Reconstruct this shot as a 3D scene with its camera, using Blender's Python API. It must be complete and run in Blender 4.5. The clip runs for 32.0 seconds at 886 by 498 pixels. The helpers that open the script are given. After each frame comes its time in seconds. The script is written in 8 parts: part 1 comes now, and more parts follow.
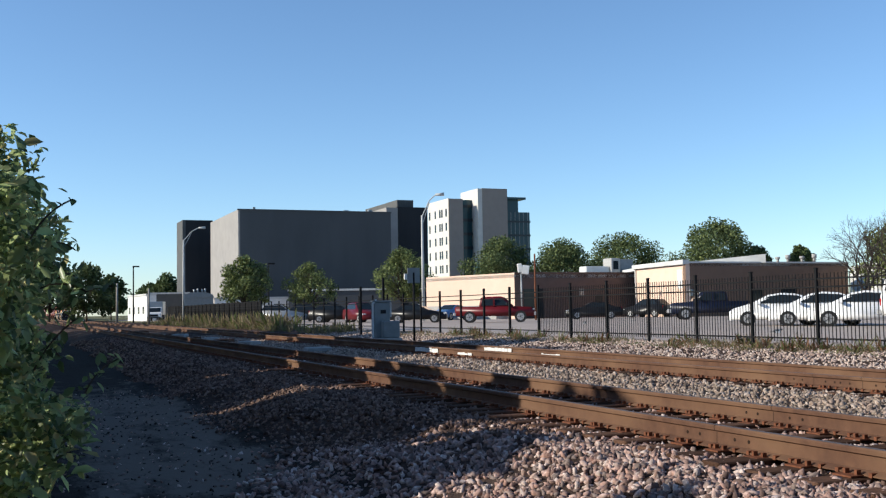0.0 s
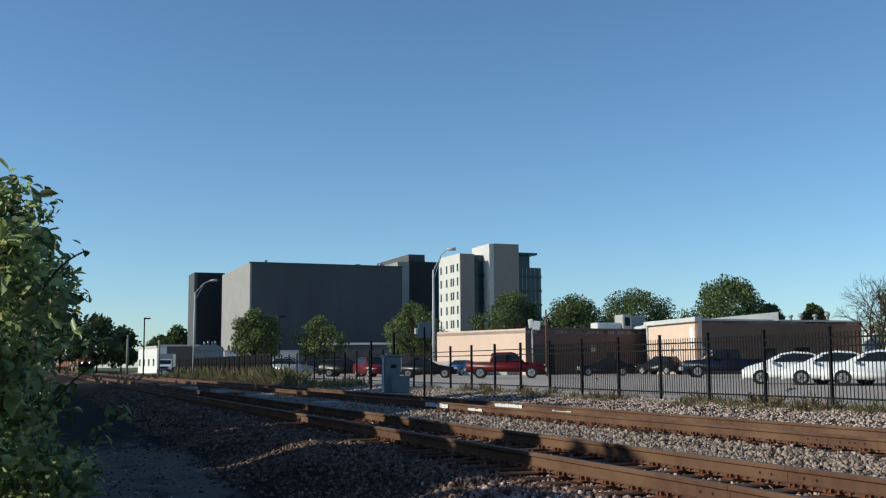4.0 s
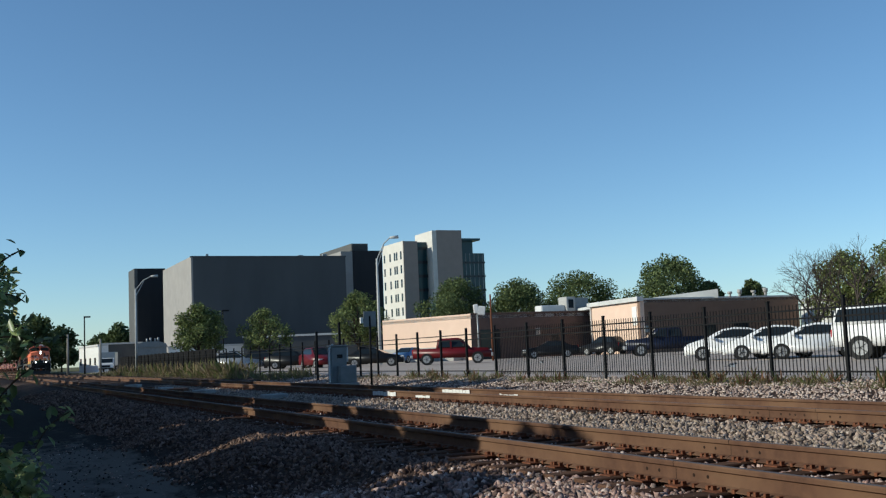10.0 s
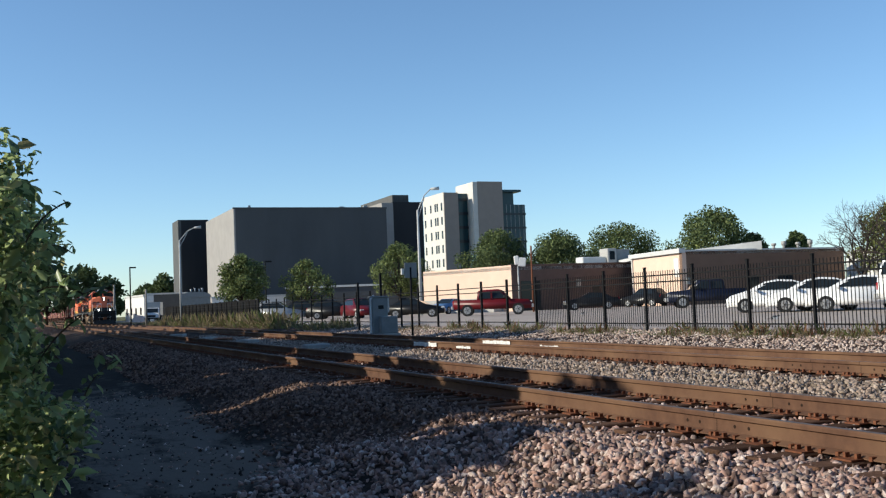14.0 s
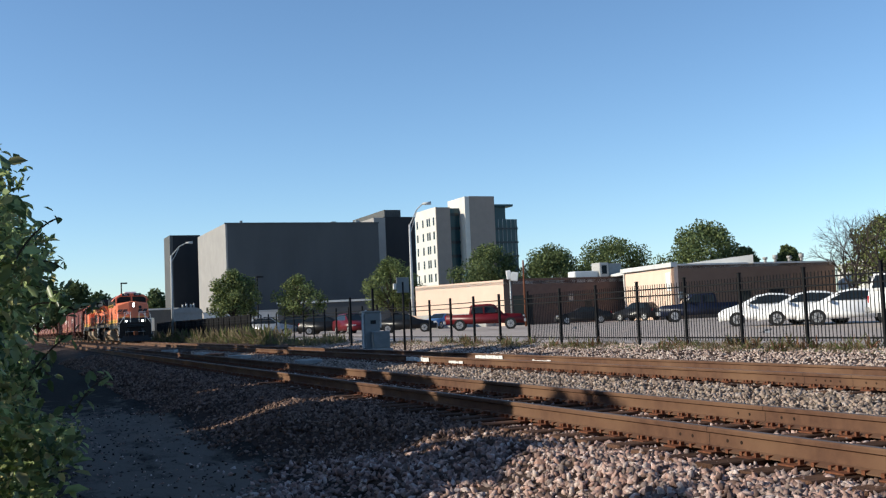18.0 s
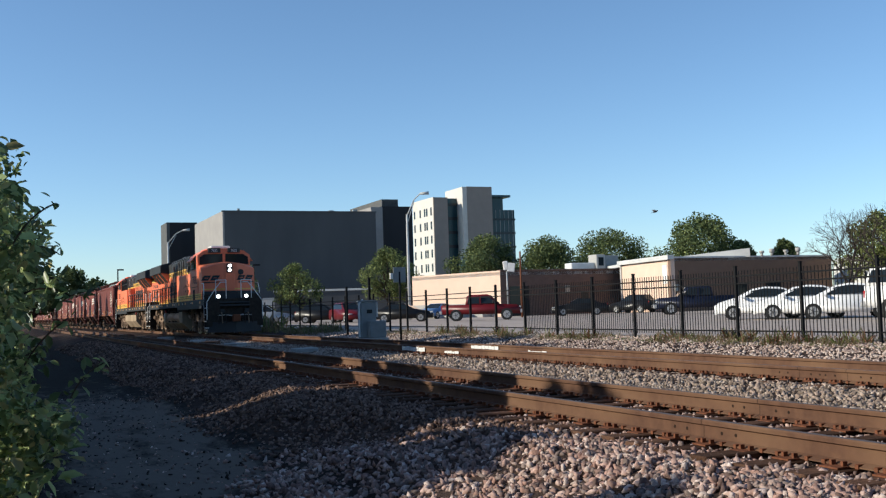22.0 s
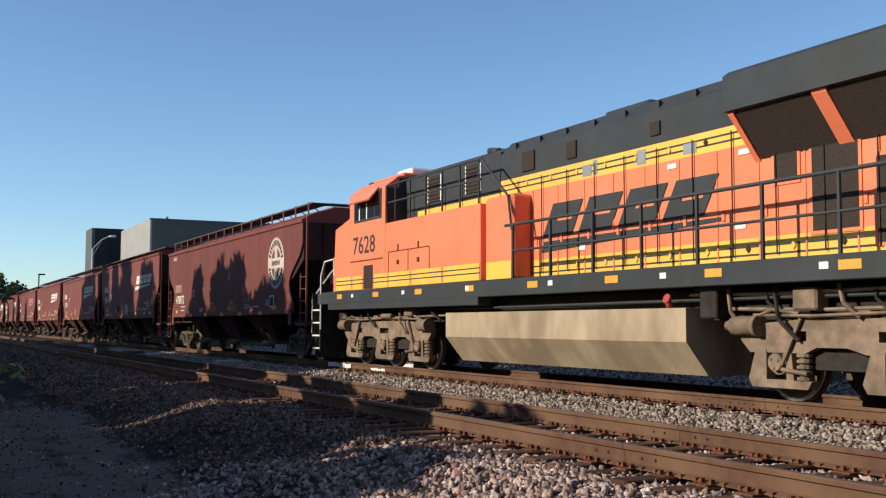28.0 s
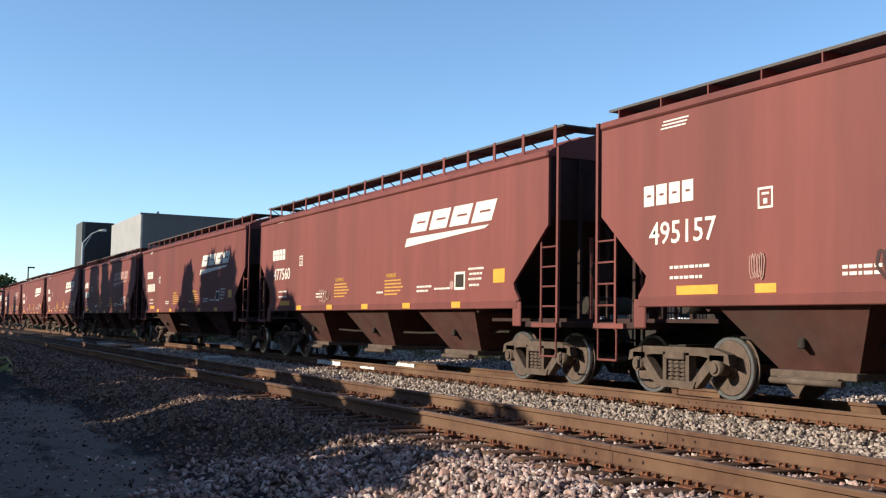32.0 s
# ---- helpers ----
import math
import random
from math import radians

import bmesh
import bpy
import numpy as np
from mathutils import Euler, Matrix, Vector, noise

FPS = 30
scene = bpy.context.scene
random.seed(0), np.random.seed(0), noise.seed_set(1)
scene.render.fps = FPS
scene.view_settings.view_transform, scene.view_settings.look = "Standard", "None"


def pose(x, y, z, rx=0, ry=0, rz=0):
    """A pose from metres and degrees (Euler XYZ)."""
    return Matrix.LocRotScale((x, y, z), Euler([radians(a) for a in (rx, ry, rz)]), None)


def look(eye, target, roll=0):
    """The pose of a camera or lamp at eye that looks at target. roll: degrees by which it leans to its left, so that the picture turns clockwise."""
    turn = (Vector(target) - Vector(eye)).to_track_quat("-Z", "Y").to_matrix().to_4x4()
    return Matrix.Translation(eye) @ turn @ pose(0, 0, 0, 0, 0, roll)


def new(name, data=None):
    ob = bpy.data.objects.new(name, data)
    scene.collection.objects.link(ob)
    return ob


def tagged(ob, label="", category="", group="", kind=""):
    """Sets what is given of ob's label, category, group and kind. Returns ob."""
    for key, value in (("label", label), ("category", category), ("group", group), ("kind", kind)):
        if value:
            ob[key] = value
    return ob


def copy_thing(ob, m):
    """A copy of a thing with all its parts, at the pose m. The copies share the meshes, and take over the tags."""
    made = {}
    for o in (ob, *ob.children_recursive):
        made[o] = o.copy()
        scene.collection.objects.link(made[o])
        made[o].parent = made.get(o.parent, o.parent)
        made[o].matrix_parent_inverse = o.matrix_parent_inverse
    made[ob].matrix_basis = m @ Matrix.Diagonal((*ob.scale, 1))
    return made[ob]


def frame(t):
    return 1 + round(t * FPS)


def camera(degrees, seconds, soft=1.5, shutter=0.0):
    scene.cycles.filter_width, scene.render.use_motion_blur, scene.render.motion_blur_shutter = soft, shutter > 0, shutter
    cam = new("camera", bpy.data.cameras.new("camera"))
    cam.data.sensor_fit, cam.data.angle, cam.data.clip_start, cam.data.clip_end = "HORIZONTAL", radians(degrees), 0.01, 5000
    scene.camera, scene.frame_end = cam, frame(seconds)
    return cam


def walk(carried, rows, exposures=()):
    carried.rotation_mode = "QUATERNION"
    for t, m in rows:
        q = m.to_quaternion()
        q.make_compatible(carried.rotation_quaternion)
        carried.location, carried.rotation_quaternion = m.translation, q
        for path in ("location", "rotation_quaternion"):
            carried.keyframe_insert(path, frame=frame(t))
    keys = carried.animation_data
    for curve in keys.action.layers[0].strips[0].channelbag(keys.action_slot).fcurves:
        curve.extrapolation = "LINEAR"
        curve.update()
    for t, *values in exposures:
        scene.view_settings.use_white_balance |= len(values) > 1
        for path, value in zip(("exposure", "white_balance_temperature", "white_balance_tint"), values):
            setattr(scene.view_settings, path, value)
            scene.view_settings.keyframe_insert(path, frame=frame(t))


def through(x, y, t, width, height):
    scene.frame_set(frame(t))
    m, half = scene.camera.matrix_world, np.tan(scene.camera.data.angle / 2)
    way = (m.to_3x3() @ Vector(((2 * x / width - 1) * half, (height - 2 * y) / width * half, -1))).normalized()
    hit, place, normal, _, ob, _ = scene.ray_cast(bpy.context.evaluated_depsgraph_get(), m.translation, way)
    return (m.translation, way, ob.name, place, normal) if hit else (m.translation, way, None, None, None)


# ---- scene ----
cam = camera(45.93, 32.0, soft=1.25)

PATH = [
    (0.0, pose(0, 0, 1.015, 93.34, 0.95, -22.19)),
    (0.5, pose(0, 0, 1.015, 94.11, 0.82, -22.03)),
    (1.0, pose(0, 0, 1.015, 94.69, 0.52, -21.95)),
    (1.5, pose(0, 0, 1.015, 95.21, 0.78, -21.69)),
    (2.0, pose(0, 0, 1.015, 95.78, 0.93, -21.49)),
    (2.5, pose(0, 0, 1.015, 96.29, 0.75, -21.57)),
    (4.5, pose(0, 0, 1.015, 96.36, 0.17, -21.81)),
    (5.0, pose(0, 0, 1.015, 96.47, -0.04, -23.57)),
    (5.5, pose(0, 0, 1.015, 96.69, -0.02, -24.60)),
    (6.0, pose(0, 0, 1.015, 96.68, 0.63, -24.98)),
    (6.5, pose(0, 0, 1.015, 96.38, 0.98, -25.24)),
    (7.0, pose(0, 0, 1.015, 96.03, 1.36, -25.28)),
    (7.5, pose(0, 0, 1.015, 95.80, 1.68, -25.29)),
    (8.0, pose(0, 0, 1.015, 95.49, 2.09, -25.24)),
    (8.5, pose(0, 0, 1.015, 95.40, 2.33, -24.96)),
    (9.0, pose(0, 0, 1.015, 95.40, 2.40, -24.74)),
    (9.5, pose(0, 0, 1.015, 95.55, 2.38, -24.59)),
    (10.0, pose(0, 0, 1.015, 95.58, 2.46, -24.54)),
    (10.5, pose(0, 0, 1.015, 95.52, 2.27, -24.49)),
    (11.0, pose(0, 0, 1.015, 95.32, 2.74, -24.28)),
    (11.5, pose(0, 0, 1.015, 94.88, 2.25, -23.98)),
    (12.0, pose(0, 0, 1.015, 94.07, 2.03, -23.26)),
    (12.5, pose(0, 0, 1.015, 93.39, 2.00, -22.88)),
    (13.0, pose(0, 0, 1.015, 93.19, 1.95, -22.69)),
    (13.5, pose(0, 0, 1.015, 93.02, 2.01, -22.54)),
    (14.0, pose(0, 0, 1.015, 93.01, 2.26, -22.32)),
    (14.5, pose(0, 0, 1.015, 93.13, 2.21, -22.15)),
    (16.5, pose(0, 0, 1.015, 93.36, 2.49, -22.15)),
    (17.0, pose(0, 0, 1.015, 93.60, 2.40, -22.44)),
    (17.5, pose(0, 0, 1.015, 93.82, 2.48, -22.68)),
    (18.0, pose(0, 0, 1.015, 93.80, 2.45, -22.74)),
    (18.5, pose(0, 0, 1.015, 93.78, 2.50, -22.78)),
    (19.0, pose(0, 0, 1.015, 93.89, 2.47, -22.94)),
    (19.5, pose(0, 0, 1.015, 93.89, 2.35, -23.00)),
    (20.0, pose(0, 0, 1.015, 93.61, 2.27, -22.86)),
    (20.5, pose(0, 0, 1.015, 93.54, 2.03, -22.80)),
    (21.0, pose(0, 0, 1.015, 93.62, 1.92, -22.88)),
    (21.5, pose(0, 0, 1.015, 93.72, 1.81, -22.92)),
    (22.0, pose(0, 0, 1.015, 93.25, 1.83, -22.94)),
    (22.5, pose(0, 0, 1.015, 92.96, 1.72, -23.01)),
    (23.0, pose(0, 0, 1.015, 93.07, 1.42, -23.21)),
    (23.5, pose(0, 0, 1.015, 93.35, 1.25, -23.51)),
    (24.0, pose(0, 0, 1.015, 93.43, 1.18, -23.70)),
    (24.5, pose(0, 0, 1.015, 93.41, 1.24, -24.11)),
    (26.5, pose(0, 0, 1.015, 94.01, 0.33, -26.02)),
    (27.0, pose(0, 0, 1.015, 93.99, -0.13, -26.28)),
    (27.5, pose(0, 0, 1.015, 94.21, -0.09, -26.72)),
    (28.0, pose(0, 0, 1.015, 94.18, -0.14, -26.87)),
    (28.5, pose(0, 0, 1.015, 93.94, -0.97, -26.96)),
    (29.0, pose(0, 0, 1.015, 93.91, -1.10, -26.82)),
    (29.5, pose(0, 0, 1.015, 94.20, -1.54, -26.72)),
    (30.0, pose(0, 0, 1.015, 94.26, -1.58, -27.03)),
    (30.5, pose(0, 0, 1.015, 94.02, -1.19, -27.65)),
    (31.0, pose(0, 0, 1.015, 93.97, -1.10, -27.98)),
    (31.5, pose(0, 0, 1.015, 93.99, -1.15, -27.88)),
    (32.0, pose(0, 0, 1.015, 94.14, -0.97, -27.42)),
]
EXPOSURE = [  # seconds, stops, white balance
    (0.0, 0.36, 5800, 5), (1.0, 0.15, 5700, 3), (2.0, 0.06, 5650, 1), (2.5, 0.04, 5650, 0), (5.0, -0.11, 5600, -2), (10.0, -0.08, 5650, -2), (11.0, -0.07, 5700, -1), (12.0, 0.05, 5800, 1), (13.0, 0.27, 5900, 2),
    (18.0, 0.30, 5900, 4), (24.0, 0.22, 5900, 4), (26.5, 0.26, 5900, 0), (27.0, 0.40, 6000, 0), (27.5, 0.36, 6000, 4), (28.0, 0.24, 6000, 4), (28.7, 0.16, 6000, 4), (29.5, 0.52, 6000, 4), (31.0, 0.68, 6000, 4), (32.0, 0.62, 6000, 4)]
walk(cam, PATH, exposures=EXPOSURE)

# ---- sky and sun ----
SUN_AZ, SUN_EL = -78.0, 24.0      # degrees from the track's far direction, and above the horizon
world = bpy.data.worlds.new("sky")
scene.world = world
world.use_nodes = True
wn = world.node_tree.nodes
sky = wn.new("ShaderNodeTexSky")
sky.sky_type = "NISHITA"
sky.sun_disc = False
sky.sun_elevation, sky.sun_rotation = radians(SUN_EL), radians(SUN_AZ)
sky.air_density, sky.dust_density, sky.ozone_density = 1.0, 0.9, 2.5
sky.altitude = 1500
wn["Background"].inputs["Strength"].default_value = 0.13
world.node_tree.links.new(sky.outputs[0], wn["Background"].inputs["Color"])
sun_data = bpy.data.lights.new("sun", "SUN")
sun_data.energy, sun_data.angle, sun_data.color = 4.8, radians(0.53), (1.0, 0.85, 0.67)
sun = new("sun", sun_data)
SUN_DIR = Vector((math.sin(radians(SUN_AZ)) * math.cos(radians(SUN_EL)),
                  math.cos(radians(SUN_AZ)) * math.cos(radians(SUN_EL)), math.sin(radians(SUN_EL))))
sun.matrix_world = look(SUN_DIR * 100, (0, 0, 0))

# ---- materials ----
def mat(name, c1, c2=None, rough=0.7, metal=0.0, scale=8.0, bump=0.15, c3=None, scale2=0.6, vary=0.0, island=0.0,
        amount2=0.5, stretch=(1, 1, 1), bump_dist=0.02, emit=0.0):
    m = bpy.data.materials.new(name)
    m.use_nodes = True
    nt = m.node_tree
    N, L = nt.nodes, nt.links
    b = N["Principled BSDF"]
    c2 = c2 or tuple(v * 0.75 for v in c1)
    tc = N.new("ShaderNodeTexCoord")
    mp = N.new("ShaderNodeMapping")
    mp.inputs["Scale"].default_value = stretch
    L.new(tc.outputs["Object"], mp.inputs["Vector"])
    n1 = N.new("ShaderNodeTexNoise")
    n1.inputs["Scale"].default_value, n1.inputs["Detail"].default_value, n1.inputs["Roughness"].default_value = scale, 6.0, 0.65
    L.new(mp.outputs[0], n1.inputs["Vector"])
    r1 = N.new("ShaderNodeValToRGB")
    r1.color_ramp.elements[0].position, r1.color_ramp.elements[1].position = 0.32, 0.68
    r1.color_ramp.elements[0].color, r1.color_ramp.elements[1].color = (*c2, 1), (*c1, 1)
    L.new(n1.outputs["Fac"], r1.inputs["Fac"])
    col = r1.outputs["Color"]
    if c3:
        n2 = N.new("ShaderNodeTexNoise")
        n2.inputs["Scale"].default_value, n2.inputs["Detail"].default_value = scale2, 4.0
        L.new(mp.outputs[0], n2.inputs["Vector"])
        r2 = N.new("ShaderNodeValToRGB")
        r2.color_ramp.elements[0].position, r2.color_ramp.elements[1].position = 0.42, 0.66
        r2.color_ramp.elements[0].color = (0, 0, 0, 1)
        r2.color_ramp.elements[1].color = (amount2, amount2, amount2, 1)
        L.new(n2.outputs["Fac"], r2.inputs["Fac"])
        mx = N.new("ShaderNodeMixRGB")
        mx.inputs["Color2"].default_value = (*c3, 1)
        L.new(r2.outputs["Color"], mx.inputs["Fac"])
        L.new(col, mx.inputs["Color1"])
        col = mx.outputs["Color"]
    if vary or island:
        if vary:
            src = N.new("ShaderNodeObjectInfo").outputs["Random"]
        else:
            src = N.new("ShaderNodeNewGeometry").outputs["Random Per Island"]
        amt = vary or island
        mr = N.new("ShaderNodeMapRange")
        mr.inputs["To Min"].default_value, mr.inputs["To Max"].default_value = 1 - amt, 1 + amt
        L.new(src, mr.inputs["Value"])
        hs = N.new("ShaderNodeHueSaturation")
        L.new(mr.outputs[0], hs.inputs["Value"])
        L.new(col, hs.inputs["Color"])
        col = hs.outputs["Color"]
    L.new(col, b.inputs["Base Color"])
    b.inputs["Roughness"].default_value, b.inputs["Metallic"].default_value = rough, metal
    b.inputs["Specular IOR Level"].default_value = 0.06 if rough >= 0.85 else 0.2 if rough >= 0.6 else 0.3 if rough >= 0.42 else 0.5
    if bump:
        bp = N.new("ShaderNodeBump")
        bp.inputs["Strength"].default_value, bp.inputs["Distance"].default_value = bump, bump_dist
        L.new(n1.outputs["Fac"], bp.inputs["Height"])
        L.new(bp.outputs[0], b.inputs["Normal"])
    if emit:
        b.inputs["Emission Color"].default_value = (*c1, 1)
        b.inputs["Emission Strength"].default_value = emit
    return m


def glass(name, tint, rough=0.05):
    m = bpy.data.materials.new(name)
    m.use_nodes = True
    b = m.node_tree.nodes["Principled BSDF"]
    b.inputs["Base Color"].default_value = (*tint, 1)
    b.inputs["Roughness"].default_value = rough
    b.inputs["Specular IOR Level"].default_value = 0.35
    return m


def path_mat():
    """Dark ground with a worn strip of pale dry dirt along the middle of the path, fading out at both ends."""
    m = mat("path_dirt", (0.036, 0.029, 0.024), (0.014, 0.011, 0.010), 0.95, scale=5.0, bump=0.8, bump_dist=0.04)
    N, L = m.node_tree.nodes, m.node_tree.links
    tc = N.new("ShaderNodeTexCoord")
    sep = N.new("ShaderNodeSeparateXYZ")
    L.new(tc.outputs["Object"], sep.inputs[0])
    mask = None
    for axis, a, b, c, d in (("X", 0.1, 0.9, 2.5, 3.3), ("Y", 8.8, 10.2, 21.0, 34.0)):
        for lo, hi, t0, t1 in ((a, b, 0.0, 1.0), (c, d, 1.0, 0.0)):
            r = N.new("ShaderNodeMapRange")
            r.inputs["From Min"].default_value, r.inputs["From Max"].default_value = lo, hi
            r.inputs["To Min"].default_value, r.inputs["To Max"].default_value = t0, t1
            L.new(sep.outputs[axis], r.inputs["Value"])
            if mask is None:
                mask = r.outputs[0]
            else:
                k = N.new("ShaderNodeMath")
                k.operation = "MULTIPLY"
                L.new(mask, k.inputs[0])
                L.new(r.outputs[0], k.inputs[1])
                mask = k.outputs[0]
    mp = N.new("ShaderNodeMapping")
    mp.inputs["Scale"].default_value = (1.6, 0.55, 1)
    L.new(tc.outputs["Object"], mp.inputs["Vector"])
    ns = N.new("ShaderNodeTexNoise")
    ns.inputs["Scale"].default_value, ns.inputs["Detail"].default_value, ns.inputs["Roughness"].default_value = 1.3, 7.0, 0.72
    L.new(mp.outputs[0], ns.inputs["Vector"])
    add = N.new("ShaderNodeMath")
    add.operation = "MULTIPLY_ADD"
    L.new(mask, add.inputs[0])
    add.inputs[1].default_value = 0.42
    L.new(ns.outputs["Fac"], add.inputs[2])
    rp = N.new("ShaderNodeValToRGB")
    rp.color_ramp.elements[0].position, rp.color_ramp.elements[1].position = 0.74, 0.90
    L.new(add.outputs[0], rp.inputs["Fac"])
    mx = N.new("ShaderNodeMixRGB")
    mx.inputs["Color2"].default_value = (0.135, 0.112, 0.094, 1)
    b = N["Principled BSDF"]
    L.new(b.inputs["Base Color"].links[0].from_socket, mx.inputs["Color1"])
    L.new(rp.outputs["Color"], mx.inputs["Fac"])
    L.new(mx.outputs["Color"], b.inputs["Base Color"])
    return m


def stone_mat(name, tones):
    """Crushed stone, each piece in one of several tones."""
    m = mat(name, tones[0], tuple(v * 0.6 for v in tones[0]), 0.92, scale=22.0, bump=0.35)
    N, L = m.node_tree.nodes, m.node_tree.links
    b = N["Principled BSDF"]
    g = N.new("ShaderNodeNewGeometry")
    r = N.new("ShaderNodeValToRGB")
    r.color_ramp.interpolation = "CONSTANT"
    while len(r.color_ramp.elements) < len(tones):
        r.color_ramp.elements.new(0.5)
    for k, c in enumerate(tones):
        r.color_ramp.elements[k].position = k / len(tones)
        r.color_ramp.elements[k].color = (*c, 1)
    L.new(g.outputs["Random Per Island"], r.inputs["Fac"])
    n = N.new("ShaderNodeTexNoise")
    n.inputs["Scale"].default_value, n.inputs["Detail"].default_value = 30.0, 4.0
    tc = N.new("ShaderNodeTexCoord")
    L.new(tc.outputs["Object"], n.inputs["Vector"])
    mr = N.new("ShaderNodeMapRange")
    mr.inputs["From Min"].default_value, mr.inputs["From Max"].default_value = 0.3, 0.7
    mr.inputs["To Min"].default_value, mr.inputs["To Max"].default_value = 0.65, 1.25
    L.new(n.outputs["Fac"], mr.inputs["Value"])
    hs = N.new("ShaderNodeHueSaturation")
    L.new(mr.outputs[0], hs.inputs["Value"])
    L.new(r.outputs["Color"], hs.inputs["Color"])
    L.new(hs.outputs["Color"], b.inputs["Base Color"])
    return m


M_DIRT = path_mat()
M_BED = mat("ballast_bed", (0.075, 0.050, 0.039), (0.026, 0.018, 0.015), 0.95, scale=14.0, bump=0.9, c3=(0.12, 0.085, 0.07), scale2=0.5, bump_dist=0.05)
M_STONE = stone_mat("ballast_stone", ((0.42, 0.285, 0.245), (0.25, 0.168, 0.145), (0.50, 0.365, 0.32), (0.35, 0.265, 0.235), (0.15, 0.102, 0.09), (0.58, 0.475, 0.43), (0.37, 0.235, 0.195), (0.22, 0.172, 0.155)))
M_STONE_GREY = stone_mat("ballast_stone_grey", ((0.36, 0.28, 0.23), (0.22, 0.17, 0.14), (0.46, 0.38, 0.32), (0.30, 0.24, 0.19), (0.16, 0.125, 0.10), (0.40, 0.30, 0.24)))
M_STONE_PALE = stone_mat("ballast_stone_pale", ((0.50, 0.39, 0.33), (0.36, 0.27, 0.23), (0.60, 0.49, 0.42), (0.43, 0.32, 0.27), (0.28, 0.21, 0.18), (0.55, 0.46, 0.40)))
# Darker copy of the ballast tones; the bank's shade is in these colours.
M_STONE_SHADE = stone_mat("shade_toned_stone", ((0.18, 0.116, 0.09), (0.105, 0.067, 0.052), (0.27, 0.188, 0.15), (0.14, 0.099, 0.079), (0.066, 0.043, 0.036), (0.22, 0.15, 0.12)))
M_LITTER = mat("dark_dirt_clod", (0.045, 0.036, 0.03), (0.02, 0.016, 0.014), 0.95, scale=12.0, bump=0.4)
M_SCREEN = mat("black_mesh_screen", (0.014, 0.013, 0.013), (0.01, 0.01, 0.01), 0.95, scale=3.0, bump=0.1)
for _m in (M_SCREEN,):
    _m.node_tree.nodes["Principled BSDF"].inputs["Specular IOR Level"].default_value = 0.08
M_LOT = mat("lot_asphalt", (0.47, 0.395, 0.345), (0.35, 0.30, 0.265), 0.9, scale=2.5, bump=0.2, c3=(0.33, 0.29, 0.26), scale2=0.12)
M_FAR = mat("dry_grass_ground", (0.16, 0.15, 0.075), (0.09, 0.095, 0.045), 0.95, scale=0.8, bump=0.3, c3=(0.22, 0.19, 0.12), scale2=0.05)
M_RAIL = mat("rusty_rail_steel", (0.125, 0.066, 0.040), (0.078, 0.040, 0.026), 0.8, scale=6.0, bump=0.25, c3=(0.185, 0.108, 0.062), scale2=0.7, amount2=0.7)
M_RAILTOP = mat("worn_rail_head", (0.15, 0.115, 0.098), (0.105, 0.08, 0.066), 0.6, metal=0.2, scale=12.0, bump=0.05)
M_TIE = mat("creosoted_tie", (0.125, 0.07, 0.046), (0.06, 0.034, 0.023), 0.92, scale=6.0, bump=0.5, vary=0.35, stretch=(1, 8, 8))
M_SPIKE = mat("rusty_fastener", (0.20, 0.082, 0.045), (0.11, 0.046, 0.027), 0.85, scale=20.0, bump=0.2)
M_BLACK = mat("black_fence_paint", (0.014, 0.014, 0.015), (0.009, 0.009, 0.010), 0.8, scale=5.0, bump=0.05)
M_BLACK.node_tree.nodes["Principled BSDF"].inputs["Specular IOR Level"].default_value = 0.15
M_WHITE = mat("white_paint", (0.78, 0.77, 0.74), (0.66, 0.65, 0.62), 0.6, scale=3.0, bump=0.1)
M_DARKBLDG = mat("charcoal_metal_siding", (0.078, 0.082, 0.087), (0.066, 0.069, 0.074), 0.65, scale=0.4, bump=0.05, stretch=(1, 1, 0.25), c3=(0.090, 0.093, 0.096), scale2=0.08)
M_BLACKBLDG = mat("black_metal_siding", (0.030, 0.031, 0.034), (0.024, 0.025, 0.028), 0.7, scale=0.4, bump=0.05, stretch=(1, 1, 0.25))
M_PLANT = mat("rooftop_plant_grey", (0.115, 0.115, 0.11), (0.09, 0.09, 0.088), 0.75, scale=0.6, bump=0.05)
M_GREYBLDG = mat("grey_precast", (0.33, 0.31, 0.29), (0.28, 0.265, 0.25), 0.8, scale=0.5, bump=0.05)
M_GALVANISED = mat("galvanised_pole", (0.52, 0.52, 0.50), (0.42, 0.42, 0.41), 0.55, scale=4.0, bump=0.05)
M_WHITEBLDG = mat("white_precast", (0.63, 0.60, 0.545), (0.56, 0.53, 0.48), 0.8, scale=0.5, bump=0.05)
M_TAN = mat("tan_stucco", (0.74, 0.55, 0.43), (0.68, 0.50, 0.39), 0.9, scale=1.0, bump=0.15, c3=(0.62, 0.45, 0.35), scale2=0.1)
# Warehouse fronts far darker than the cream ends: their shade is in the colour.
M_BROWN = mat("dark_brown_wall", (0.150, 0.105, 0.088), (0.12, 0.084, 0.07), 0.9, scale=2.0, bump=0.15, c3=(0.19, 0.13, 0.11), scale2=0.1)
M_BROWNTAN = mat("shade_brown_stucco", (0.22, 0.148, 0.108), (0.185, 0.122, 0.09), 0.9, scale=1.5, bump=0.15, c3=(0.17, 0.118, 0.09), scale2=0.25)
# The white precast again, darkened: shade on the tower's front is painted in.
M_TOWERFRONT = mat("shaded_front_precast", (0.31, 0.265, 0.23), (0.275, 0.235, 0.205), 0.8, scale=0.5, bump=0.05)
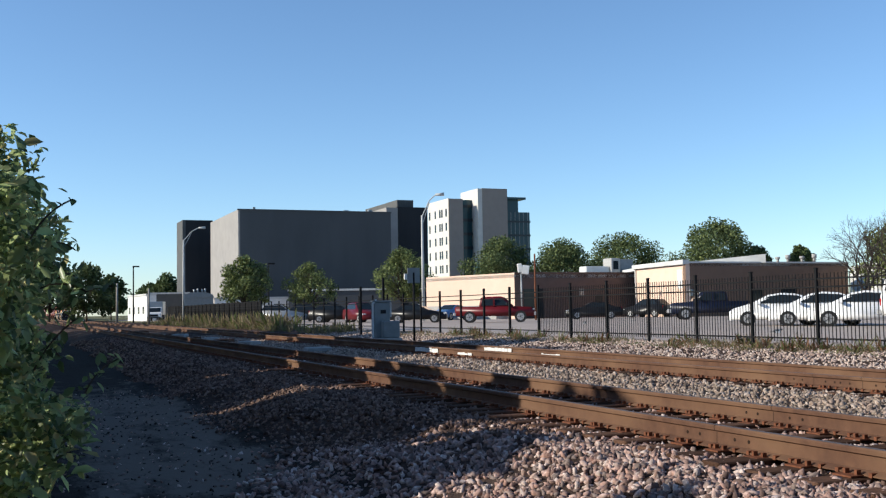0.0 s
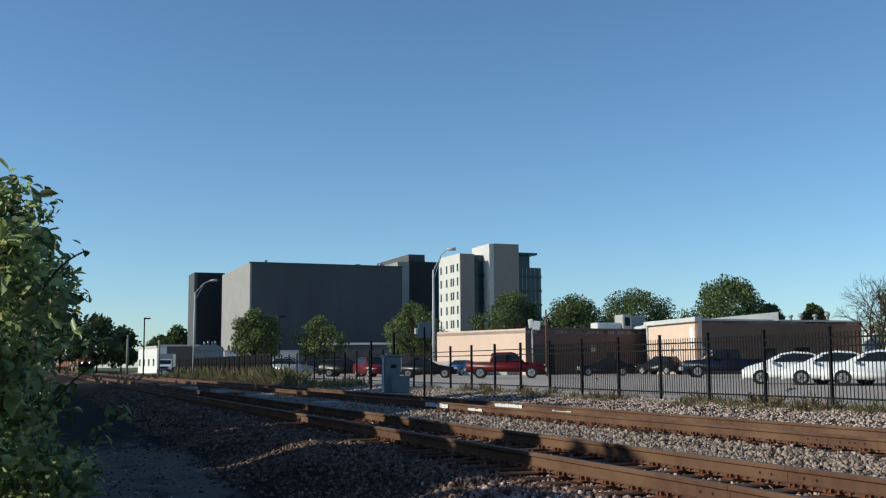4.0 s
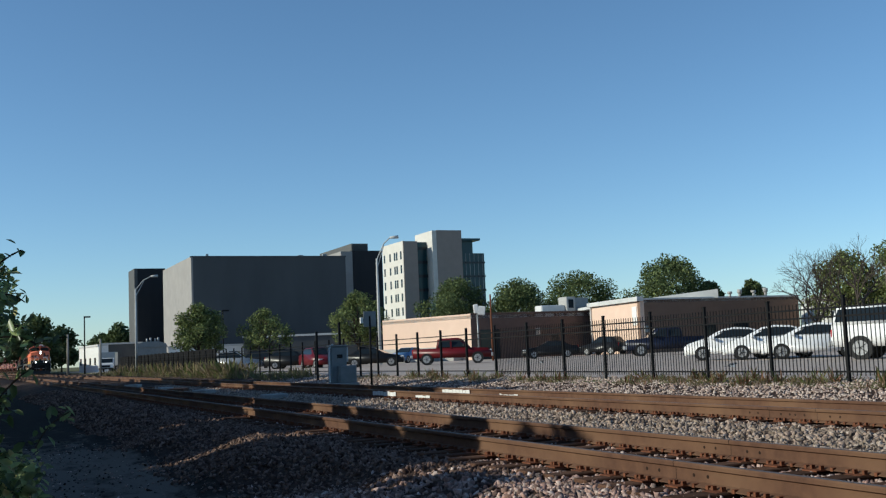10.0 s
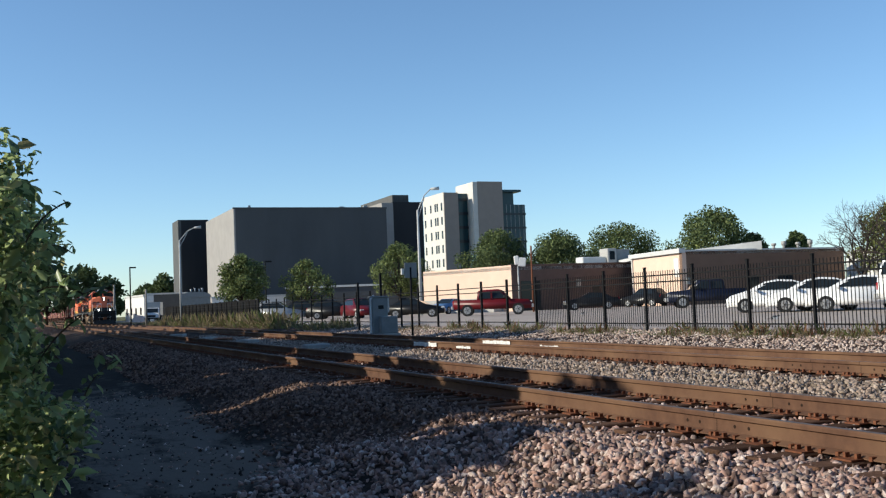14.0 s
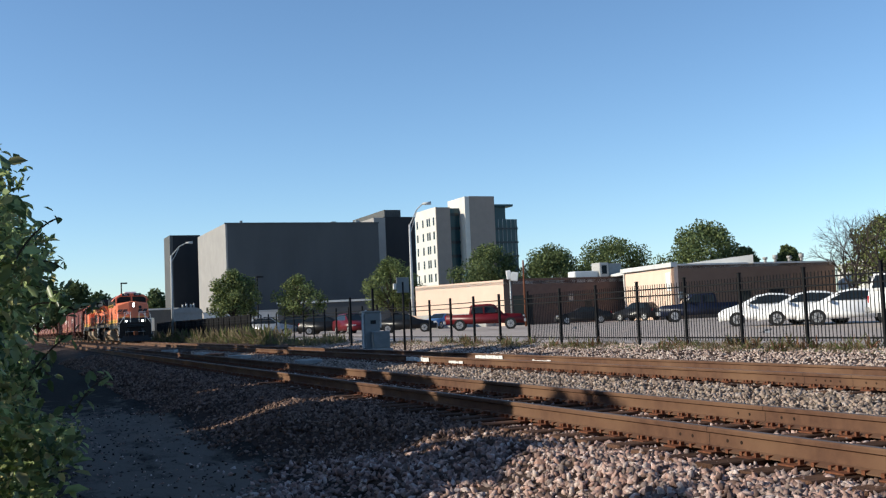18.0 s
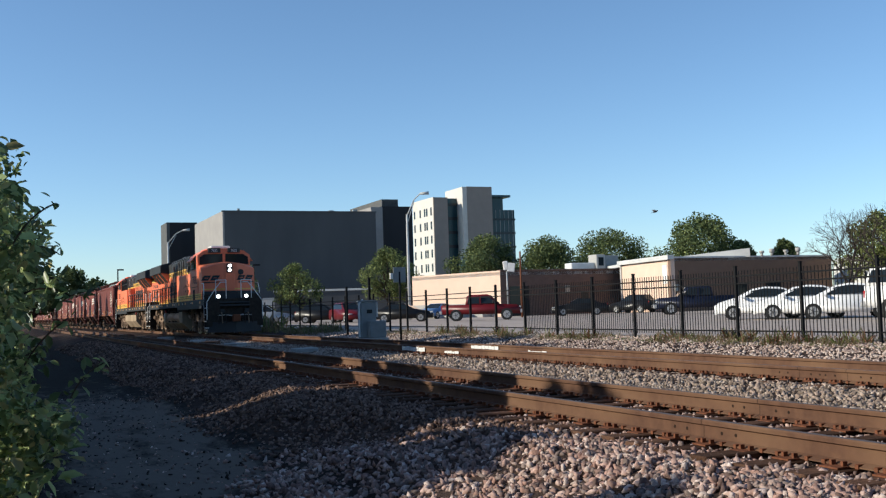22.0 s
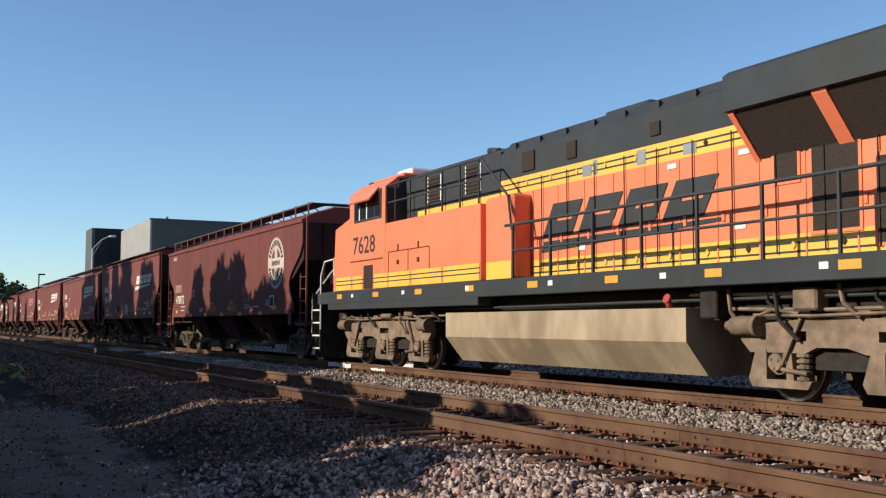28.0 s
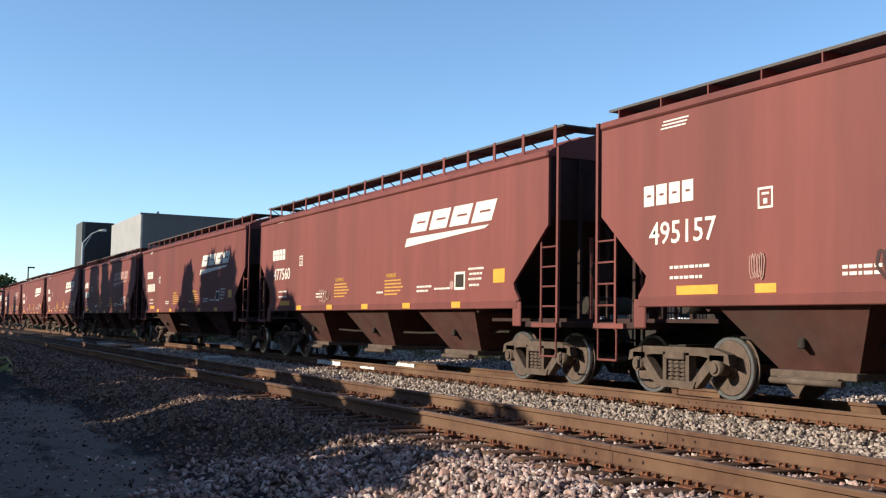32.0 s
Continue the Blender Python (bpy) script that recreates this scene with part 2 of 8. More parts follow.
M_ROOF = mat("pale_roof_metal", (0.62, 0.61, 0.58), (0.5, 0.5, 0.48), 0.6, scale=0.7, bump=0.05)
M_WINDOW = glass("dark_window_glass", (0.016, 0.022, 0.028))
M_WINDOW.node_tree.nodes["Principled BSDF"].inputs["Specular IOR Level"].default_value = 0.2
M_TEAL = glass("teal_curtain_glass", (0.012, 0.045, 0.058), 0.2)
M_STEELGREY = mat("galvanised_steel", (0.34, 0.35, 0.35), (0.27, 0.28, 0.28), 0.5, metal=0.6, scale=4.0, bump=0.05)
M_CABINET = mat("grey_painted_metal", (0.25, 0.265, 0.265), (0.20, 0.215, 0.215), 0.6, scale=3.0, bump=0.05)
M_CONC = mat("concrete", (0.42, 0.41, 0.39), (0.33, 0.32, 0.30), 0.9, scale=5.0, bump=0.2)
M_BARK = mat("bark", (0.11, 0.085, 0.065), (0.06, 0.047, 0.037), 0.95, scale=12.0, bump=0.5, stretch=(1, 1, 0.25))
M_BAREWOOD = mat("pale_bare_bark", (0.085, 0.070, 0.060), (0.05, 0.041, 0.035), 0.95, scale=8.0, bump=0.3)


def leaf_mat(name, c, v=0.35, through=0.4, gloss=0.2):
    m = mat(name, c, tuple(x * 0.7 for x in c), 0.75, scale=3.0, bump=0.0, island=v)
    nt = m.node_tree
    b = nt.nodes["Principled BSDF"]
    b.inputs["Specular IOR Level"].default_value = gloss
    b.inputs["Roughness"].default_value = 0.75 - 0.5 * gloss
    tr = nt.nodes.new("ShaderNodeBsdfTranslucent")
    mx = nt.nodes.new("ShaderNodeMixShader")
    mx.inputs[0].default_value = through
    nt.links.new(b.inputs["Base Color"].links[0].from_socket, tr.inputs["Color"])
    nt.links.new(b.outputs[0], mx.inputs[1])
    nt.links.new(tr.outputs[0], mx.inputs[2])
    nt.links.new(mx.outputs[0], nt.nodes["Material Output"].inputs["Surface"])
    return m


M_LEAF = leaf_mat("bush_leaf", (0.41, 0.49, 0.22), 0.45, 0.62, 0.8)
M_LEAF_YELLOW = leaf_mat("yellowing_leaf", (0.62, 0.56, 0.26), 0.35, 0.6, 0.6)
M_LEAF_DEEP = leaf_mat("deep_green_bush_leaf", (0.15, 0.21, 0.085), 0.4, 0.5, 0.7)
M_LEAF_TREE = leaf_mat("tree_leaf", (0.25, 0.29, 0.105), 0.4, 0.25)
M_LEAF_DARK = leaf_mat("dark_tree_leaf", (0.115, 0.15, 0.06), 0.35, 0.18)
M_WEED = leaf_mat("dry_weed", (0.27, 0.215, 0.125))
M_WEED_GREEN = leaf_mat("green_weed", (0.16, 0.18, 0.06))
M_WEED_RED = leaf_mat("rust_red_weed", (0.27, 0.14, 0.08))


# ---- mesh helpers ----
def mesh_of(name, bm, m=None):
    me = bpy.data.meshes.new(name)
    bm.to_mesh(me)
    bm.free()
    if m:
        for x in (m if isinstance(m, (list, tuple)) else [m]):
            me.materials.append(x)
    return me


def part(name, bm, m, parent, label="", at=None):
    ob = new(name, bm if isinstance(bm, bpy.types.Mesh) else mesh_of(name, bm, m))
    ob.parent = parent
    if at is not None:
        ob.matrix_basis = at
    if label:
        tagged(ob, label)
    return ob


def thing(name, label, category, at=None, group="", kind=""):
    ob = new(name)
    ob.empty_display_size = 0.3
    if at is not None:
        ob.matrix_basis = at
    return tagged(ob, label, category, group, kind)


def single(name, bm, m, label, category, at=None, group="", kind=""):
    ob = new(name, bm if isinstance(bm, bpy.types.Mesh) else mesh_of(name, bm, m))
    if at is not None:
        ob.matrix_basis = at
    return tagged(ob, label, category, group, kind)


def box(bm, x0, x1, y0, y1, z0, z1, mi=0, bev=0.0):
    vs = [bm.verts.new((x, y, z)) for x in (x0, x1) for y in (y0, y1) for z in (z0, z1)]
    fs = []
    for ids in ((0, 1, 3, 2), (4, 6, 7, 5), (0, 4, 5, 1), (2, 3, 7, 6), (0, 2, 6, 4), (1, 5, 7, 3)):
        f = bm.faces.new([vs[i] for i in ids])
        f.material_index = mi
        fs.append(f)
    if bev:
        es = {e for f in fs for e in f.edges}
        bmesh.ops.bevel(bm, geom=list(es), offset=bev, segments=1, affect="EDGES", material=mi)
    return bm


def boxes(*rows, bev=0.0):
    bm = bmesh.new()
    for r in rows:
        box(bm, *r, bev=bev)
    return bm


def rod(bm, a, b, r0, r1=None, n=8, mi=0, caps=True):
    a, b = Vector(a), Vector(b)
    r1 = r0 if r1 is None else r1
    d = (b - a).normalized()
    u = d.orthogonal().normalized()
    w = d.cross(u)
    ra, rb = [], []
    for i in range(n):
        t = 2 * math.pi * i / n
        o = u * math.cos(t) + w * math.sin(t)
        ra.append(bm.verts.new(a + o * r0))
        rb.append(bm.verts.new(b + o * r1))
    for i in range(n):
        j = (i + 1) % n
        f = bm.faces.new((ra[i], ra[j], rb[j], rb[i]))
        f.material_index, f.smooth = mi, n > 6
    if caps:
        for ring in (ra[::-1], rb):
            f = bm.faces.new(ring)
            f.material_index = mi
    return bm


def pipe(bm, pts, r, n=6, mi=0):
    for a, b in zip(pts, pts[1:]):
        rod(bm, a, b, r, n=n, mi=mi)
    return bm


def prism(bm, poly, lo, hi, axis="y", mi=0):
    """A closed outline, given in the two axes other than axis, drawn out from lo to hi."""
    def v(p, t):
        return {"x": (t, p[0], p[1]), "y": (p[0], t, p[1]), "z": (p[0], p[1], t)}[axis]
    a = [bm.verts.new(v(p, lo)) for p in poly]
    b = [bm.verts.new(v(p, hi)) for p in poly]
    for ring in (a[::-1], b):
        bm.faces.new(ring).material_index = mi
    for i in range(len(poly)):
        j = (i + 1) % len(poly)
        bm.faces.new((a[i], a[j], b[j], b[i])).material_index = mi
    bmesh.ops.recalc_face_normals(bm, faces=bm.faces)
    return bm


def spring(bm, x, y, z0, z1, r, turns=5):
    """A stacked coil spring as one turned body with deep grooves."""
    prof = [(z0, r * 0.6)]
    h = (z1 - z0) / turns
    for k in range(turns):
        z = z0 + k * h
        prof += [(z + 0.12 * h, r), (z + 0.62 * h, r), (z + 0.78 * h, r * 0.62), (z + 0.98 * h, r * 0.62)]
    rings = [[bm.verts.new((x + q * math.cos(2 * math.pi * i / 10), y + q * math.sin(2 * math.pi * i / 10), z)) for i in range(10)] for z, q in prof]
    for a, b in zip(rings, rings[1:]):
        for i in range(10):
            j = (i + 1) % 10
            bm.faces.new((a[i], a[j], b[j], b[i]))
    bm.faces.new(rings[0][::-1])
    bm.faces.new(rings[-1])
    return bm


def mesh_arrays(name, verts, faces, mats, index=None, smooth=False):
    me = bpy.data.meshes.new(name)
    n = faces.shape[1]
    me.vertices.add(len(verts))
    me.vertices.foreach_set("co", np.asarray(verts, dtype=np.float32).ravel())
    me.loops.add(faces.size)
    me.loops.foreach_set("vertex_index", np.asarray(faces, dtype=np.int32).ravel())
    me.polygons.add(len(faces))
    me.polygons.foreach_set("loop_start", np.arange(0, faces.size, n, dtype=np.int32))
    for x in (mats if isinstance(mats, (list, tuple)) else [mats]):
        me.materials.append(x)
    if index is not None:
        me.polygons.foreach_set("material_index", np.asarray(index, dtype=np.int32))
    if smooth:
        me.polygons.foreach_set("use_smooth", np.ones(len(faces), dtype=bool))
    me.update(calc_edges=True)
    me.validate()
    return me


def put(dist, az):
    return dist * math.sin(radians(az)), dist * math.cos(radians(az))


# ---- ground ----
def ground_z(x, y):
    xs = [-400, -30, -7, -3.5, 1.6, 2.9, 4.45, 8.3, 9.1, 9.9, 13.3, 14.6, 16.4, 18.0, 19.5, 24, 4000]
    zs = [-0.4, -0.3, -0.35, -0.6, -0.66, -0.58, -0.235, -0.225, -0.30, -0.225, -0.225, -0.36, -0.2, -0.06, -0.02, 0.05, 0.05]
    return float(np.interp(x, xs, zs))


def bumps(x, y):
    """Uneven shoulder between the path and the near track."""
    k = max(0.0, 1 - abs(x - 3.3) / 1.35)
    return k * 0.30 * noise.noise(Vector((x * 0.75 - y * 0.16, y * 0.40 + x * 0.2, 3.1))) + 0.03 * noise.noise(Vector((x * 2.1, y * 2.1, 0.3))) * min(1.0, k + 0.35)


def build_ground():
    xs = [-2500, -400, -120, -30, -12, -7, -5] + [-3.5 + 0.25 * i for i in range(34)] + [5.0, 5.5, 6.5, 7.5, 8.0, 8.5, 9.0, 9.5, 9.9, 11, 12, 13.3, 13.9, 14.6, 15.5, 16.4, 17.2, 18.0, 18.7, 19.5, 24, 40, 70, 120, 300, 900, 2600]
    ys = [-300, -60, -20] + [-8 + 0.5 * i for i in range(97)] + [42, 45, 50, 56, 64, 74, 90, 110, 140, 180, 240, 320, 450, 700, 1200, 2600]
    bm = bmesh.new()
    grid = []
    for y in ys:
        row = []
        for x in xs:
            z = ground_z(x, y)
            if -3.4 < x < 4.7 and -8 < y < 60:
                z += bumps(x, y)
            row.append(bm.verts.new((x, y, z)))
        grid.append(row)
    for j in range(len(ys) - 1):
        for i in range(len(xs) - 1):
            f = bm.faces.new((grid[j][i], grid[j][i + 1], grid[j + 1][i + 1], grid[j + 1][i]))
            xm, ym = (xs[i] + xs[i + 1]) / 2, (ys[j] + ys[j + 1]) / 2
            f.smooth = True
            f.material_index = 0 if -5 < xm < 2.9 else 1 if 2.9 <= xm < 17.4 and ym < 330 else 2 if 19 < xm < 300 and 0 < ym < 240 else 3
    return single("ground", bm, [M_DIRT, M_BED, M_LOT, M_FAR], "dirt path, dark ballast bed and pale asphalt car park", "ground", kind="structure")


build_ground()

ICO = None


def stones(name, pts, size, m, rng, label, squash=0.75):
    """Angular loose stones, one closed lump at each point."""
    global ICO
    if ICO is None:
        b = bmesh.new()
        bmesh.ops.create_icosphere(b, subdivisions=1, radius=1.0)
        b.verts.ensure_lookup_table()
        ICO = (np.array([v.co[:] for v in b.verts]), np.array([[v.index for v in f.verts] for f in b.faces]))
        b.free()
    V, F = ICO
    n = len(pts)
    jit = rng.uniform(0.45, 1.35, (n, len(V), 1))
    q = rng.normal(size=(n, 4))
    q /= np.linalg.norm(q, axis=1)[:, None]
    w, x, y, z = q.T
    Rm = np.stack([1 - 2 * (y * y + z * z), 2 * (x * y - z * w), 2 * (x * z + y * w), 2 * (x * y + z * w), 1 - 2 * (x * x + z * z), 2 * (y * z - x * w),
                   2 * (x * z - y * w), 2 * (y * z + x * w), 1 - 2 * (x * x + y * y)], -1).reshape(n, 3, 3)
    s = size * rng.uniform(0.55, 1.35, n)
    v = np.einsum("nij,nvj->nvi", Rm, V[None] * jit * np.array([1.5, 0.85, squash * 0.8]))
    v = v * s[:, None, None] + np.asarray(pts)[:, None, :]
    f = F[None] + (np.arange(n) * len(V))[:, None, None]
    me = mesh_arrays(name, v.reshape(-1, 3), f.reshape(-1, 3), m)
    return single(name, me, None, label, "gravel", kind="stuff")


def scatter(rng, n, x0, x1, y0, y1, fall=1.0):
    x = rng.uniform(x0, x1, n)
    y = y0 + (y1 - y0) * rng.uniform(0, 1, n) ** fall
    z = np.array([ground_z(a, b) + (bumps(a, b) if a < 4.7 else 0) for a, b in zip(x, y)])
    return np.stack([x, y, z], 1)


RNG = np.random.default_rng(5)
def heaped(n, x0, x1, y0, y1, fall):
    """Loose stones whose number thins out towards the path."""
    p = scatter(RNG, n, x0, x1, y0, y1, fall)
    return p[RNG.uniform(0, 1, n) < np.clip((p[:, 0] - np.interp(p[:, 1], [7, 9.5, 12], [1.5, 1.9, 2.45]) - 0.25 * np.sin(p[:, 1] * 1.1)) / 0.8, 0.012, 1) ** 1.5]


SHOULDER = heaped(44000, 0.3, 5.3, 3.0, 27, 1.6)
# Stones beyond the shade's edge take the darker tones.
IN_SHADE = SHOULDER[:, 1] > 10.2 + 1.1 * (4.0 - SHOULDER[:, 0]) + RNG.normal(size=len(SHOULDER)) * 0.8
stones("ballast_shoulder", SHOULDER[~IN_SHADE], 0.034, M_STONE, RNG, "pinkish grey crushed stone heaped beside the near track")
stones("fouled_ballast", SHOULDER[IN_SHADE], 0.031, M_STONE_SHADE, RNG, "crushed stone on the shaded bank of the near track, darkened for the shade")
stones("ballast_bank", scatter(RNG, 7500, 2.8, 5.2, 25, 62, 1.5), 0.05, M_STONE_SHADE, RNG, "crushed stone bank of the near track farther off")
stones("ballast_crib", scatter(RNG, 11500, 5.05, 7.95, 3.0, 30, 1.5) + [0, 0, 0.0], 0.030, M_STONE, RNG, "crushed stone between the ties of the near track")
stones("ballast_between_tracks", scatter(RNG, 21000, 7.85, 10.5, 5.2, 60, 1.6), 0.038, M_STONE_GREY, RNG, "grey crushed stone between the two tracks")
stones("ballast_far_side", scatter(RNG, 22000, 12.6, 18.6, 9.0, 60, 1.4), 0.036, M_STONE_PALE, RNG, "pale grey stone between the far track and the fence")
stones("ballast_behind", scatter(RNG, 7000, 2.8, 8.8, -9, 3.4), 0.035, M_STONE, RNG, "crushed stone along the near track behind the path")
stones("path_pebbles", scatter(RNG, 1500, -1.0, 3.0, 5.0, 24, 1.4), 0.018, M_STONE, RNG, "small loose stones on the dirt path")
stones("path_litter", scatter(RNG, 1700, -1.0, 3.2, 5.0, 26, 1.3), 0.020, M_LITTER, RNG, "dark clods and dead leaves on the dirt path", 0.35)

# ---- tracks ----
RAIL_PROFILE = [(-0.076, -0.186), (0.076, -0.186), (0.076, -0.176), (0.012, -0.150), (0.009, -0.055), (0.036, -0.042), (0.037, -0.012), (0.028, 0.0),
                (-0.028, 0.0), (-0.037, -0.012), (-0.036, -0.042), (-0.009, -0.055), (-0.012, -0.150), (-0.076, -0.176)]


M_UNDERRAIL = mat("dark_rust", (0.035, 0.022, 0.016), (0.02, 0.014, 0.011), 0.9, scale=20.0, bump=0.1)


def rail_mesh(y0, y1):
    bm = bmesh.new()
    prism(bm, RAIL_PROFILE, y0, y1, "y")
    for f in bm.faces:
        if f.normal.z > 0.9 and f.calc_center_median().z > -0.02:
            f.material_index = 1
    return mesh_of("rail", bm, [M_RAIL, M_RAILTOP])


def railway_track(xc, z0, y_first, y_last, tie_last, seed, label, joints):
    t = thing("railway_track", label, "railway track", pose(xc, 0, z0), kind="structure")
    rng = random.Random(seed)
    for sx in (-0.755, 0.755):
        part("rail", rail_mesh(y_first, y_last), None, t, "rusty steel rail with a polished head", pose(sx, 0, 0))
    tie = mesh_of("tie", boxes((-1.3, 1.3, -0.11, 0.11, -0.36, -0.19), bev=0.012), M_TIE)
    plate = mesh_of("tie_plate", boxes((-0.19, 0.19, -0.09, 0.09, -0.192, -0.181)), M_SPIKE)
    spikes = bmesh.new()
    y, n = y_first, 0
    while y < tie_last:
        part("tie", tie, None, t, at=pose(rng.uniform(-0.06, 0.06), y + rng.uniform(-0.03, 0.03), rng.uniform(-0.012, 0.008), 0, 0, rng.uniform(-1.2, 1.2)))
        for sx in (-0.755, 0.755):
            box(spikes, sx - 0.19, sx + 0.19, y - 0.09, y + 0.09, -0.193, -0.180)
            for ox, oy in ((-0.1, 0.05), (0.1, -0.05), (-0.1, -0.06), (0.1, 0.06)):
                box(spikes, sx + ox - 0.02, sx + ox + 0.02, y + oy - 0.012, y + oy + 0.012, -0.18, -0.145)
            for ya in (-0.16, 0.16):
                box(spikes, sx - 0.085, sx + 0.085, y + ya - 0.016, y + ya + 0.016, -0.19, -0.158)
        y += 0.495
        n += 1
    tagged(part("fastenings", spikes, M_SPIKE, t, "rusty tie plates, spikes and rail anchors"), kind="stuff")
    for sx, yj in joints:
        gap = prism(bmesh.new(), [(sx + px * 1.02, pz * 1.003 + 0.0006) for px, pz in RAIL_PROFILE], yj - 0.004, yj + 0.004, "y")
        part("rail_gap", gap, M_UNDERRAIL, t, "dark gap between two rail ends")
        for k in (-0.42, -0.24, 0.24, 0.42):
            hole = rod(bmesh.new(), (sx - 0.0125, yj + k, -0.10), (sx - 0.009, yj + k, -0.10), 0.016, n=8)
            part("bolt_hole", hole, M_UNDERRAIL, t, "dark empty bolt hole in the web")
    return t


NEAR_X, FAR_X = 6.30, 11.52
railway_track(NEAR_X, 0.0, -14, 420, 46, 1, "near railway track, rusty rails on dark ties", [(-0.755, 7.44), (0.755, 8.54)])
railway_track(FAR_X, 0.0, -60, 420, 60, 2, "far railway track, rusty rails on dark ties", [(-0.755, 12.13), (-0.755, 11.18)])

# ---- fence along the car park ----
FENCE_X = 18.0


def iron_fence():
    t = thing("iron_fence", "black iron picket fence along the car park", "fence", pose(FENCE_X, 0, 0), kind="structure")
    post = mesh_of("post", boxes((-0.034, 0.034, -0.034, 0.034, -0.12, 1.86), (-0.042, 0.042, -0.042, 0.042, 1.86, 1.89)), M_BLACK)
    picket = mesh_of("picket", boxes((-0.008, 0.008, -0.008, 0.008, 0.08, 1.76)), M_BLACK)
    rail = mesh_of("rail", boxes((-0.02, 0.02, 0.04, 2.40, -0.02, 0.02)), M_BLACK)
    for k in range(-6, 7):
        y = 20.09 + 2.44 * k
        part("post", post, None, t, at=pose(0, y, 0))
        if k == 6:
            break
        for z in (0.17, 1.42, 1.62):
            part("rail", rail, None, t, at=pose(0, y, z))
        for j in range(1, 20):
            part("picket", picket, None, t, at=pose(0, y + 2.44 * j / 20, 0))
    return t


def open_fence():
    t = thing("post_and_rail_fence", "black steel posts with thin rails beside the car park", "fence", pose(FENCE_X, 0, 0), kind="structure")
    post = mesh_of("post", boxes((-0.04, 0.04, -0.04, 0.04, -0.12, 1.88)), M_BLACK)
    rail = mesh_of("rail", boxes((-0.02, 0.02, 0.0, 2.44, -0.018, 0.018)), M_BLACK)
    for k in range(6, 46):
        y = 20.09 + 2.44 * k
        if k > 6:
            part("post", post, None, t, at=pose(0, y, 0))
        for z in (0.2, 1.42, 1.62):
            part("rail", rail, None, t, at=pose(0, y, z))
    return t


iron_fence()
open_fence()

# ---- buildings ----
def face_frame(p, q, z0=0.0):
    """A frame on the wall from p to q: x along the wall, y up, z outwards to the right of the way from q to p."""
    d = Vector((q[0] - p[0], q[1] - p[1], 0)).normalized()
    n = Vector((d.y, -d.x, 0))
    return Matrix(((d.x, 0, n.x, p[0]), (d.y, 0, n.y, p[1]), (0, 1, 0, z0), (0, 0, 0, 1)))


def slab(bm, at, x0, x1, y0, y1, z0, z1):
    c = [at @ Vector((x, y, z)) for x in (x0, x1) for y in (y0, y1) for z in (z0, z1)]
    vs = [bm.verts.new(v) for v in c]
    for ids in ((0, 1, 3, 2), (4, 6, 7, 5), (0, 4, 5, 1), (2, 3, 7, 6), (0, 2, 6, 4), (1, 5, 7, 3)):
        bm.faces.new([vs[i] for i in ids])
    bmesh.ops.recalc_face_normals(bm, faces=bm.faces)
    return bm


def block(bm, x0, x1, y0, y1, z1, z0=-0.3):
    return box(bm, x0, x1, y0, y1, z0, z1)


def charcoal_hall():
    e = thing("exhibition_hall", "huge charcoal metal-clad hall with a pale grey end wall", "building")
    x0, y0, x1 = 34.8, 176.6, 62.2
    Z = 18.5
    part("main_block", block(bmesh.new(), x0 + 0.3, x1, y0, y0 + 27.2, Z), M_DARKBLDG, e, "windowless charcoal wall")
    # End wall far paler than the front; sunlight on it is in the colour.
    part("end_wall", block(bmesh.new(), x0, x0 + 0.3, y0 - 0.05, y0 + 27.2, Z + 0.15), M_GREYBLDG, e, "pale grey end wall")
    for z in (6.0, 12.0):
        part("panel_joint", boxes((x0 + 0.3, x1, y0 - 0.02, y0, z - 0.03, z + 0.03)), M_DARKBLDG, e)
    part("parapet", boxes((x0 - 0.1, x1 + 0.1, y0 - 0.12, y0 + 0.3, Z, Z + 0.25)), M_DARKBLDG, e, "thin roof edge")
    part("stair_tower", block(bmesh.new(), 31.55, 37.0, 214, 222, 20.0), M_BLACKBLDG, e, "dark stair tower behind the hall")
    # Lighter strip painted for the lit left side of the tower.
    part("stair_tower_side", block(bmesh.new(), 30.95, 31.55, 213.95, 222, 20.0), M_PLANT, e)
    for k, (x, w, h) in enumerate(((36.5, 0.5, 0.5), (38, 0.4, 0.9), (54.5, 0.8, 0.7), (56.5, 1.6, 0.5), (59.0, 0.7, 0.9))):
        part("roof_unit", boxes((x, x + w, y0 + 3, y0 + 3 + w, Z - 0.1, Z + h)), M_STEELGREY, e, "small pale roof unit")
    return e


def charcoal_wing():
    e = thing("hall_annex", "dark metal-clad annex with a slanted pale fin", "building")
    y0 = 190.0
    X = lambda az: y0 * math.tan(radians(az))
    part("wall_block", block(bmesh.new(), X(19.75), X(21.42), y0, y0 + 25, 21.1), M_BLACKBLDG, e, "black metal wall")
    part("penthouse", block(bmesh.new(), X(19.95), X(20.85), y0 + 2, y0 + 22, 22.7), M_PLANT, e, "louvred penthouse")
    for k in range(9):
        x = X(19.97) + k * 0.36
        part("louvre", boxes((x, x + 0.16, y0 + 1.9, y0 + 2.0, 20.9, 22.4)), M_DARKBLDG, e, "dark louvre bay")
    fin = bmesh.new()
    prism(fin, [(X(19.6), -0.3), (X(19.75), -0.3), (X(19.75), 20.9), (X(19.12), 20.9)], y0 - 0.4, y0 + 8, "y")
    part("slanted_fin", fin, M_GREYBLDG, e, "pale grey slanted wall panel")
    return e


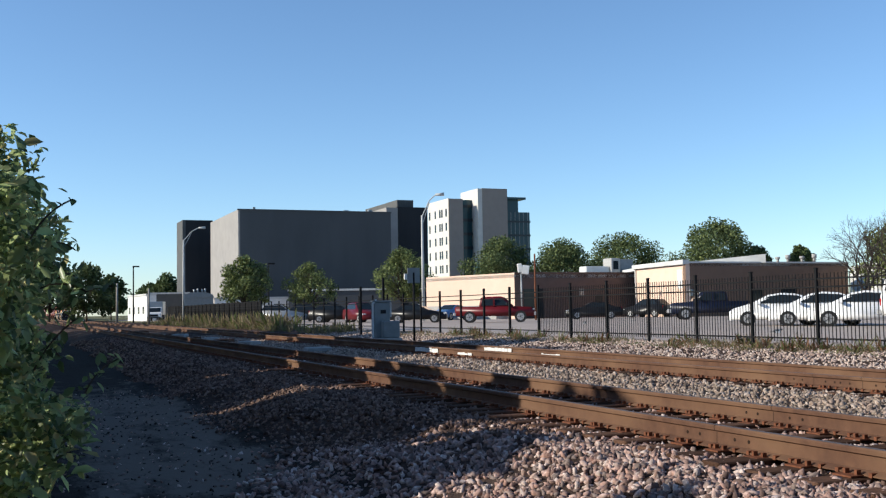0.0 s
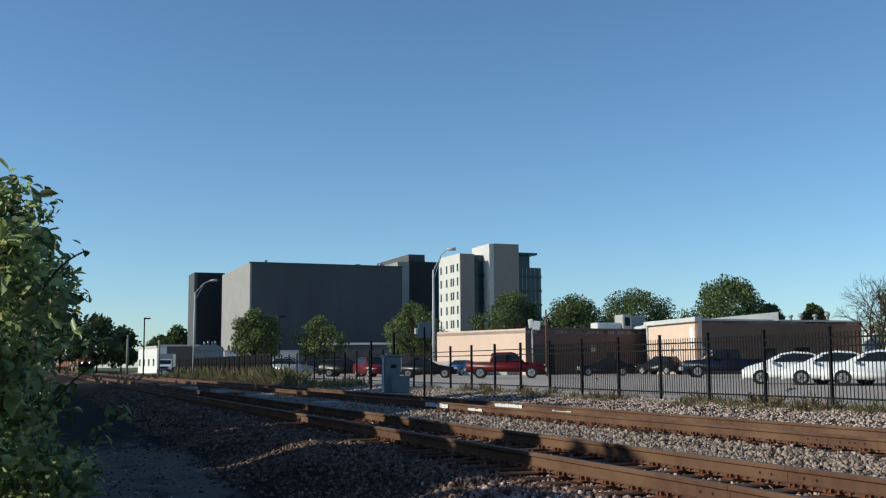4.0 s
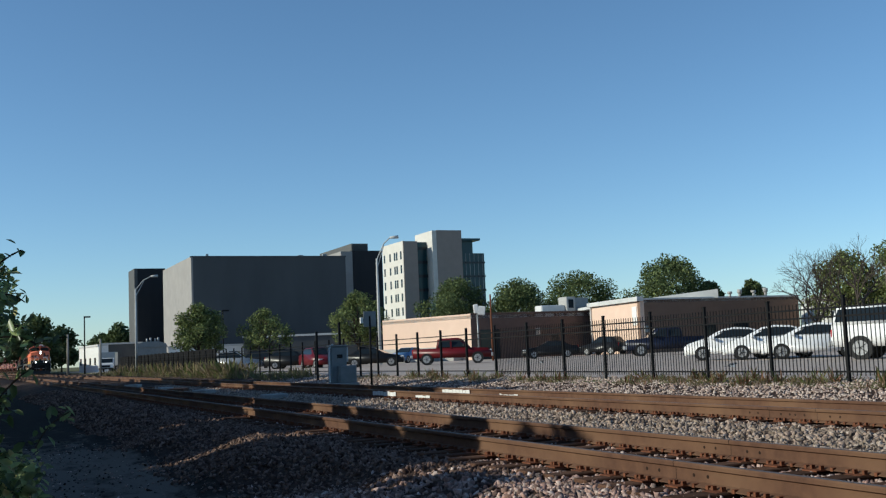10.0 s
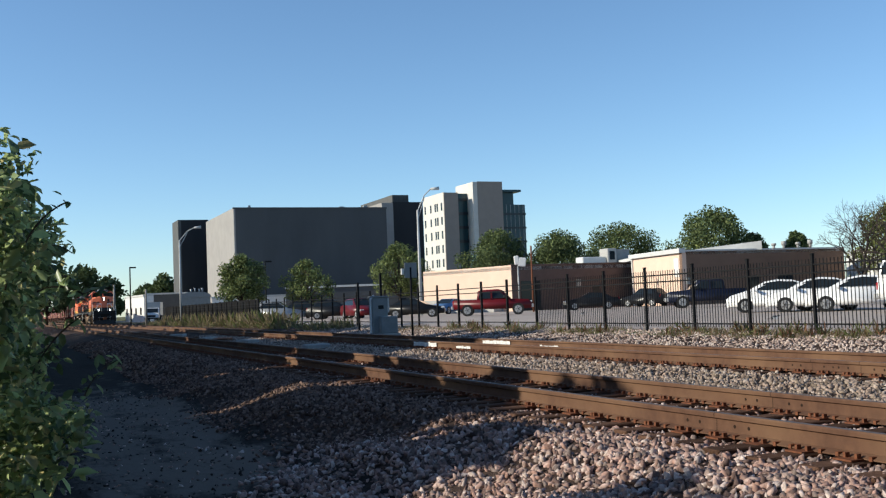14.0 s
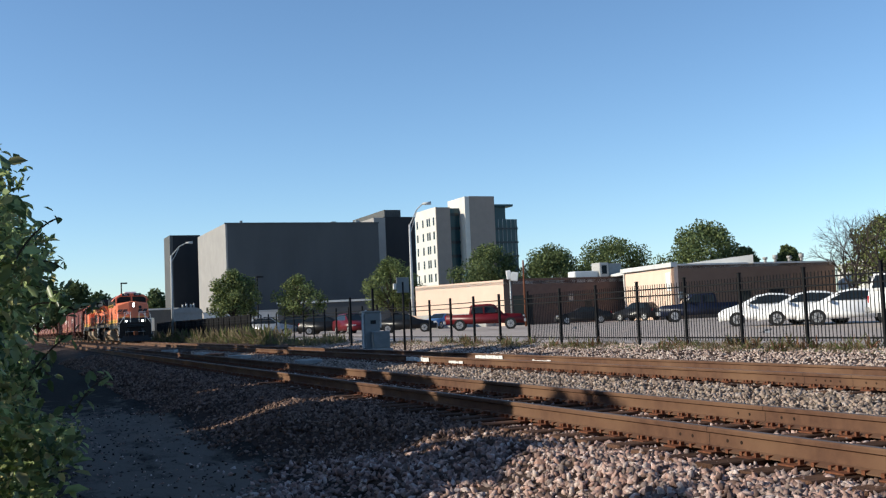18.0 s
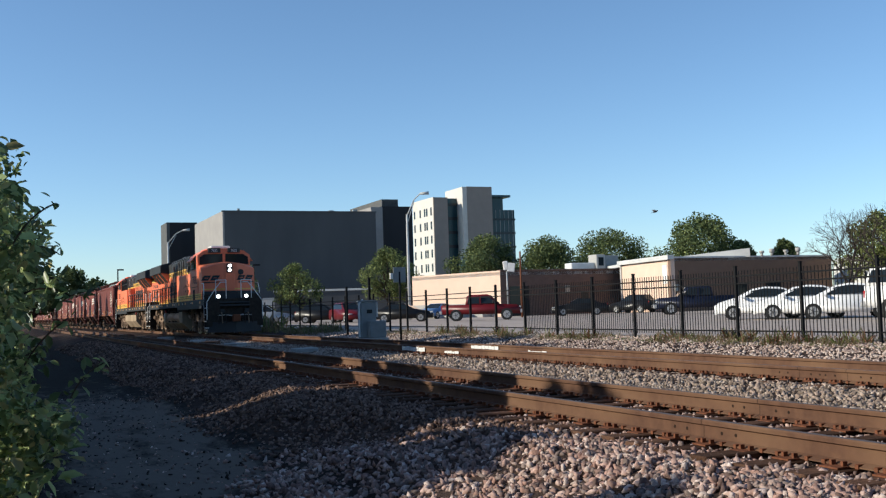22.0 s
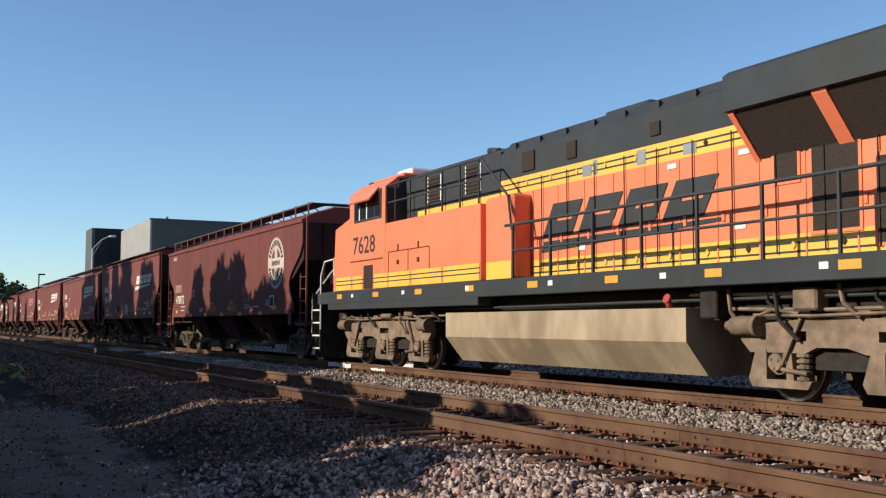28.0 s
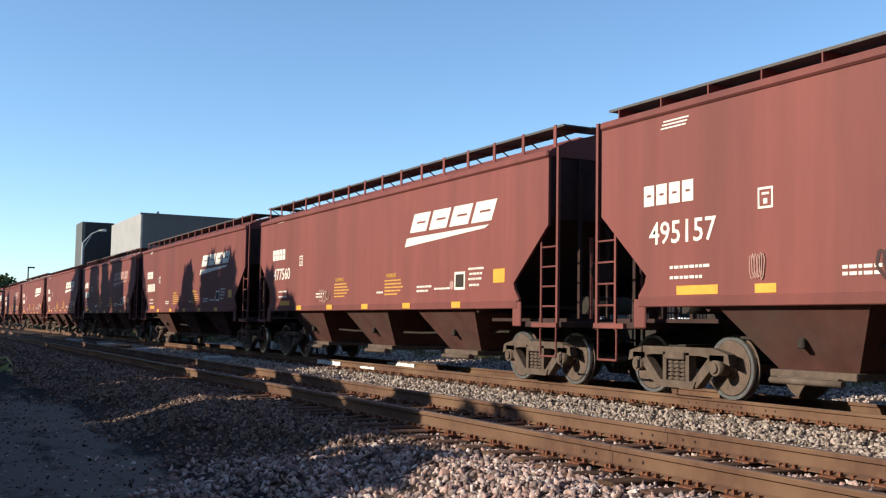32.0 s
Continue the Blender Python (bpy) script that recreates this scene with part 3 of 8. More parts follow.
def white_tower():
    e = thing("office_tower", "white concrete office tower with glass bays, six storeys showing", "building")
    y0 = 262.0
    X = lambda az, y=y0: y * math.tan(radians(az))
    xa = X(22.57)
    # lit side wall runs away from the corner
    ya = y0
    yb = xa / math.tan(radians(21.44))
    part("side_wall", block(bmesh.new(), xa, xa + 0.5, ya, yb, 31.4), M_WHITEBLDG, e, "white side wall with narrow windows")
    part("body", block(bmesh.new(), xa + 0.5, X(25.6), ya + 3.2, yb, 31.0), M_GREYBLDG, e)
    win = bmesh.new()
    for r in range(7):
        z = 3.4 + r * 3.85
        for c in (0.10, 0.30, 0.40, 0.62, 0.90):
            y = ya + c * (yb - ya)
            part("window", boxes((xa - 0.06, xa + 0.02, y - 0.5, y + 0.5, z, z + 2.2)), M_WINDOW, e)
    win.free()
    part("front_panel", block(bmesh.new(), xa + 0.02, X(23.35), ya - 0.3, ya + 3.2, 31.3), M_TOWERFRONT, e, "concrete front panel, darkened for its shade")
    part("glass_recess", block(bmesh.new(), X(23.35), X(24.03), ya + 2, ya + 3, 31.3), M_TEAL, e, "recessed teal glass bay")
    for r in range(8):
        part("spandrel", boxes((X(23.35), X(24.03), ya + 1.7, ya + 2.0, 2.2 + 3.85 * r, 3.0 + 3.85 * r)), M_WINDOW, e)
    part("lift_shaft", block(bmesh.new(), X(24.29) + 0.01, X(25.65), ya - 2, ya + 10, 34.2), M_TOWERFRONT, e, "concrete lift shaft, darkened for its shade")
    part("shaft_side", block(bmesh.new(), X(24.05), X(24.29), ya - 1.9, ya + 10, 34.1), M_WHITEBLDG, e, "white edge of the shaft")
    part("glass_block", block(bmesh.new(), X(25.65), X(27.02), ya, ya + 14, 28.0), M_TEAL, e, "teal curtain-wall block")
    part("glass_top", block(bmesh.new(), X(25.65), X(26.45), ya + 0.5, ya + 12, 31.5), M_TEAL, e)
    part("roof_canopy", boxes((X(25.65), X(26.75), ya - 1, ya + 13, 31.5, 32.1)), M_TEAL, e, "thin projecting roof canopy")
    for r in range(7):
        part("floor_band", boxes((X(25.66), X(27.05), ya - 0.15, ya, 2.0 + 3.85 * r, 2.5 + 3.85 * r)), M_WINDOW, e)
    for k in range(6):
        x = X(25.65) + (k + 0.5) * (X(27.02) - X(25.65)) / 6
        part("mullion", boxes((x - 0.06, x + 0.06, ya - 0.1, ya, 1, 28.0)), M_STEELGREY, e)
    part("low_wing", block(bmesh.new(), X(22.3), X(24.2), ya - 30, ya - 20, 13.0), M_TEAL, e, "lower blue glass wing")
    return e


def wall_run(e, name, p, q, z0, z1, m, label, depth=0.4):
    at = face_frame(p, q)
    L = (Vector(q) - Vector(p)).length
    return part(name, slab(bmesh.new(), at, 0, L, z0, z1, -depth, 0), m, e, label), at, L


def low_shop():
    e = thing("low_warehouse", "low flat-roofed warehouse, cream end wall and brown front", "building")
    a, b, c = put(110, 21.30), put(100, 26.12), put(108, 32.66)
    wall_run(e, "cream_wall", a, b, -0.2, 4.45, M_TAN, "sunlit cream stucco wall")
    w, at, L = wall_run(e, "brown_wall", b, c, -0.2, 4.40, M_BROWN, "brown front wall with its shade put into the colour")
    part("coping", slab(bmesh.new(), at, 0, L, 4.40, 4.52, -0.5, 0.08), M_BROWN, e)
    far = (Vector(c) + Vector((6, 22)))
    fa = (Vector(a) + Vector((10, 22)))
    roof = bmesh.new()
    roof.faces.new([roof.verts.new((x, y, 4.3)) for x, y in (a, b, c, tuple(far), tuple(fa))])
    r = bmesh.ops.extrude_face_region(roof, geom=list(roof.faces))
    bmesh.ops.translate(roof, verts=[v for v in r["geom"] if isinstance(v, bmesh.types.BMVert)], vec=(0, 0, -0.3))
    bmesh.ops.recalc_face_normals(roof, faces=roof.faces)
    part("roof", roof, M_ROOF, e)
    for x0, x1, z0, z1 in ((1.0, 3.2, 0, 2.9), (9.3, 10.1, 0.3, 2.2)):
        part("doorway", slab(bmesh.new(), at, x0, x1, z0, z1, 0, 0.05), M_WINDOW, e, "dark doorway")
    part("wall_vent", slab(bmesh.new(), at, 7.4, 7.9, 2.2, 2.9, 0, 0.08), M_STEELGREY, e)
    atc = face_frame(a, b)
    part("ground_ramp", slab(bmesh.new(), atc, 1, 12, -0.2, 1.4, 0, 1.2), M_CONC, e, "pale concrete loading ramp")
    # roof plant at the far corner
    x, y = put(112, 31.3)
    part("roof_duct", boxes((x - 2.9, x, y, y + 1.5, 4.3, 5.35), bev=0.1), M_ROOF, e, "white roof duct")
    unit = part("air_handler", boxes((x, x + 1.1, y - 0.3, y + 1.4, 4.4, 6.2), bev=0.06), M_CONC, e, "boxy rooftop cooling unit")
    part("fan_opening", boxes((x + 0.25, x + 0.85, y - 0.33, y - 0.3, 5.0, 5.9)), M_WINDOW, unit, "dark fan opening")
    part("air_handler_body", boxes((x + 1.1, x + 2.9, y, y + 2.4, 4.4, 6.1), bev=0.06), M_CABINET, e)
    return e


def second_shop():
    e = thing("brown_warehouse", "single-storey brown warehouse with a cream end and white roof edge", "building")
    a, b, c = put(106, 32.68), put(96, 35.29), put(108, 43.4)
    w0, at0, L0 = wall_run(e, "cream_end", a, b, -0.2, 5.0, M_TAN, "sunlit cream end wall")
    w, at, L = wall_run(e, "brown_wall", b, c, -0.2, 4.85, M_BROWNTAN, "brown front wall with its shade put into the colour")
    part("roof_edge_end", slab(bmesh.new(), at0, -0.3, L0 + 0.1, 4.75, 5.15, -0.3, 0.3), M_ROOF, e, "white roof edge")
    part("roof_edge", slab(bmesh.new(), at, 0, L, 4.85, 5.0, -0.5, 0.12), M_ROOF, e)
    part("side_door", slab(bmesh.new(), at0, L0 - 1.6, L0 - 0.7, 2.6, 4.3, 0, 0.05), M_WHITE, e)
    part("drainpipe", slab(bmesh.new(), at0, 0.0, 0.18, 0, 4.9, 0, 0.15), M_ROOF, e)
    for x0, x1 in ((7.2, 8.4), (10.6, 12.4)):
        part("doorway", slab(bmesh.new(), at, x0, x1, -0.1, 2.5, 0, 0.06), M_WINDOW, e, "dark doorway")
    part("meter_box", slab(bmesh.new(), at, 0.3, 0.9, 1.9, 2.5, 0, 0.2), M_STEELGREY, e)
    roof = bmesh.new()
    pts = [Vector((*b, 4.9)), Vector((*c, 4.9)), Vector((c[0] + 8, c[1] + 20, 4.9)), Vector((a[0] + 8, a[1] + 22, 4.9)), Vector((*a, 4.9))]
    roof.faces.new([roof.verts.new(p) for p in pts])
    r = bmesh.ops.extrude_face_region(roof, geom=list(roof.faces))
    bmesh.ops.translate(roof, verts=[v for v in r["geom"] if isinstance(v, bmesh.types.BMVert)], vec=(0, 0, -0.3))
    bmesh.ops.recalc_face_normals(roof, faces=roof.faces)
    part("roof", roof, M_ROOF, e)
    m = Matrix.Translation((*put(101, 36.0), 4.9)) @ Matrix.Rotation(radians(-38), 4, "Z")
    tilt = bmesh.new()
    prism(tilt, [(0, 0), (6.0, 0), (6.0, 0.8), (0, 0.3)], 0, 6, "y")
    tilt.transform(m)
    part("sloping_roof", tilt, M_ROOF, e, "pale sloping upper roof")
    for k, az in enumerate((40.0, 40.5, 41.2, 41.8)):
        x, y = put(99, az)
        vents = bmesh.new()
        rod(vents, (x, y, 4.8), (x, y, 5.1 + 0.15 * (k % 2)), 0.12, n=8)
        rod(vents, (x, y, 5.1), (x, y, 5.3 + 0.15 * (k % 2)), 0.22, n=8)
        part("roof_vent", vents, M_CONC, e, "pale round roof vent")
    return e


def plain_building(name, label, az0, az1, dist, z, m, depth=12, roof=None):
    e = thing(name, label, "building")
    d0, d1 = dist if isinstance(dist, tuple) else (dist, dist)
    a, b = put(d0, az0), put(d1, az1)
    w, at, L = wall_run(e, "wall", a, b, -0.3, z, m, "", depth)
    part("roof_edge", slab(bmesh.new(), at, -0.1, L + 0.1, z, z + 0.3, -depth, 0.15), roof or M_ROOF, e)
    for k in range(max(1, int(L // 4))):
        part("window", slab(bmesh.new(), at, 1 + 4 * k, 2.2 + 4 * k, 1.2, 2.4, 0, 0.05), M_WINDOW, e)
    return e


charcoal_hall()
charcoal_wing()
white_tower()
low_shop()
second_shop()
plain_building("white_shed", "white sunlit shed beyond the crossing", 5.45, 6.4, (200, 184), 4.3, M_WHITE, 1.6)
plain_building("grey_shed", "long grey low building beyond the fence", 6.5, 8.6, 205, 4.9, M_PLANT)
plain_building("white_store", "white low store seen through bare branches", 43.5, 44.9, (118, 104), 4.5, M_WHITE, 2.5)
plain_building("dark_roofed_store", "brown low store with a dark roof", 46.6, 53.5, 108, 5.5, M_BROWN, roof=M_DARKBLDG)
plain_building("pale_annex", "pale low annex behind the car park trees", 9.9, 14.6, 165, 3.2, M_WHITE)
plain_building("dark_annex", "dark low annex at the foot of the hall", 13.8, 21.2, 160, 4.2, M_DARKBLDG)


# ---- poles, cabinets, signs ----
def street_lamp(dist, az, top, arm, label, rise=0.82):
    x, y = put(dist, az)
    e = thing("street_lamp", label, "street lamp", pose(x, y, 0.05), group="car park street lamps")
    part("pole", rod(bmesh.new(), (0, 0, -0.1), (0, 0, top), 0.16, 0.09, n=10), M_GALVANISED, e, "grey tapered steel pole")
    d = Vector((math.cos(radians(az)), -math.sin(radians(az)), 0))
    b = bmesh.new()
    pipe(b, [(0, 0, top - 0.1), tuple(d * arm * 0.55 + Vector((0, 0, top + arm * rise * 0.72))), tuple(d * arm + Vector((0, 0, top + arm * rise)))], 0.05)
    pipe(b, [(0, 0, top - 0.9), tuple(d * arm * 0.55 + Vector((0, 0, top + arm * rise * 0.62)))], 0.035)
    part("arm", b, M_GALVANISED, e, "upswept bracket arm")
    h = bmesh.new()
    c = d * arm + Vector((0, 0, top + arm * rise))
    rod(h, c, c + d * 0.8 + Vector((0, 0, 0.05)), 0.10, 0.16, n=8)
    part("lamp_head", h, M_GALVANISED, e, "cobra-head luminaire")
    return e


street_lamp(95, 21.12, 9.6, 1.25, "tall grey street lamp behind the parked cars", 1.5)
street_lamp(125, 8.28, 9.6, 1.7, "tall grey street lamp in front of the dark stair tower")


M_POLE = mat("weathered_grey_wood", (0.34, 0.31, 0.27), (0.25, 0.225, 0.195), 0.9, scale=6.0, bump=0.2, stretch=(1, 1, 0.2))


def slim_pole(name, label, dist, az, h, r, m, head=False):
    x, y = put(dist, az)
    e = thing(name, label, "pole", pose(x, y, 0.0))
    part("shaft", rod(bmesh.new(), (0, 0, -0.2), (0, 0, h), r, r * 0.8, n=8), m, e)
    if head:
        part("lamp_head", boxes((-0.1, 0.9, -0.15, 0.15, h - 0.12, h + 0.1), bev=0.03), m, e, "flat lamp head")
    return e


slim_pole("lamp_pole", "thin dark lamp pole beyond the crossing", 170, 5.72, 8.6, 0.12, M_BLACK, True)
slim_pole("lamp_pole", "thin dark lamp pole in front of the hall", 150, 12.75, 8.0, 0.12, M_BLACK, True)
slim_pole("wooden_pole", "short weathered wooden pole beyond the crossing", 150, 4.9, 5.4, 0.16, M_POLE)
slim_pole("wooden_pole", "short weathered wooden pole beside the crossing", 140, 6.5, 4.4, 0.14, M_POLE)
slim_pole("utility_pole", "brown wooden utility pole by the warehouse", 88, 27.25, 5.6, 0.09, M_SPIKE)
slim_pole("utility_pole", "tall grey utility pole behind the bare trees", 86, 47.7, 6.0, 0.09, M_POLE)


def dish():
    x, y = put(94, 26.5)
    e = thing("satellite_dish", "white tilted panel antenna on a post by the warehouse", "antenna", pose(x, y, 0.05, 0, 0, -26))
    part("post", rod(bmesh.new(), (0, 0, -0.1), (0, 0, 4.6), 0.07, n=8), M_STEELGREY, e)
    p = boxes((-0.55, 0.1, -0.2, 0.2, 4.05, 4.85), bev=0.06)
    p.transform(Matrix.Rotation(radians(8), 4, "Y"))
    part("panel", p, M_WHITE, e, "white boxy panel")
    q = boxes((0.15, 0.6, -0.2, 0.2, 4.2, 5.0), bev=0.06)
    q.transform(Matrix.Rotation(radians(-6), 4, "Y"))
    part("panel", q, M_WHITE, e, "white boxy panel")
    return e


dish()


def signal_cabinet():
    e = thing("signal_cabinet", "grey trackside signal cabinet with a lower box in front", "cabinet", Matrix.Translation((13.85, 40.4, -0.34)))
    part("base", boxes((-1.5, 0.65, -0.45, 0.45, -0.02, 0.26), bev=0.02), M_CONC, e, "grey concrete base")
    part("tall_box", boxes((-0.40, 0.26, -0.1, 0.35, 0.26, 1.72), bev=0.03), M_CABINET, e, "tall grey metal box")
    part("low_box", boxes((-0.15, 0.56, -0.42, -0.1, 0.26, 0.95), bev=0.03), M_CABINET, e, "low grey metal box")
    part("lid", boxes((-0.44, 0.30, -0.14, 0.4, 1.72, 1.78), bev=0.01), M_CABINET, e)
    part("nameplate", boxes((-0.15, 0.08, -0.112, -0.1, 1.25, 1.40)), M_WINDOW, e)
    c, c2 = bmesh.new(), bmesh.new()
    pipe(c, [(-0.46, -0.05, 0.3), (-0.46, -0.05, 1.65), (-0.3, -0.05, 1.82)], 0.035)
    pipe(c2, [(0.32, 0.0, 1.1), (0.32, 0.0, 1.7)], 0.03)
    part("conduit", c, M_SAFETY_PIPE, e, "white cable conduit")
    part("conduit", c2, M_SAFETY_PIPE, e, "white cable conduit")
    return e


M_SAFETY_PIPE = mat("white_conduit", (0.7, 0.7, 0.68), (0.6, 0.6, 0.58), 0.6, scale=4.0, bump=0.05)
signal_cabinet()


def sign_post():
    x, y = 15.6, 41.5
    e = thing("sign_post", "grey square sign panel on a black post, seen from behind", "sign", pose(x, y, -0.28))
    part("post", rod(bmesh.new(), (0, 0, -0.1), (0, 0, 2.9), 0.05, n=8), M_BLACK, e)
    part("panel", boxes((-0.28, 0.28, -0.03, 0.0, 2.45, 3.1), bev=0.01), M_CABINET, e, "grey metal sign back")
    part("lamp", boxes((-0.42, -0.3, -0.05, 0.05, 2.6, 2.85), bev=0.01), M_WHITE, e)
    return e


sign_post()


def tall_post(x, y, h):
    e = thing("steel_post", "tall black steel post beside the fence", "post", pose(x, y, -0.3))
    part("shaft", boxes((-0.05, 0.05, -0.05, 0.05, -0.1, h)), M_BLACK, e)
    return e


tall_post(16.3, 47.5, 2.9)
tall_post(16.6, 52.0, 2.6)


# dark slatted screen fence in the distance
def screen_fence():
    e = thing("screen_fence", "long dark slatted privacy fence behind dry weeds", "fence", kind="structure")
    y = 85.3
    slat = mesh_of("slat", boxes((-0.04, 0.04, -1.18, 1.18, -0.1, 2.0)), M_SCREEN)
    post = mesh_of("post", boxes((-0.06, 0.06, -0.06, 0.06, -0.1, 2.04)), M_BLACK)
    for k in range(23):
        part("panel", slat, None, e, at=pose(18.4, y + 2.44 * k, 0))
        part("post", post, None, e, at=pose(18.4, y + 2.44 * k - 1.22, 0))
    return e


screen_fence()

# timbers and painted marks by the far rails
TIMBER = mesh_of("timber", boxes((-0.35, 0.35, -0.7, 0.7, -0.07, 0.07), bev=0.02), M_TIE)
for k, (x, y) in enumerate(((8.4, 46.0), (8.0, 52.0), (8.3, 62.0), (8.1, 75.0))):
    single("timber", TIMBER, None, "dark weathered tie timber lying between the tracks", "timber", pose(x, y, ground_z(x, y) + 0.07, 0, 0, 7 * k - 20), "loose timbers between the tracks")
# Pale blocks added in place of sunlit ballast between shadows.
PATCH = mesh_of("concrete_block", boxes((-0.3, 0.3, -0.4, 0.4, -0.08, 0.1), bev=0.03), M_CONC)
for k, (x, y) in enumerate(((8.4, 49.0), (8.9, 43.0), (8.6, 60.5), (9.2, 33.5))):
    single("concrete_block", PATCH, None, "pale block standing in for sunlit ballast between the tracks", "block", pose(x, y, ground_z(x, y) + 0.06, 0, 0, 30 * k), "loose blocks between the tracks")

MARKS = thing("rail_markings", "worn white paint strokes on the web of the far rail", "paint marks")
for side, y0, y1, z0, z1 in ((-1, 26.71, 28.46, -0.165, -0.035), (-1, 24.41, 25.32, -0.165, -0.09), (1, 25.21, 26.95, -0.15, -0.045), (1, 22.54, 23.49, -0.165, -0.11)):
    rg = random.Random(int(y0 * 10))
    y = y0
    while y < y1:
        w = rg.uniform(0.10, 0.28)
        bm = box(bmesh.new(), 0, 0.004, y, min(y + w * 0.92, y1), z0 + rg.uniform(-0.01, 0.02), z1 + rg.uniform(-0.015, 0.01))
        part("paint_stroke", bm, M_WHITE, MARKS, at=pose(FAR_X + side * 0.755 - 0.045, 0, 0))
        y += w

# ---- plants ----
def leaves6(name, c, size, mats, rng, aspect=0.6, weights=None, droop=0.0, out=None, fold=0.25):
    """Leaves of six points each, folded along the midrib."""
    n = len(c)
    s = (size * rng.uniform(0.55, 1.3, n))[:, None]
    d = rng.normal(size=(n, 3))
    if out is not None:
        d += out
    d[:, 2] -= droop
    d /= np.linalg.norm(d, axis=1)[:, None]
    w = np.cross(d, rng.normal(size=(n, 3)) * 0.6 + np.array([0, 0, 1.0]))
    w /= np.linalg.norm(w, axis=1)[:, None] + 1e-9
    up = np.cross(w, d)
    h = s * aspect / 2
    c = np.asarray(c)
    v = np.stack([c, c + d * s * 0.28 + w * h * 0.9 + up * h * fold, c + d * s * 0.68 + w * h * 0.8 + up * h * fold, c + d * s - up * h * 0.4,
                  c + d * s * 0.68 - w * h * 0.8 + up * h * fold, c + d * s * 0.28 - w * h * 0.9 + up * h * fold], 1)
    b = np.arange(n)[:, None] * 6
    f = np.concatenate([b + np.array([[0, 1, 2, 3]]), b + np.array([[0, 3, 4, 5]])])
    k = rng.choice(len(mats), n, p=weights)
    return mesh_arrays(name, v.reshape(-1, 3), f, mats, np.concatenate([k, k]))


def crown_points(rng, n, clumps, spread):
    """Points in the outer shells of many clumps; clumps: rows of x, y, z, r."""
    cl = np.asarray(clumps)
    k = rng.choice(len(cl), n, p=cl[:, 3] ** 2 / (cl[:, 3] ** 2).sum())
    d = rng.normal(size=(n, 3))
    d /= np.linalg.norm(d, axis=1)[:, None]
    r = cl[k, 3] * (1 - spread * rng.uniform(0, 1, n) ** 1.5)
    return cl[k, :3] + d * r[:, None] * np.array([1, 1, 0.85])


def make_tree(name, label, x, y, height, width, seed, mats, n=2600, leaf=0.42, trunk=0.3, base=0.28, z0=0.0, group="", weights=None):
    rng = np.random.default_rng(seed)
    e = thing(name, label, "tree", pose(x, y, z0), group)
    bm = bmesh.new()
    fork = height * base
    rod(bm, (0, 0, -0.2), (0, 0, fork), trunk * 0.55, trunk * 0.4, n=8)
    clumps = []
    m = 34
    for k in range(m):
        a = k * 2.4 + rng.uniform(-0.4, 0.4)
        u = (k + 0.5) / m
        zz = fork + (height - fork) * (0.15 + 0.80 * u)
        prof = math.sin(math.pi * min(1, 0.22 + 0.78 * u)) ** 0.7
        rr = width / 2 * prof * rng.uniform(0.35, 0.93)
        cr = width * rng.uniform(0.085, 0.165)
        p = (rr * math.cos(a), rr * math.sin(a), zz - cr * 0.4)
        clumps.append((*p, cr))
        mid = (p[0] * 0.45, p[1] * 0.45, fork + (zz - fork) * 0.45)
        rod(bm, (0, 0, fork * 0.85 + (zz - fork) * 0.15), mid, trunk * 0.22, trunk * 0.13, n=5)
        rod(bm, mid, p, trunk * 0.13, trunk * 0.04, n=5)
    part("trunk", bm, M_BARK, e, "brown trunk with forking limbs")
    pts = crown_points(rng, n, clumps, 0.75)
    part("crown", leaves6("crown", pts, leaf, mats, rng, 0.75, weights), None, e, "uneven leafy crown")
    return e


GREEN = [M_LEAF_TREE, M_LEAF_DARK]
TREES = [  # azimuth, distance, height, width, seed
    (11.48, 112, 6.9, 5.5, 1), (14.95, 112, 6.2, 4.9, 2), (20.0, 122, 8.1, 6.8, 3), (25.45, 150, 11.0, 10.6, 4), (28.9, 150, 10.2, 11.2, 5),
    (32.1, 160, 11.7, 13.0, 6), (37.0, 135, 11.3, 12.0, 7), (39.0, 137, 8.0, 6.0, 10), (41.1, 140, 8.2, 4.0, 8)]
for az, dist, h, w, sd in TREES:
    x, y = put(dist, az)
    make_tree("tree", "rounded green broadleaf tree by the car park" if dist < 123 else "rounded dark green tree behind the warehouses", x, y, h * 1.05, w * 1.12, sd, GREEN,
              n=(4500 if sd == 2 else 8500 if dist < 123 else 15000), leaf=0.22 if dist < 123 else 0.30, trunk=0.35, base=0.24, group="trees round the car park", weights=[0.6, 0.4] if dist < 123 else [0.2, 0.8])
for az, dist, h, w, sd in ((3.4, 235, 12.4, 14, 21), (1.6, 225, 13, 14, 22), (4.6, 250, 10.5, 9, 25), (7.4, 260, 11, 10, 23), (6.6, 270, 9, 10, 24), (9.0, 290, 9.5, 11, 26), (-0.5, 215, 12.7, 14, 27)):
    x, y = put(dist, az)
    make_tree("tree", "dark green distant tree beyond the tracks", x, y, h, w, sd, [M_LEAF_DARK], n=2600, leaf=0.8, trunk=0.4, base=0.12, group="distant trees")
for az, dist, h, w, sd in ((45.7, 102, 8.9, 7.5, 31), (48.4, 100, 9.3, 9.0, 32), (51.4, 100, 9.3, 9.0, 33)):
    x, y = put(dist, az)
    make_tree("tree", "olive green tree behind bare branches", x, y, h, w, sd, [M_LEAF_TREE, M_WEED_GREEN], n=7000, leaf=0.26, trunk=0.35, base=0.2, group="trees behind the white cars", weights=[0.6, 0.4])


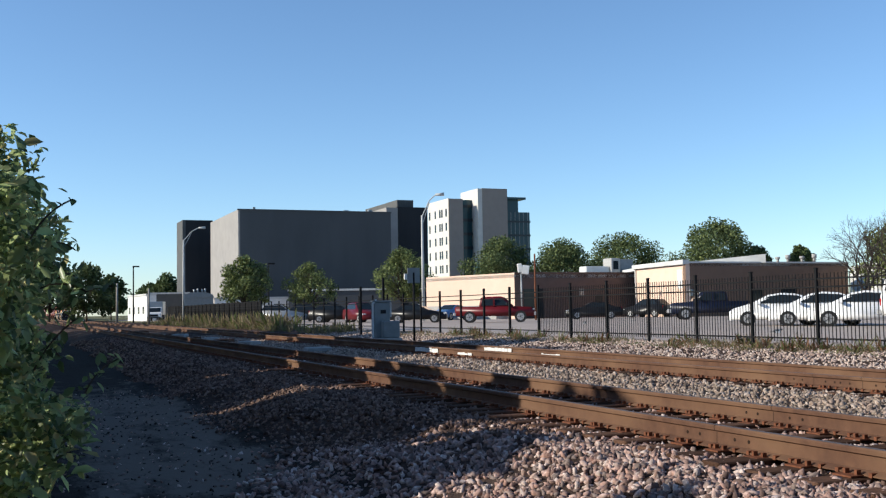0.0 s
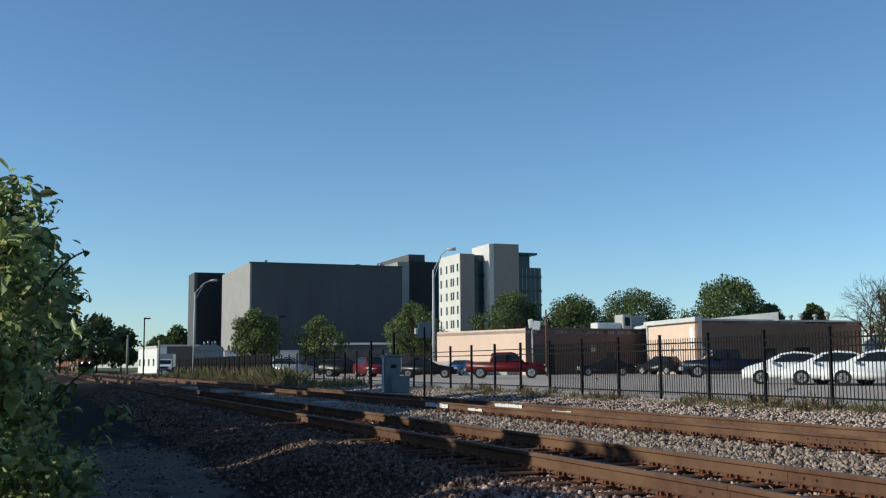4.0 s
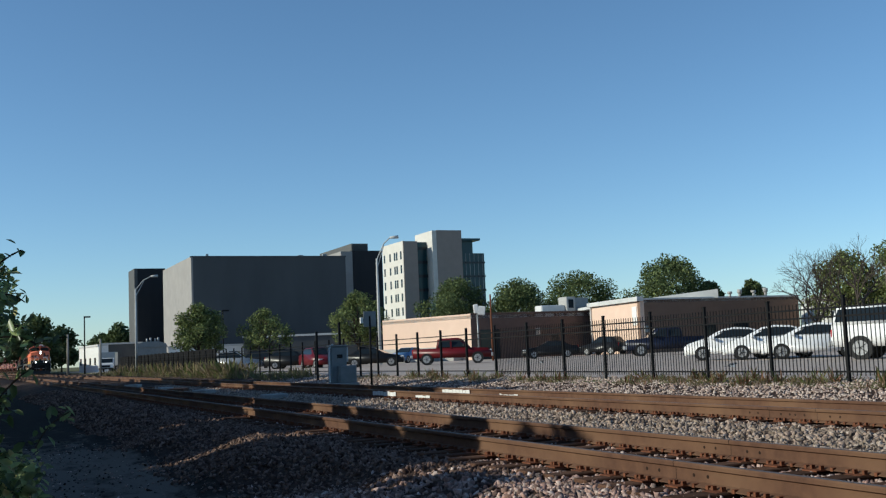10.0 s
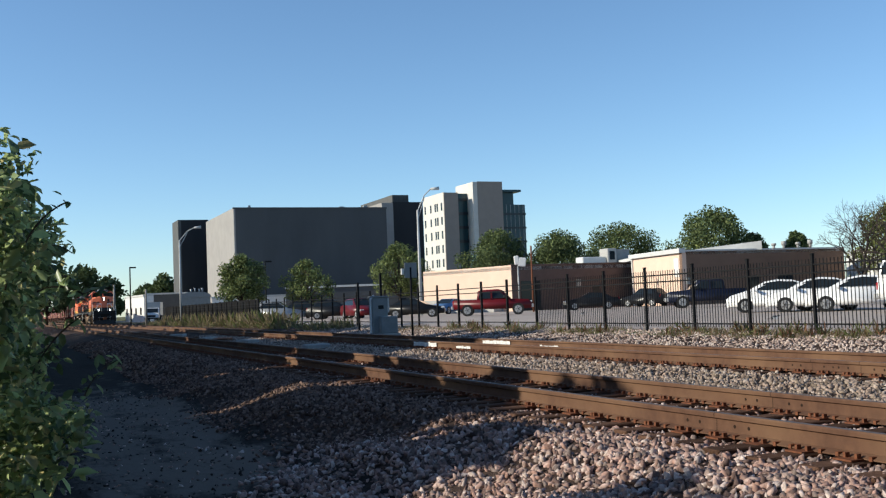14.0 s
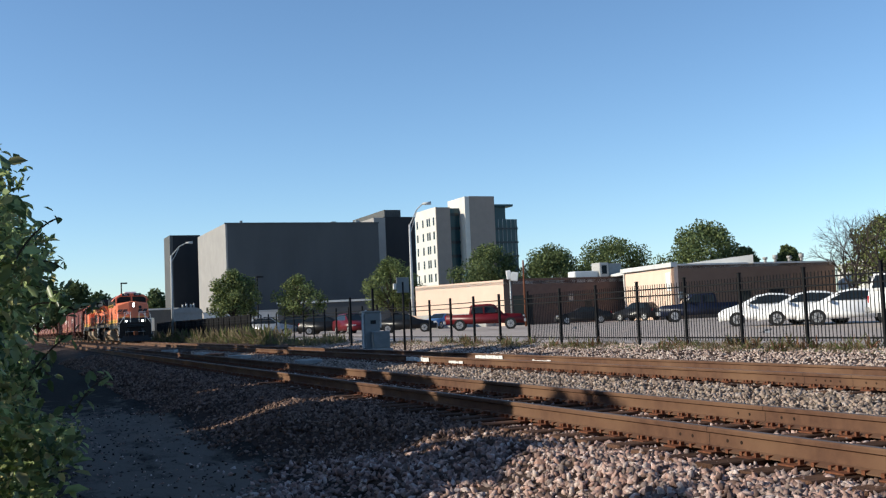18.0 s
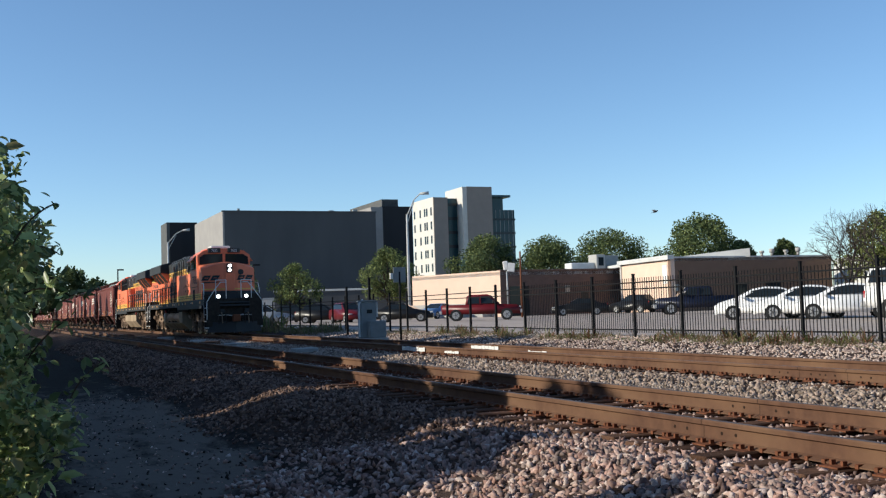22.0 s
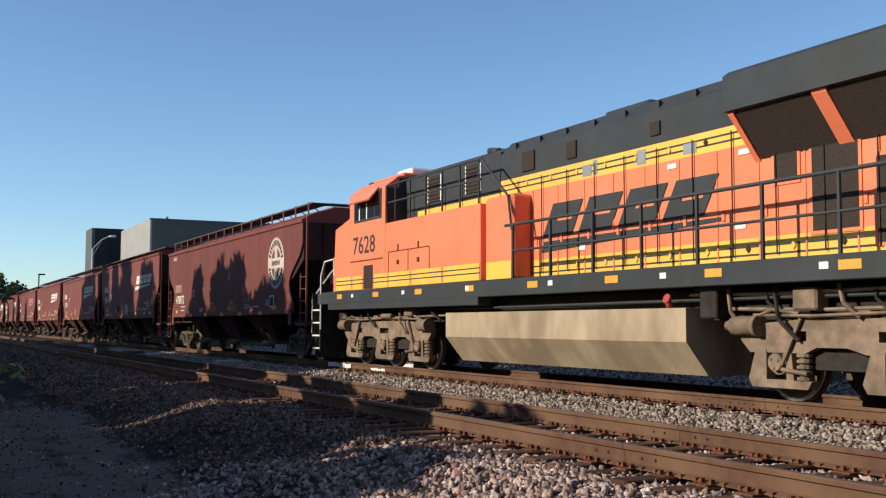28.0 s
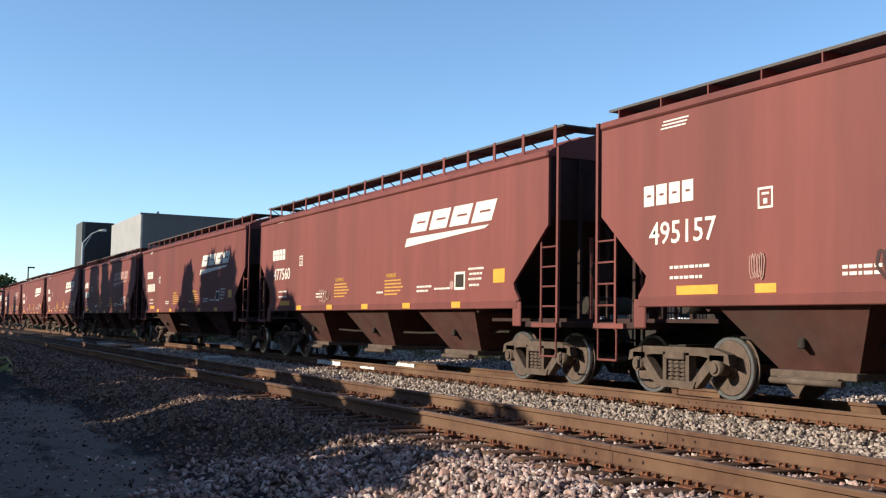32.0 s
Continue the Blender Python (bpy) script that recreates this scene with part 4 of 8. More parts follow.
def bare_tree(x, y, height, seed, width, lean):
    """A leafless tree with a flat spreading crown, brought to the given height and width."""
    rng = random.Random(seed)
    e = thing("bare_tree", "leafless brown tree with fine spreading branches", "tree", pose(x, y, 0.0), "bare trees behind the white cars")
    rods = []

    def grow(p, d, length, r, depth):
        q = p + d * length
        rods.append((p, q, r, depth))
        if depth == 7:
            return
        for k in range(3 if depth < 3 else rng.choice((2, 2, 3))):
            nd = (d + Vector((rng.uniform(-1, 1), rng.uniform(-1, 1), rng.uniform(-0.45, 0.42))) * (0.8 if depth else 0.95)).normalized()
            grow(q, nd, length * rng.uniform(0.68, 0.9), r * 0.64, depth + 1)
    grow(Vector((0, 0, 0)), Vector((lean, 0, 1)).normalized(), 1.0, 0.17, 0)
    top = max(q.z for _, q, _, _ in rods)
    half = sorted(math.hypot(q.x, q.y) for _, q, _, _ in rods)[int(len(rods) * 0.97)]
    size = Vector((width / 2 / half, width / 2 / half, height / top))
    bm, tw = bmesh.new(), bmesh.new()
    for p, q, r, depth in rods:
        rod(bm if depth < 4 else tw, p * size, q * size, r, r * 0.66, n=6 if depth < 4 else 3, caps=False)
    part("trunk", bm, M_BAREWOOD, e, "brown trunk and limbs")
    tagged(part("twig", tw, M_BAREWOOD, e, "fine bare twigs"), kind="stuff")
    return e


bare_tree(*put(80, 44.35), 7.5, 3, 7.0, -0.2)
bare_tree(*put(78, 46.31), 8.0, 8, 8.6, 0.1)


# the leafy thicket beside the path
def thicket():
    rng = np.random.default_rng(11)
    e = thing("thicket", "dense leafy bush with yellowing leaves beside the path", "bush", pose(-0.30, 5.6, -0.6))
    clumps = []
    st = bmesh.new()
    for k in range(120):
        u = rng.uniform(0, 1)
        y = rng.uniform(-1.0, 1.9)
        z = 0.12 + 2.22 * u
        edge = 0.80 - 0.34 * u - 0.25 * abs(math.sin(z * 3.1)) - 0.42 * max(0.0, 1 - u / 0.42)
        x = rng.uniform(-0.16, edge if y > 0.1 else edge * 0.72)
        r = rng.uniform(0.13, 0.28)
        clumps.append((x, y, z, r))
        if k % 2 == 0:
            rod(st, (x * 0.4 - 0.2, y * 0.5, 0), (x * 0.7 - 0.1, y * 0.8, z * 0.55), 0.014, 0.009, n=5)
            rod(st, (x * 0.7 - 0.1, y * 0.8, z * 0.55), (x, y, z), 0.009, 0.004, n=5)
    part("stems", st, M_BARK, e, "thin woody stems")
    pts = crown_points(rng, 30000, clumps, 0.95)
    part("small_leaves", leaves6("small_leaves", pts, 0.050, [M_LEAF, M_LEAF_DEEP, M_LEAF_YELLOW], rng, 0.62, [0.45, 0.43, 0.12], 0.3), None, e, "many small green leaves")
    big = crown_points(rng, 420, [c for c in clumps if c[1] < 0.9], 0.3)
    part("large_leaves", leaves6("large_leaves", big, 0.12, [M_LEAF, M_LEAF_YELLOW, M_LEAF_DEEP], rng, 0.58, [0.5, 0.16, 0.34], 0.9), None, e, "larger drooping leaves, some yellow")
    mid = crown_points(rng, 5200, clumps, 0.5)
    part("middle_leaves", leaves6("middle_leaves", mid, 0.078, [M_LEAF, M_LEAF_YELLOW], rng, 0.6, [0.88, 0.12], 0.5), None, e, "broad pale green leaves in the sun")
    # arching sprays that stand out of the mass
    sp = bmesh.new()
    lp, lo = [], []
    for k in range(11):
        u = rng.uniform(0.35, 0.85)
        z = 0.3 + 2.2 * u
        x = 0.72 - 0.42 * u + rng.uniform(-0.15, 0.1)
        y = rng.uniform(-0.9, 1.0)
        p = Vector((x, y, z))
        d = Vector((rng.uniform(0.15, 0.42), rng.uniform(-0.3, 0.3), rng.uniform(0.1, 0.75)))
        for j in range(6):
            q = p + d * 0.07
            rod(sp, p, q, 0.006, 0.004, n=4)
            d = (d + Vector((0.02, 0, -0.09))).normalized() * d.length
            p = q
            for _ in range(3):
                lp.append(tuple(p + Vector(rng.normal(size=3)) * 0.018))
    for k in range(12):
        z0 = 1.75 + 0.4 * rng.uniform()
        x = -0.5 + 0.5 * rng.uniform() - (z0 - 2) * 0.5
        y = rng.uniform(-0.6, 0.8)
        p = Vector((x, y, z0))
        for j in range(6):
            q = p + Vector((0.035, 0, 0.06))
            rod(sp, p, q, 0.006, 0.004, n=4)
            p = q
            for _ in range(4):
                lp.append(tuple(p + Vector(rng.normal(size=3)) * 0.016))
    part("sprays", sp, M_BARK, e, "arching twigs standing out of the bush")
    part("spray_leaves", leaves6("spray_leaves", np.array(lp), 0.06, [M_LEAF, M_LEAF_DEEP], rng, 0.5, [0.5, 0.5]), None, e)
    return e


thicket()

# the tree line on the camera's side of the path; it shades the ground and the tracks
LINE = [  # distance along the path, height
    # The first two, out of view, are made tall to cut sky light.
    (-1, 9.5), (2, 8.0), (5, 1.9), (8, 2.2), (11, 4.3), (14, 5.2), (17, 5.9), (20, 5.6), (23, 5.9), (26, 6.4), (29, 6.6), (32, 9.2), (35.5, 9.7), (38.5, 11.0), (41, 10.4), (44, 10.9),
    (47.5, 7.5), (51, 7.4), (55, 11.8), (59, 12.4), (63, 12.4), (67, 12.2), (71, 12.2), (75, 11.8), (80, 8.4), (86, 8.2), (92, 8.2), (114, 11.5), (121, 12.2), (128, 12.6), (135, 12.0), (142, 12.8), (149, 13.2), (156, 12.6), (163, 13.4), (171, 13.0), (179, 13.4)]
for k, (y, h) in enumerate(LINE):
    x = -3.9 - 0.028 * max(0, y)
    make_tree("tree", "tall green tree in the line along the path", x, y, h, 2.3 + 0.06 * h if 10 < y < 24 else 3.2 + 0.12 * h, 60 + k, GREEN, n=5600 if y < 100 else 2600, leaf=(0.37 if y < 100 else 0.6) + 0.012 * h, trunk=0.3, base=0.05, z0=-0.5, group="tree line along the path", weights=[0.5, 0.5])
# Unseen second row, added to close gaps and block more sky.
for k in range(15):
    y = -4 + 6.5 * k
    make_tree("tree", "unseen broad tree added to thicken the tree line's shade", -8.5 - 0.03 * y, y, 13.0 if 0 < y < 4 else 2.4 if 4 < y < 10 else float(np.interp(y, [r[0] for r in LINE], [r[1] for r in LINE])) * 1.12 + 1.4, 6.0, 160 + k, GREEN, n=3600, leaf=0.55, trunk=0.4, base=0.05, z0=-0.4,
              group="second row of trees along the path", weights=[0.5, 0.5])


# unseen tall woods added behind the camera to block sky light from the south
for k, (x, y, h) in enumerate(((-13, -9, 15), (-7, -12, 14), (-2, -9, 13), (2, -14, 15), (-10, -18, 17), (-4, -20, 17), (3, -22, 17), (18, -13, 13), (22, -20, 15), (27, -10, 13), (32, -18, 15), (9, -34, 17), (14, -30, 15), (-18, -4, 14))):
    make_tree("tree", "unseen tall tree added behind the path to block sky light", x, y, h, 7.5, 300 + k, GREEN, n=3000, leaf=1.0, trunk=0.5, base=0.05, z0=-0.4, group="wood behind the path", weights=[0.4, 0.6])


# weeds
def weeds(name, label, rng, pts, height, mats, per=9, weights=None):
    n = len(pts) * per
    c = np.repeat(np.asarray(pts), per, 0) + rng.normal(size=(n, 3)) * np.array([0.09, 0.09, 0.0])
    out = np.tile(np.array([0, 0, 1.5]), (n, 1))
    me = leaves6(name, c, height, mats, rng, 0.10, weights, 0.0, out)
    return single(name, me, None, label, "weeds", kind="stuff")


def band_points(rng, n, x0, x1, y0, y1):
    p = scatter(rng, n, x0, x1, y0, y1, 1.2)
    keep = np.array([noise.noise(Vector((a * 0.5, b * 0.35, 7.0))) > -0.12 for a, b, _ in p])
    return p[keep]


R2 = np.random.default_rng(8)
weeds("fence_weeds", "dry tan, green and reddish weeds along the fence foot", R2, band_points(R2, 620, 16.8, 18.5, 12, 50), 0.17, [M_WEED, M_WEED_GREEN, M_WEED_RED], 12, [0.5, 0.3, 0.2])
weeds("tall_weeds", "taller weed clumps against the fence", R2, band_points(R2, 50, 17.0, 18.2, 15, 45), 0.34, [M_WEED_GREEN, M_WEED_RED, M_WEED], 30, [0.45, 0.3, 0.25])
weeds("far_weeds", "tall dry grass in front of the dark fence", R2, band_points(R2, 900, 15.8, 18.0, 56, 150), 0.5, [M_WEED, M_WEED_GREEN], 7, [0.6, 0.4])
weeds("wispy_weeds", "tall wispy dry weeds standing before the dark fence", R2, band_points(R2, 160, 16.6, 17.9, 70, 130), 1.15, [M_WEED, M_WEED_GREEN], 9, [0.65, 0.35])
weeds("path_weeds", "low green weeds at the edge of the dirt path", R2, scatter(R2, 160, -1.6, 0.25, 5.0, 12.0), 0.2, [M_WEED_GREEN, M_LEAF_DARK], 9)

# ---- parked vehicles ----
M_TYRE = mat("tyre_rubber", (0.02, 0.02, 0.02), (0.014, 0.014, 0.014), 0.85, scale=20.0, bump=0.2)
M_RIM = mat("alloy_rim", (0.50, 0.50, 0.50), (0.36, 0.36, 0.36), 0.45, metal=0.3, scale=5.0, bump=0.02)
M_CARWHITE = mat("white_car_paint", (0.82, 0.82, 0.82), (0.78, 0.78, 0.78), 0.25, scale=2.0, bump=0.0)
M_CARBLACK = mat("black_car_paint", (0.014, 0.014, 0.016), (0.010, 0.011, 0.012), 0.34, scale=2.0, bump=0.0)
M_CARBLUE = mat("dark_blue_car_paint", (0.013, 0.018, 0.042), (0.010, 0.014, 0.034), 0.36, scale=2.0, bump=0.0)
M_CARRED = mat("red_car_paint", (0.115, 0.008, 0.013), (0.095, 0.007, 0.010), 0.36, scale=2.0, bump=0.0)
M_CARSILVER = mat("silver_car_paint", (0.42, 0.43, 0.44), (0.36, 0.37, 0.38), 0.3, metal=0.4, scale=2.0, bump=0.0)
M_CARLIGHTBLUE = mat("light_blue_car_paint", (0.10, 0.20, 0.38), (0.08, 0.16, 0.32), 0.3, scale=2.0, bump=0.0)
M_TAIL = mat("red_tail_lens", (0.35, 0.02, 0.02), (0.3, 0.015, 0.015), 0.25, scale=3.0, bump=0.0)
M_HEADLENS = mat("clear_lamp_lens", (0.7, 0.7, 0.68), (0.6, 0.6, 0.58), 0.15, scale=3.0, bump=0.0)
M_TRIM = mat("dark_plastic_trim", (0.03, 0.03, 0.03), (0.022, 0.022, 0.022), 0.6, scale=5.0, bump=0.05)


def shell(bm, side, half, top_in, z_belt):
    """A body from its side outline (y, z): upper points are drawn in towards the middle."""
    def w(z):
        return half if z <= z_belt else half - top_in * (z - z_belt) / 0.6
    a = [bm.verts.new((-w(z), y, z)) for y, z in side]
    b = [bm.verts.new((w(z), y, z)) for y, z in side]
    bm.faces.new(a[::-1])
    bm.faces.new(b)
    for i in range(len(side)):
        j = (i + 1) % len(side)
        bm.faces.new((a[i], a[j], b[j], b[i]))
    bmesh.ops.recalc_face_normals(bm, faces=bm.faces)
    bmesh.ops.bevel(bm, geom=[e for e in bm.edges if abs(e.verts[0].co.x - e.verts[1].co.x) < 0.3 and len(e.link_faces) == 2], offset=0.05, segments=2, affect="EDGES")
    for f in bm.faces:
        f.smooth = True
    return bm


def add_wheels(e, half, y_front, y_rear, r):
    t, rim = bmesh.new(), bmesh.new()
    rod(t, (-0.11, 0, 0), (0.11, 0, 0), r, n=20)
    rod(rim, (-0.113, 0, 0), (0.113, 0, 0), r * 0.66, n=16)
    for s in (-1, 1):
        rod(rim, (s * 0.105, 0, 0), (s * 0.122, 0, 0), r * 0.16, n=8)
    for k in range(5):
        a = k * 2 * math.pi / 5
        for s in (-1, 1):
            rod(rim, (s * 0.12, 0, 0), (s * 0.12, math.cos(a) * r * 0.6, math.sin(a) * r * 0.6), 0.016, n=4, mi=1)
    mt, mr = mesh_of("tyre", t, M_TYRE), mesh_of("rim", rim, [M_RIM, M_TRIM])
    for y in (y_front, y_rear):
        for s in (-1, 1):
            w = part("wheel", mt, None, e, "black tyre", pose(s * (half - 0.10), y, r))
            part("rim", mr, None, w, "silver alloy rim")
            arch = bmesh.new()
            rod(arch, (s * (half - 0.22), y, r), (s * (half + 0.012), y, r), r * 1.07, n=20)
            part("wheel_arch", arch, M_TRIM, e)


def side_glass(e, half, top_in, z_belt, outline, label="dark side glass"):
    for s in (-1, 1):
        bm = bmesh.new()
        vs = [bm.verts.new((s * (half - top_in * (z - z_belt) / 0.6 + 0.006), y, z)) for y, z in outline]
        v2 = [bm.verts.new((v.co.x - s * 0.02, v.co.y, v.co.z)) for v in vs]
        bm.faces.new(vs)
        for i in range(len(vs)):
            bm.faces.new((vs[i], vs[(i + 1) % len(vs)], v2[(i + 1) % len(vs)], v2[i]))
        bmesh.ops.recalc_face_normals(bm, faces=bm.faces)
        part("side_window", bm, M_WINDOW, e, label)


def end_glass(e, half, pts, name, label):
    """pts: (y, z) of the lower and the upper edge, and how much narrower the pane is than the body."""
    (y0, z0), (y1, z1) = pts
    bm = bmesh.new()
    c = [(-half + 0.16, y0, z0), (half - 0.16, y0, z0), (half - 0.3, y1, z1), (-half + 0.3, y1, z1)]
    n = (Vector(c[1]) - Vector(c[0])).cross(Vector(c[3]) - Vector(c[0])).normalized()
    if n.z < 0:
        n = -n
    a = [bm.verts.new(Vector(p) + n * 0.012) for p in c]
    b = [bm.verts.new(Vector(p) - n * 0.02) for p in c]
    bm.faces.new(a)
    for i in range(4):
        bm.faces.new((a[i], a[(i + 1) % 4], b[(i + 1) % 4], b[i]))
    bmesh.ops.recalc_face_normals(bm, faces=bm.faces)
    part(name, bm, M_WINDOW, e, label)


def lamps(e, half, yf, yr, zf, zr):
    for s in (-1, 1):
        part("headlight", boxes((s * (half - 0.22) - 0.18, s * (half - 0.22) + 0.18, yf - 0.02, yf + 0.16, zf - 0.08, zf + 0.08), bev=0.03), M_HEADLENS, e, "clear headlight")
        part("tail_light", boxes((s * (half - 0.12) - 0.1, s * (half - 0.12) + 0.1, yr - 0.1, yr + 0.02, zr - 0.14, zr + 0.14), bev=0.03), M_TAIL, e, "red tail light")


for _m in (M_CARBLACK, M_CARBLUE, M_CARRED):
    _m.node_tree.nodes["Principled BSDF"].inputs["Specular IOR Level"].default_value = 0.3


def hatchback(paint, label, at, group):
    """A smooth wedge-shaped car, 4.45 m long, nose towards -y."""
    e = thing("hatchback_car", label, "car", at, group)
    h = 0.87
    side = [(-2.22, 0.24), (2.15, 0.26), (2.24, 0.62), (2.20, 1.02), (1.75, 1.14), (0.75, 1.45), (0.1, 1.49), (-0.45, 1.40), (-1.25, 1.00), (-1.95, 0.80), (-2.2, 0.62)]
    part("body", shell(bmesh.new(), side, h, 0.26, 0.92), paint, e, "glossy body shell")
    side_glass(e, h, 0.26, 0.92, [(-1.05, 1.0), (1.5, 1.08), (0.85, 1.36), (0.1, 1.41), (-0.42, 1.33)])
    end_glass(e, h, ((-1.28, 1.0), (-0.5, 1.38)), "windscreen", "raked windscreen")
    lamps(e, h, -2.05, 2.2, 0.68, 0.92)
    part("bumper_trim", boxes((-h + 0.1, h - 0.1, -2.24, -2.1, 0.26, 0.38), bev=0.02), M_TRIM, e)
    for s in (-1, 1):
        part("mirror", boxes((s * 0.96 - 0.09, s * 0.96 + 0.09, -0.95, -0.8, 0.95, 1.07), bev=0.03), paint, e)
    add_wheels(e, h, -1.38, 1.32, 0.32)
    return e


def sedan(paint, label, at, group, tall=0.0):
    e = thing("sedan_car" if tall < 0.1 else "sport_utility_car", label, "car", at, group)
    h = 0.9
    t = tall
    side = [(-2.35, 0.25), (2.35, 0.25), (2.4, 0.7), (2.32, 0.98 + t * 0.4), (1.7, 1.02 + t * 0.8), (1.0 + t * 1.8, 1.40 + t), (-0.1, 1.44 + t), (-1.0, 0.98 + t * 0.4), (-2.1, 0.80 + t * 0.3), (-2.38, 0.6)]
    part("body", shell(bmesh.new(), side, h, 0.26, 0.95 + t * 0.4), paint, e, "glossy body shell")
    side_glass(e, h, 0.26, 0.95 + t * 0.4, [(-0.82, 1.0 + t * 0.45), (1.45 + t, 1.02 + t * 0.6), (0.92 + t * 1.5, 1.34 + t), (-0.08, 1.37 + t)])
    end_glass(e, h, ((-0.98, 1.0 + t * 0.4), (-0.18, 1.4 + t)), "windscreen", "raked windscreen")
    lamps(e, h, -2.28, 2.32, 0.68, 0.85 + t * 0.3)
    add_wheels(e, h, -1.45, 1.4, 0.34)
    return e


def pickup(paint, label, at, group, cap=False, big=0.0, long=0.0):
    """A pickup truck, nose towards -y."""
    e = thing("pickup_truck", label, "pickup truck", at, group)
    h = 1.0
    g = big
    q = long
    lower = [(-2.85 - q, 0.42), (2.85, 0.48), (2.9, 0.75), (2.85, 1.15 + g), (-1.35 - q, 1.15 + g), (-2.6 - q, 1.08 + g), (-2.88 - q, 0.9)]
    part("body", shell(bmesh.new(), lower, h, 0.2, 1.3 + g), paint, e, "lower body with load bed")
    cab_ = [(y - q, z + g) for y, z in ((-1.35, 1.13), (1.15, 1.13), (1.05, 1.75), (0.85, 1.86), (-0.45, 1.88), (-0.7, 1.80))]
    part("cab", shell(bmesh.new(), cab_, h - 0.04, 0.2, 1.2 + g), paint, e, "crew cab")
    side_glass(e, h - 0.04, 0.2, 1.2 + g, [(-1.05 - q, 1.22 + g), (1.0 - q, 1.22 + g), (0.9 - q, 1.72 + g), (-0.48 - q, 1.76 + g)])
    part("pillar", boxes((-h + 0.02, h - 0.02, -q, 0.12 - q, 1.15 + g, 1.74 + g)), paint, e)
    end_glass(e, h, ((-1.33 - q, 1.17 + g), (-0.74 - q, 1.78 + g)), "windscreen", "raked windscreen")
    part("bed_floor", boxes((-h + 0.12, h - 0.12, 1.25, 2.78, 1.15 + g, 1.17 + g)), M_TRIM, e)
    if cap:
        c = [(1.2 - q, 1.13 + g), (2.86, 1.13 + g), (2.7, 1.84 + g), (1.15 - q, 1.90 + g)]
        part("bed_cap", shell(bmesh.new(), c, h - 0.03, 0.2, 1.2 + g), paint, e, "white fibreglass bed cap")
        side_glass(e, h - 0.03, 0.2, 1.2 + g, [(1.32 - q, 1.28 + g), (2.72, 1.28 + g), (2.62, 1.74 + g), (1.28 - q, 1.78 + g)], "long dark cap window")
        part("cap_rear_window", boxes((-h + 0.2, h - 0.2, 2.80, 2.85, 1.25 + g, 1.72 + g)), M_WINDOW, e, "dark rear cap window")
    part("front_bumper", boxes((-h, h, -2.98 - q, -2.82 - q, 0.48, 0.74), bev=0.03), M_RIM, e, "chrome front bumper")
    part("rear_bumper", boxes((-h, h, 2.84, 3.02, 0.5, 0.72), bev=0.03), M_RIM, e, "chrome rear bumper")
    part("grille", boxes((-0.6, 0.6, -2.93 - q, -2.85 - q, 0.76, 1.02), bev=0.02), M_TRIM, e)
    lamps(e, h, -2.86 - q, 2.88, 0.9, 0.98)
    for s in (-1, 1):
        part("mirror", boxes((s * 1.1 - 0.1, s * 1.1 + 0.1, -0.95 - q, -0.82 - q, 1.22 + g, 1.42 + g), bev=0.03), M_TRIM, e)
    add_wheels(e, h, -1.85 - q, 1.85, 0.4 + 0.02 * (g > 0))
    return e


LOT = 0.06


def spot(dist, az, turn):
    """A place in the car park; turn 0 shows the vehicle's right side square on, nose to the left as seen from the path."""
    x, y = put(dist, az)
    return pose(x, y, LOT, 0, 0, turn - 90 - az)


for az, dist in ((39.9, 51.5), (41.95, 49.8), (44.0, 48.0)):
    hatchback(M_CARWHITE, "white wedge-shaped hatchback parked nose out behind the fence", spot(dist, az, 4), "white cars parked in a row")
pickup(M_CARWHITE, "white pickup truck with a bed cap, seen from its rear", spot(42.0, 49.0, 168), "pickup trucks in the car park", True, 0.12, 0.75)
pickup(M_CARBLUE, "dark blue crew-cab pickup parked before the brown warehouse", spot(77, 36.5, 8), "pickup trucks in the car park", False, 0.1)
pickup(M_CARRED, "red crew-cab pickup parked in the open lot", spot(77, 25.05, 178), "pickup trucks in the car park", False, 0.0)
sedan(M_CARBLACK, "black sedan parked in the open lot", spot(90, 30.35, 6), "dark cars in the car park")
sedan(M_CARBLACK, "dark sport utility car parked before the warehouse", spot(98, 33.3, -40), "dark cars in the car park", 0.22)
sedan(M_CARBLACK, "black sedan behind the fence posts", spot(82, 20.75, 174), "dark cars in the car park")
sedan(M_CARLIGHTBLUE, "light blue car behind the black sedan", spot(100, 22.6, 60), "cars farther back in the lot")
sedan(M_CARSILVER, "silver car farther back in the lot", spot(104, 21.0, 170), "cars farther back in the lot")
sedan(M_CARRED, "red sport utility car behind the signal cabinet", spot(92, 17.75, 112), "cars farther back in the lot", 0.3)
sedan(M_CARBLACK, "dark sport utility car behind the fence", spot(96, 16.35, 172), "cars farther back in the lot", 0.26)
sedan(M_CARBLACK, "dark tall estate car behind the fence", spot(99, 14.95, 170), "cars farther back in the lot", 0.28)
sedan(M_CARSILVER, "silver sport utility car behind the weeds", spot(97, 13.4, 172), "cars farther back in the lot", 0.28)


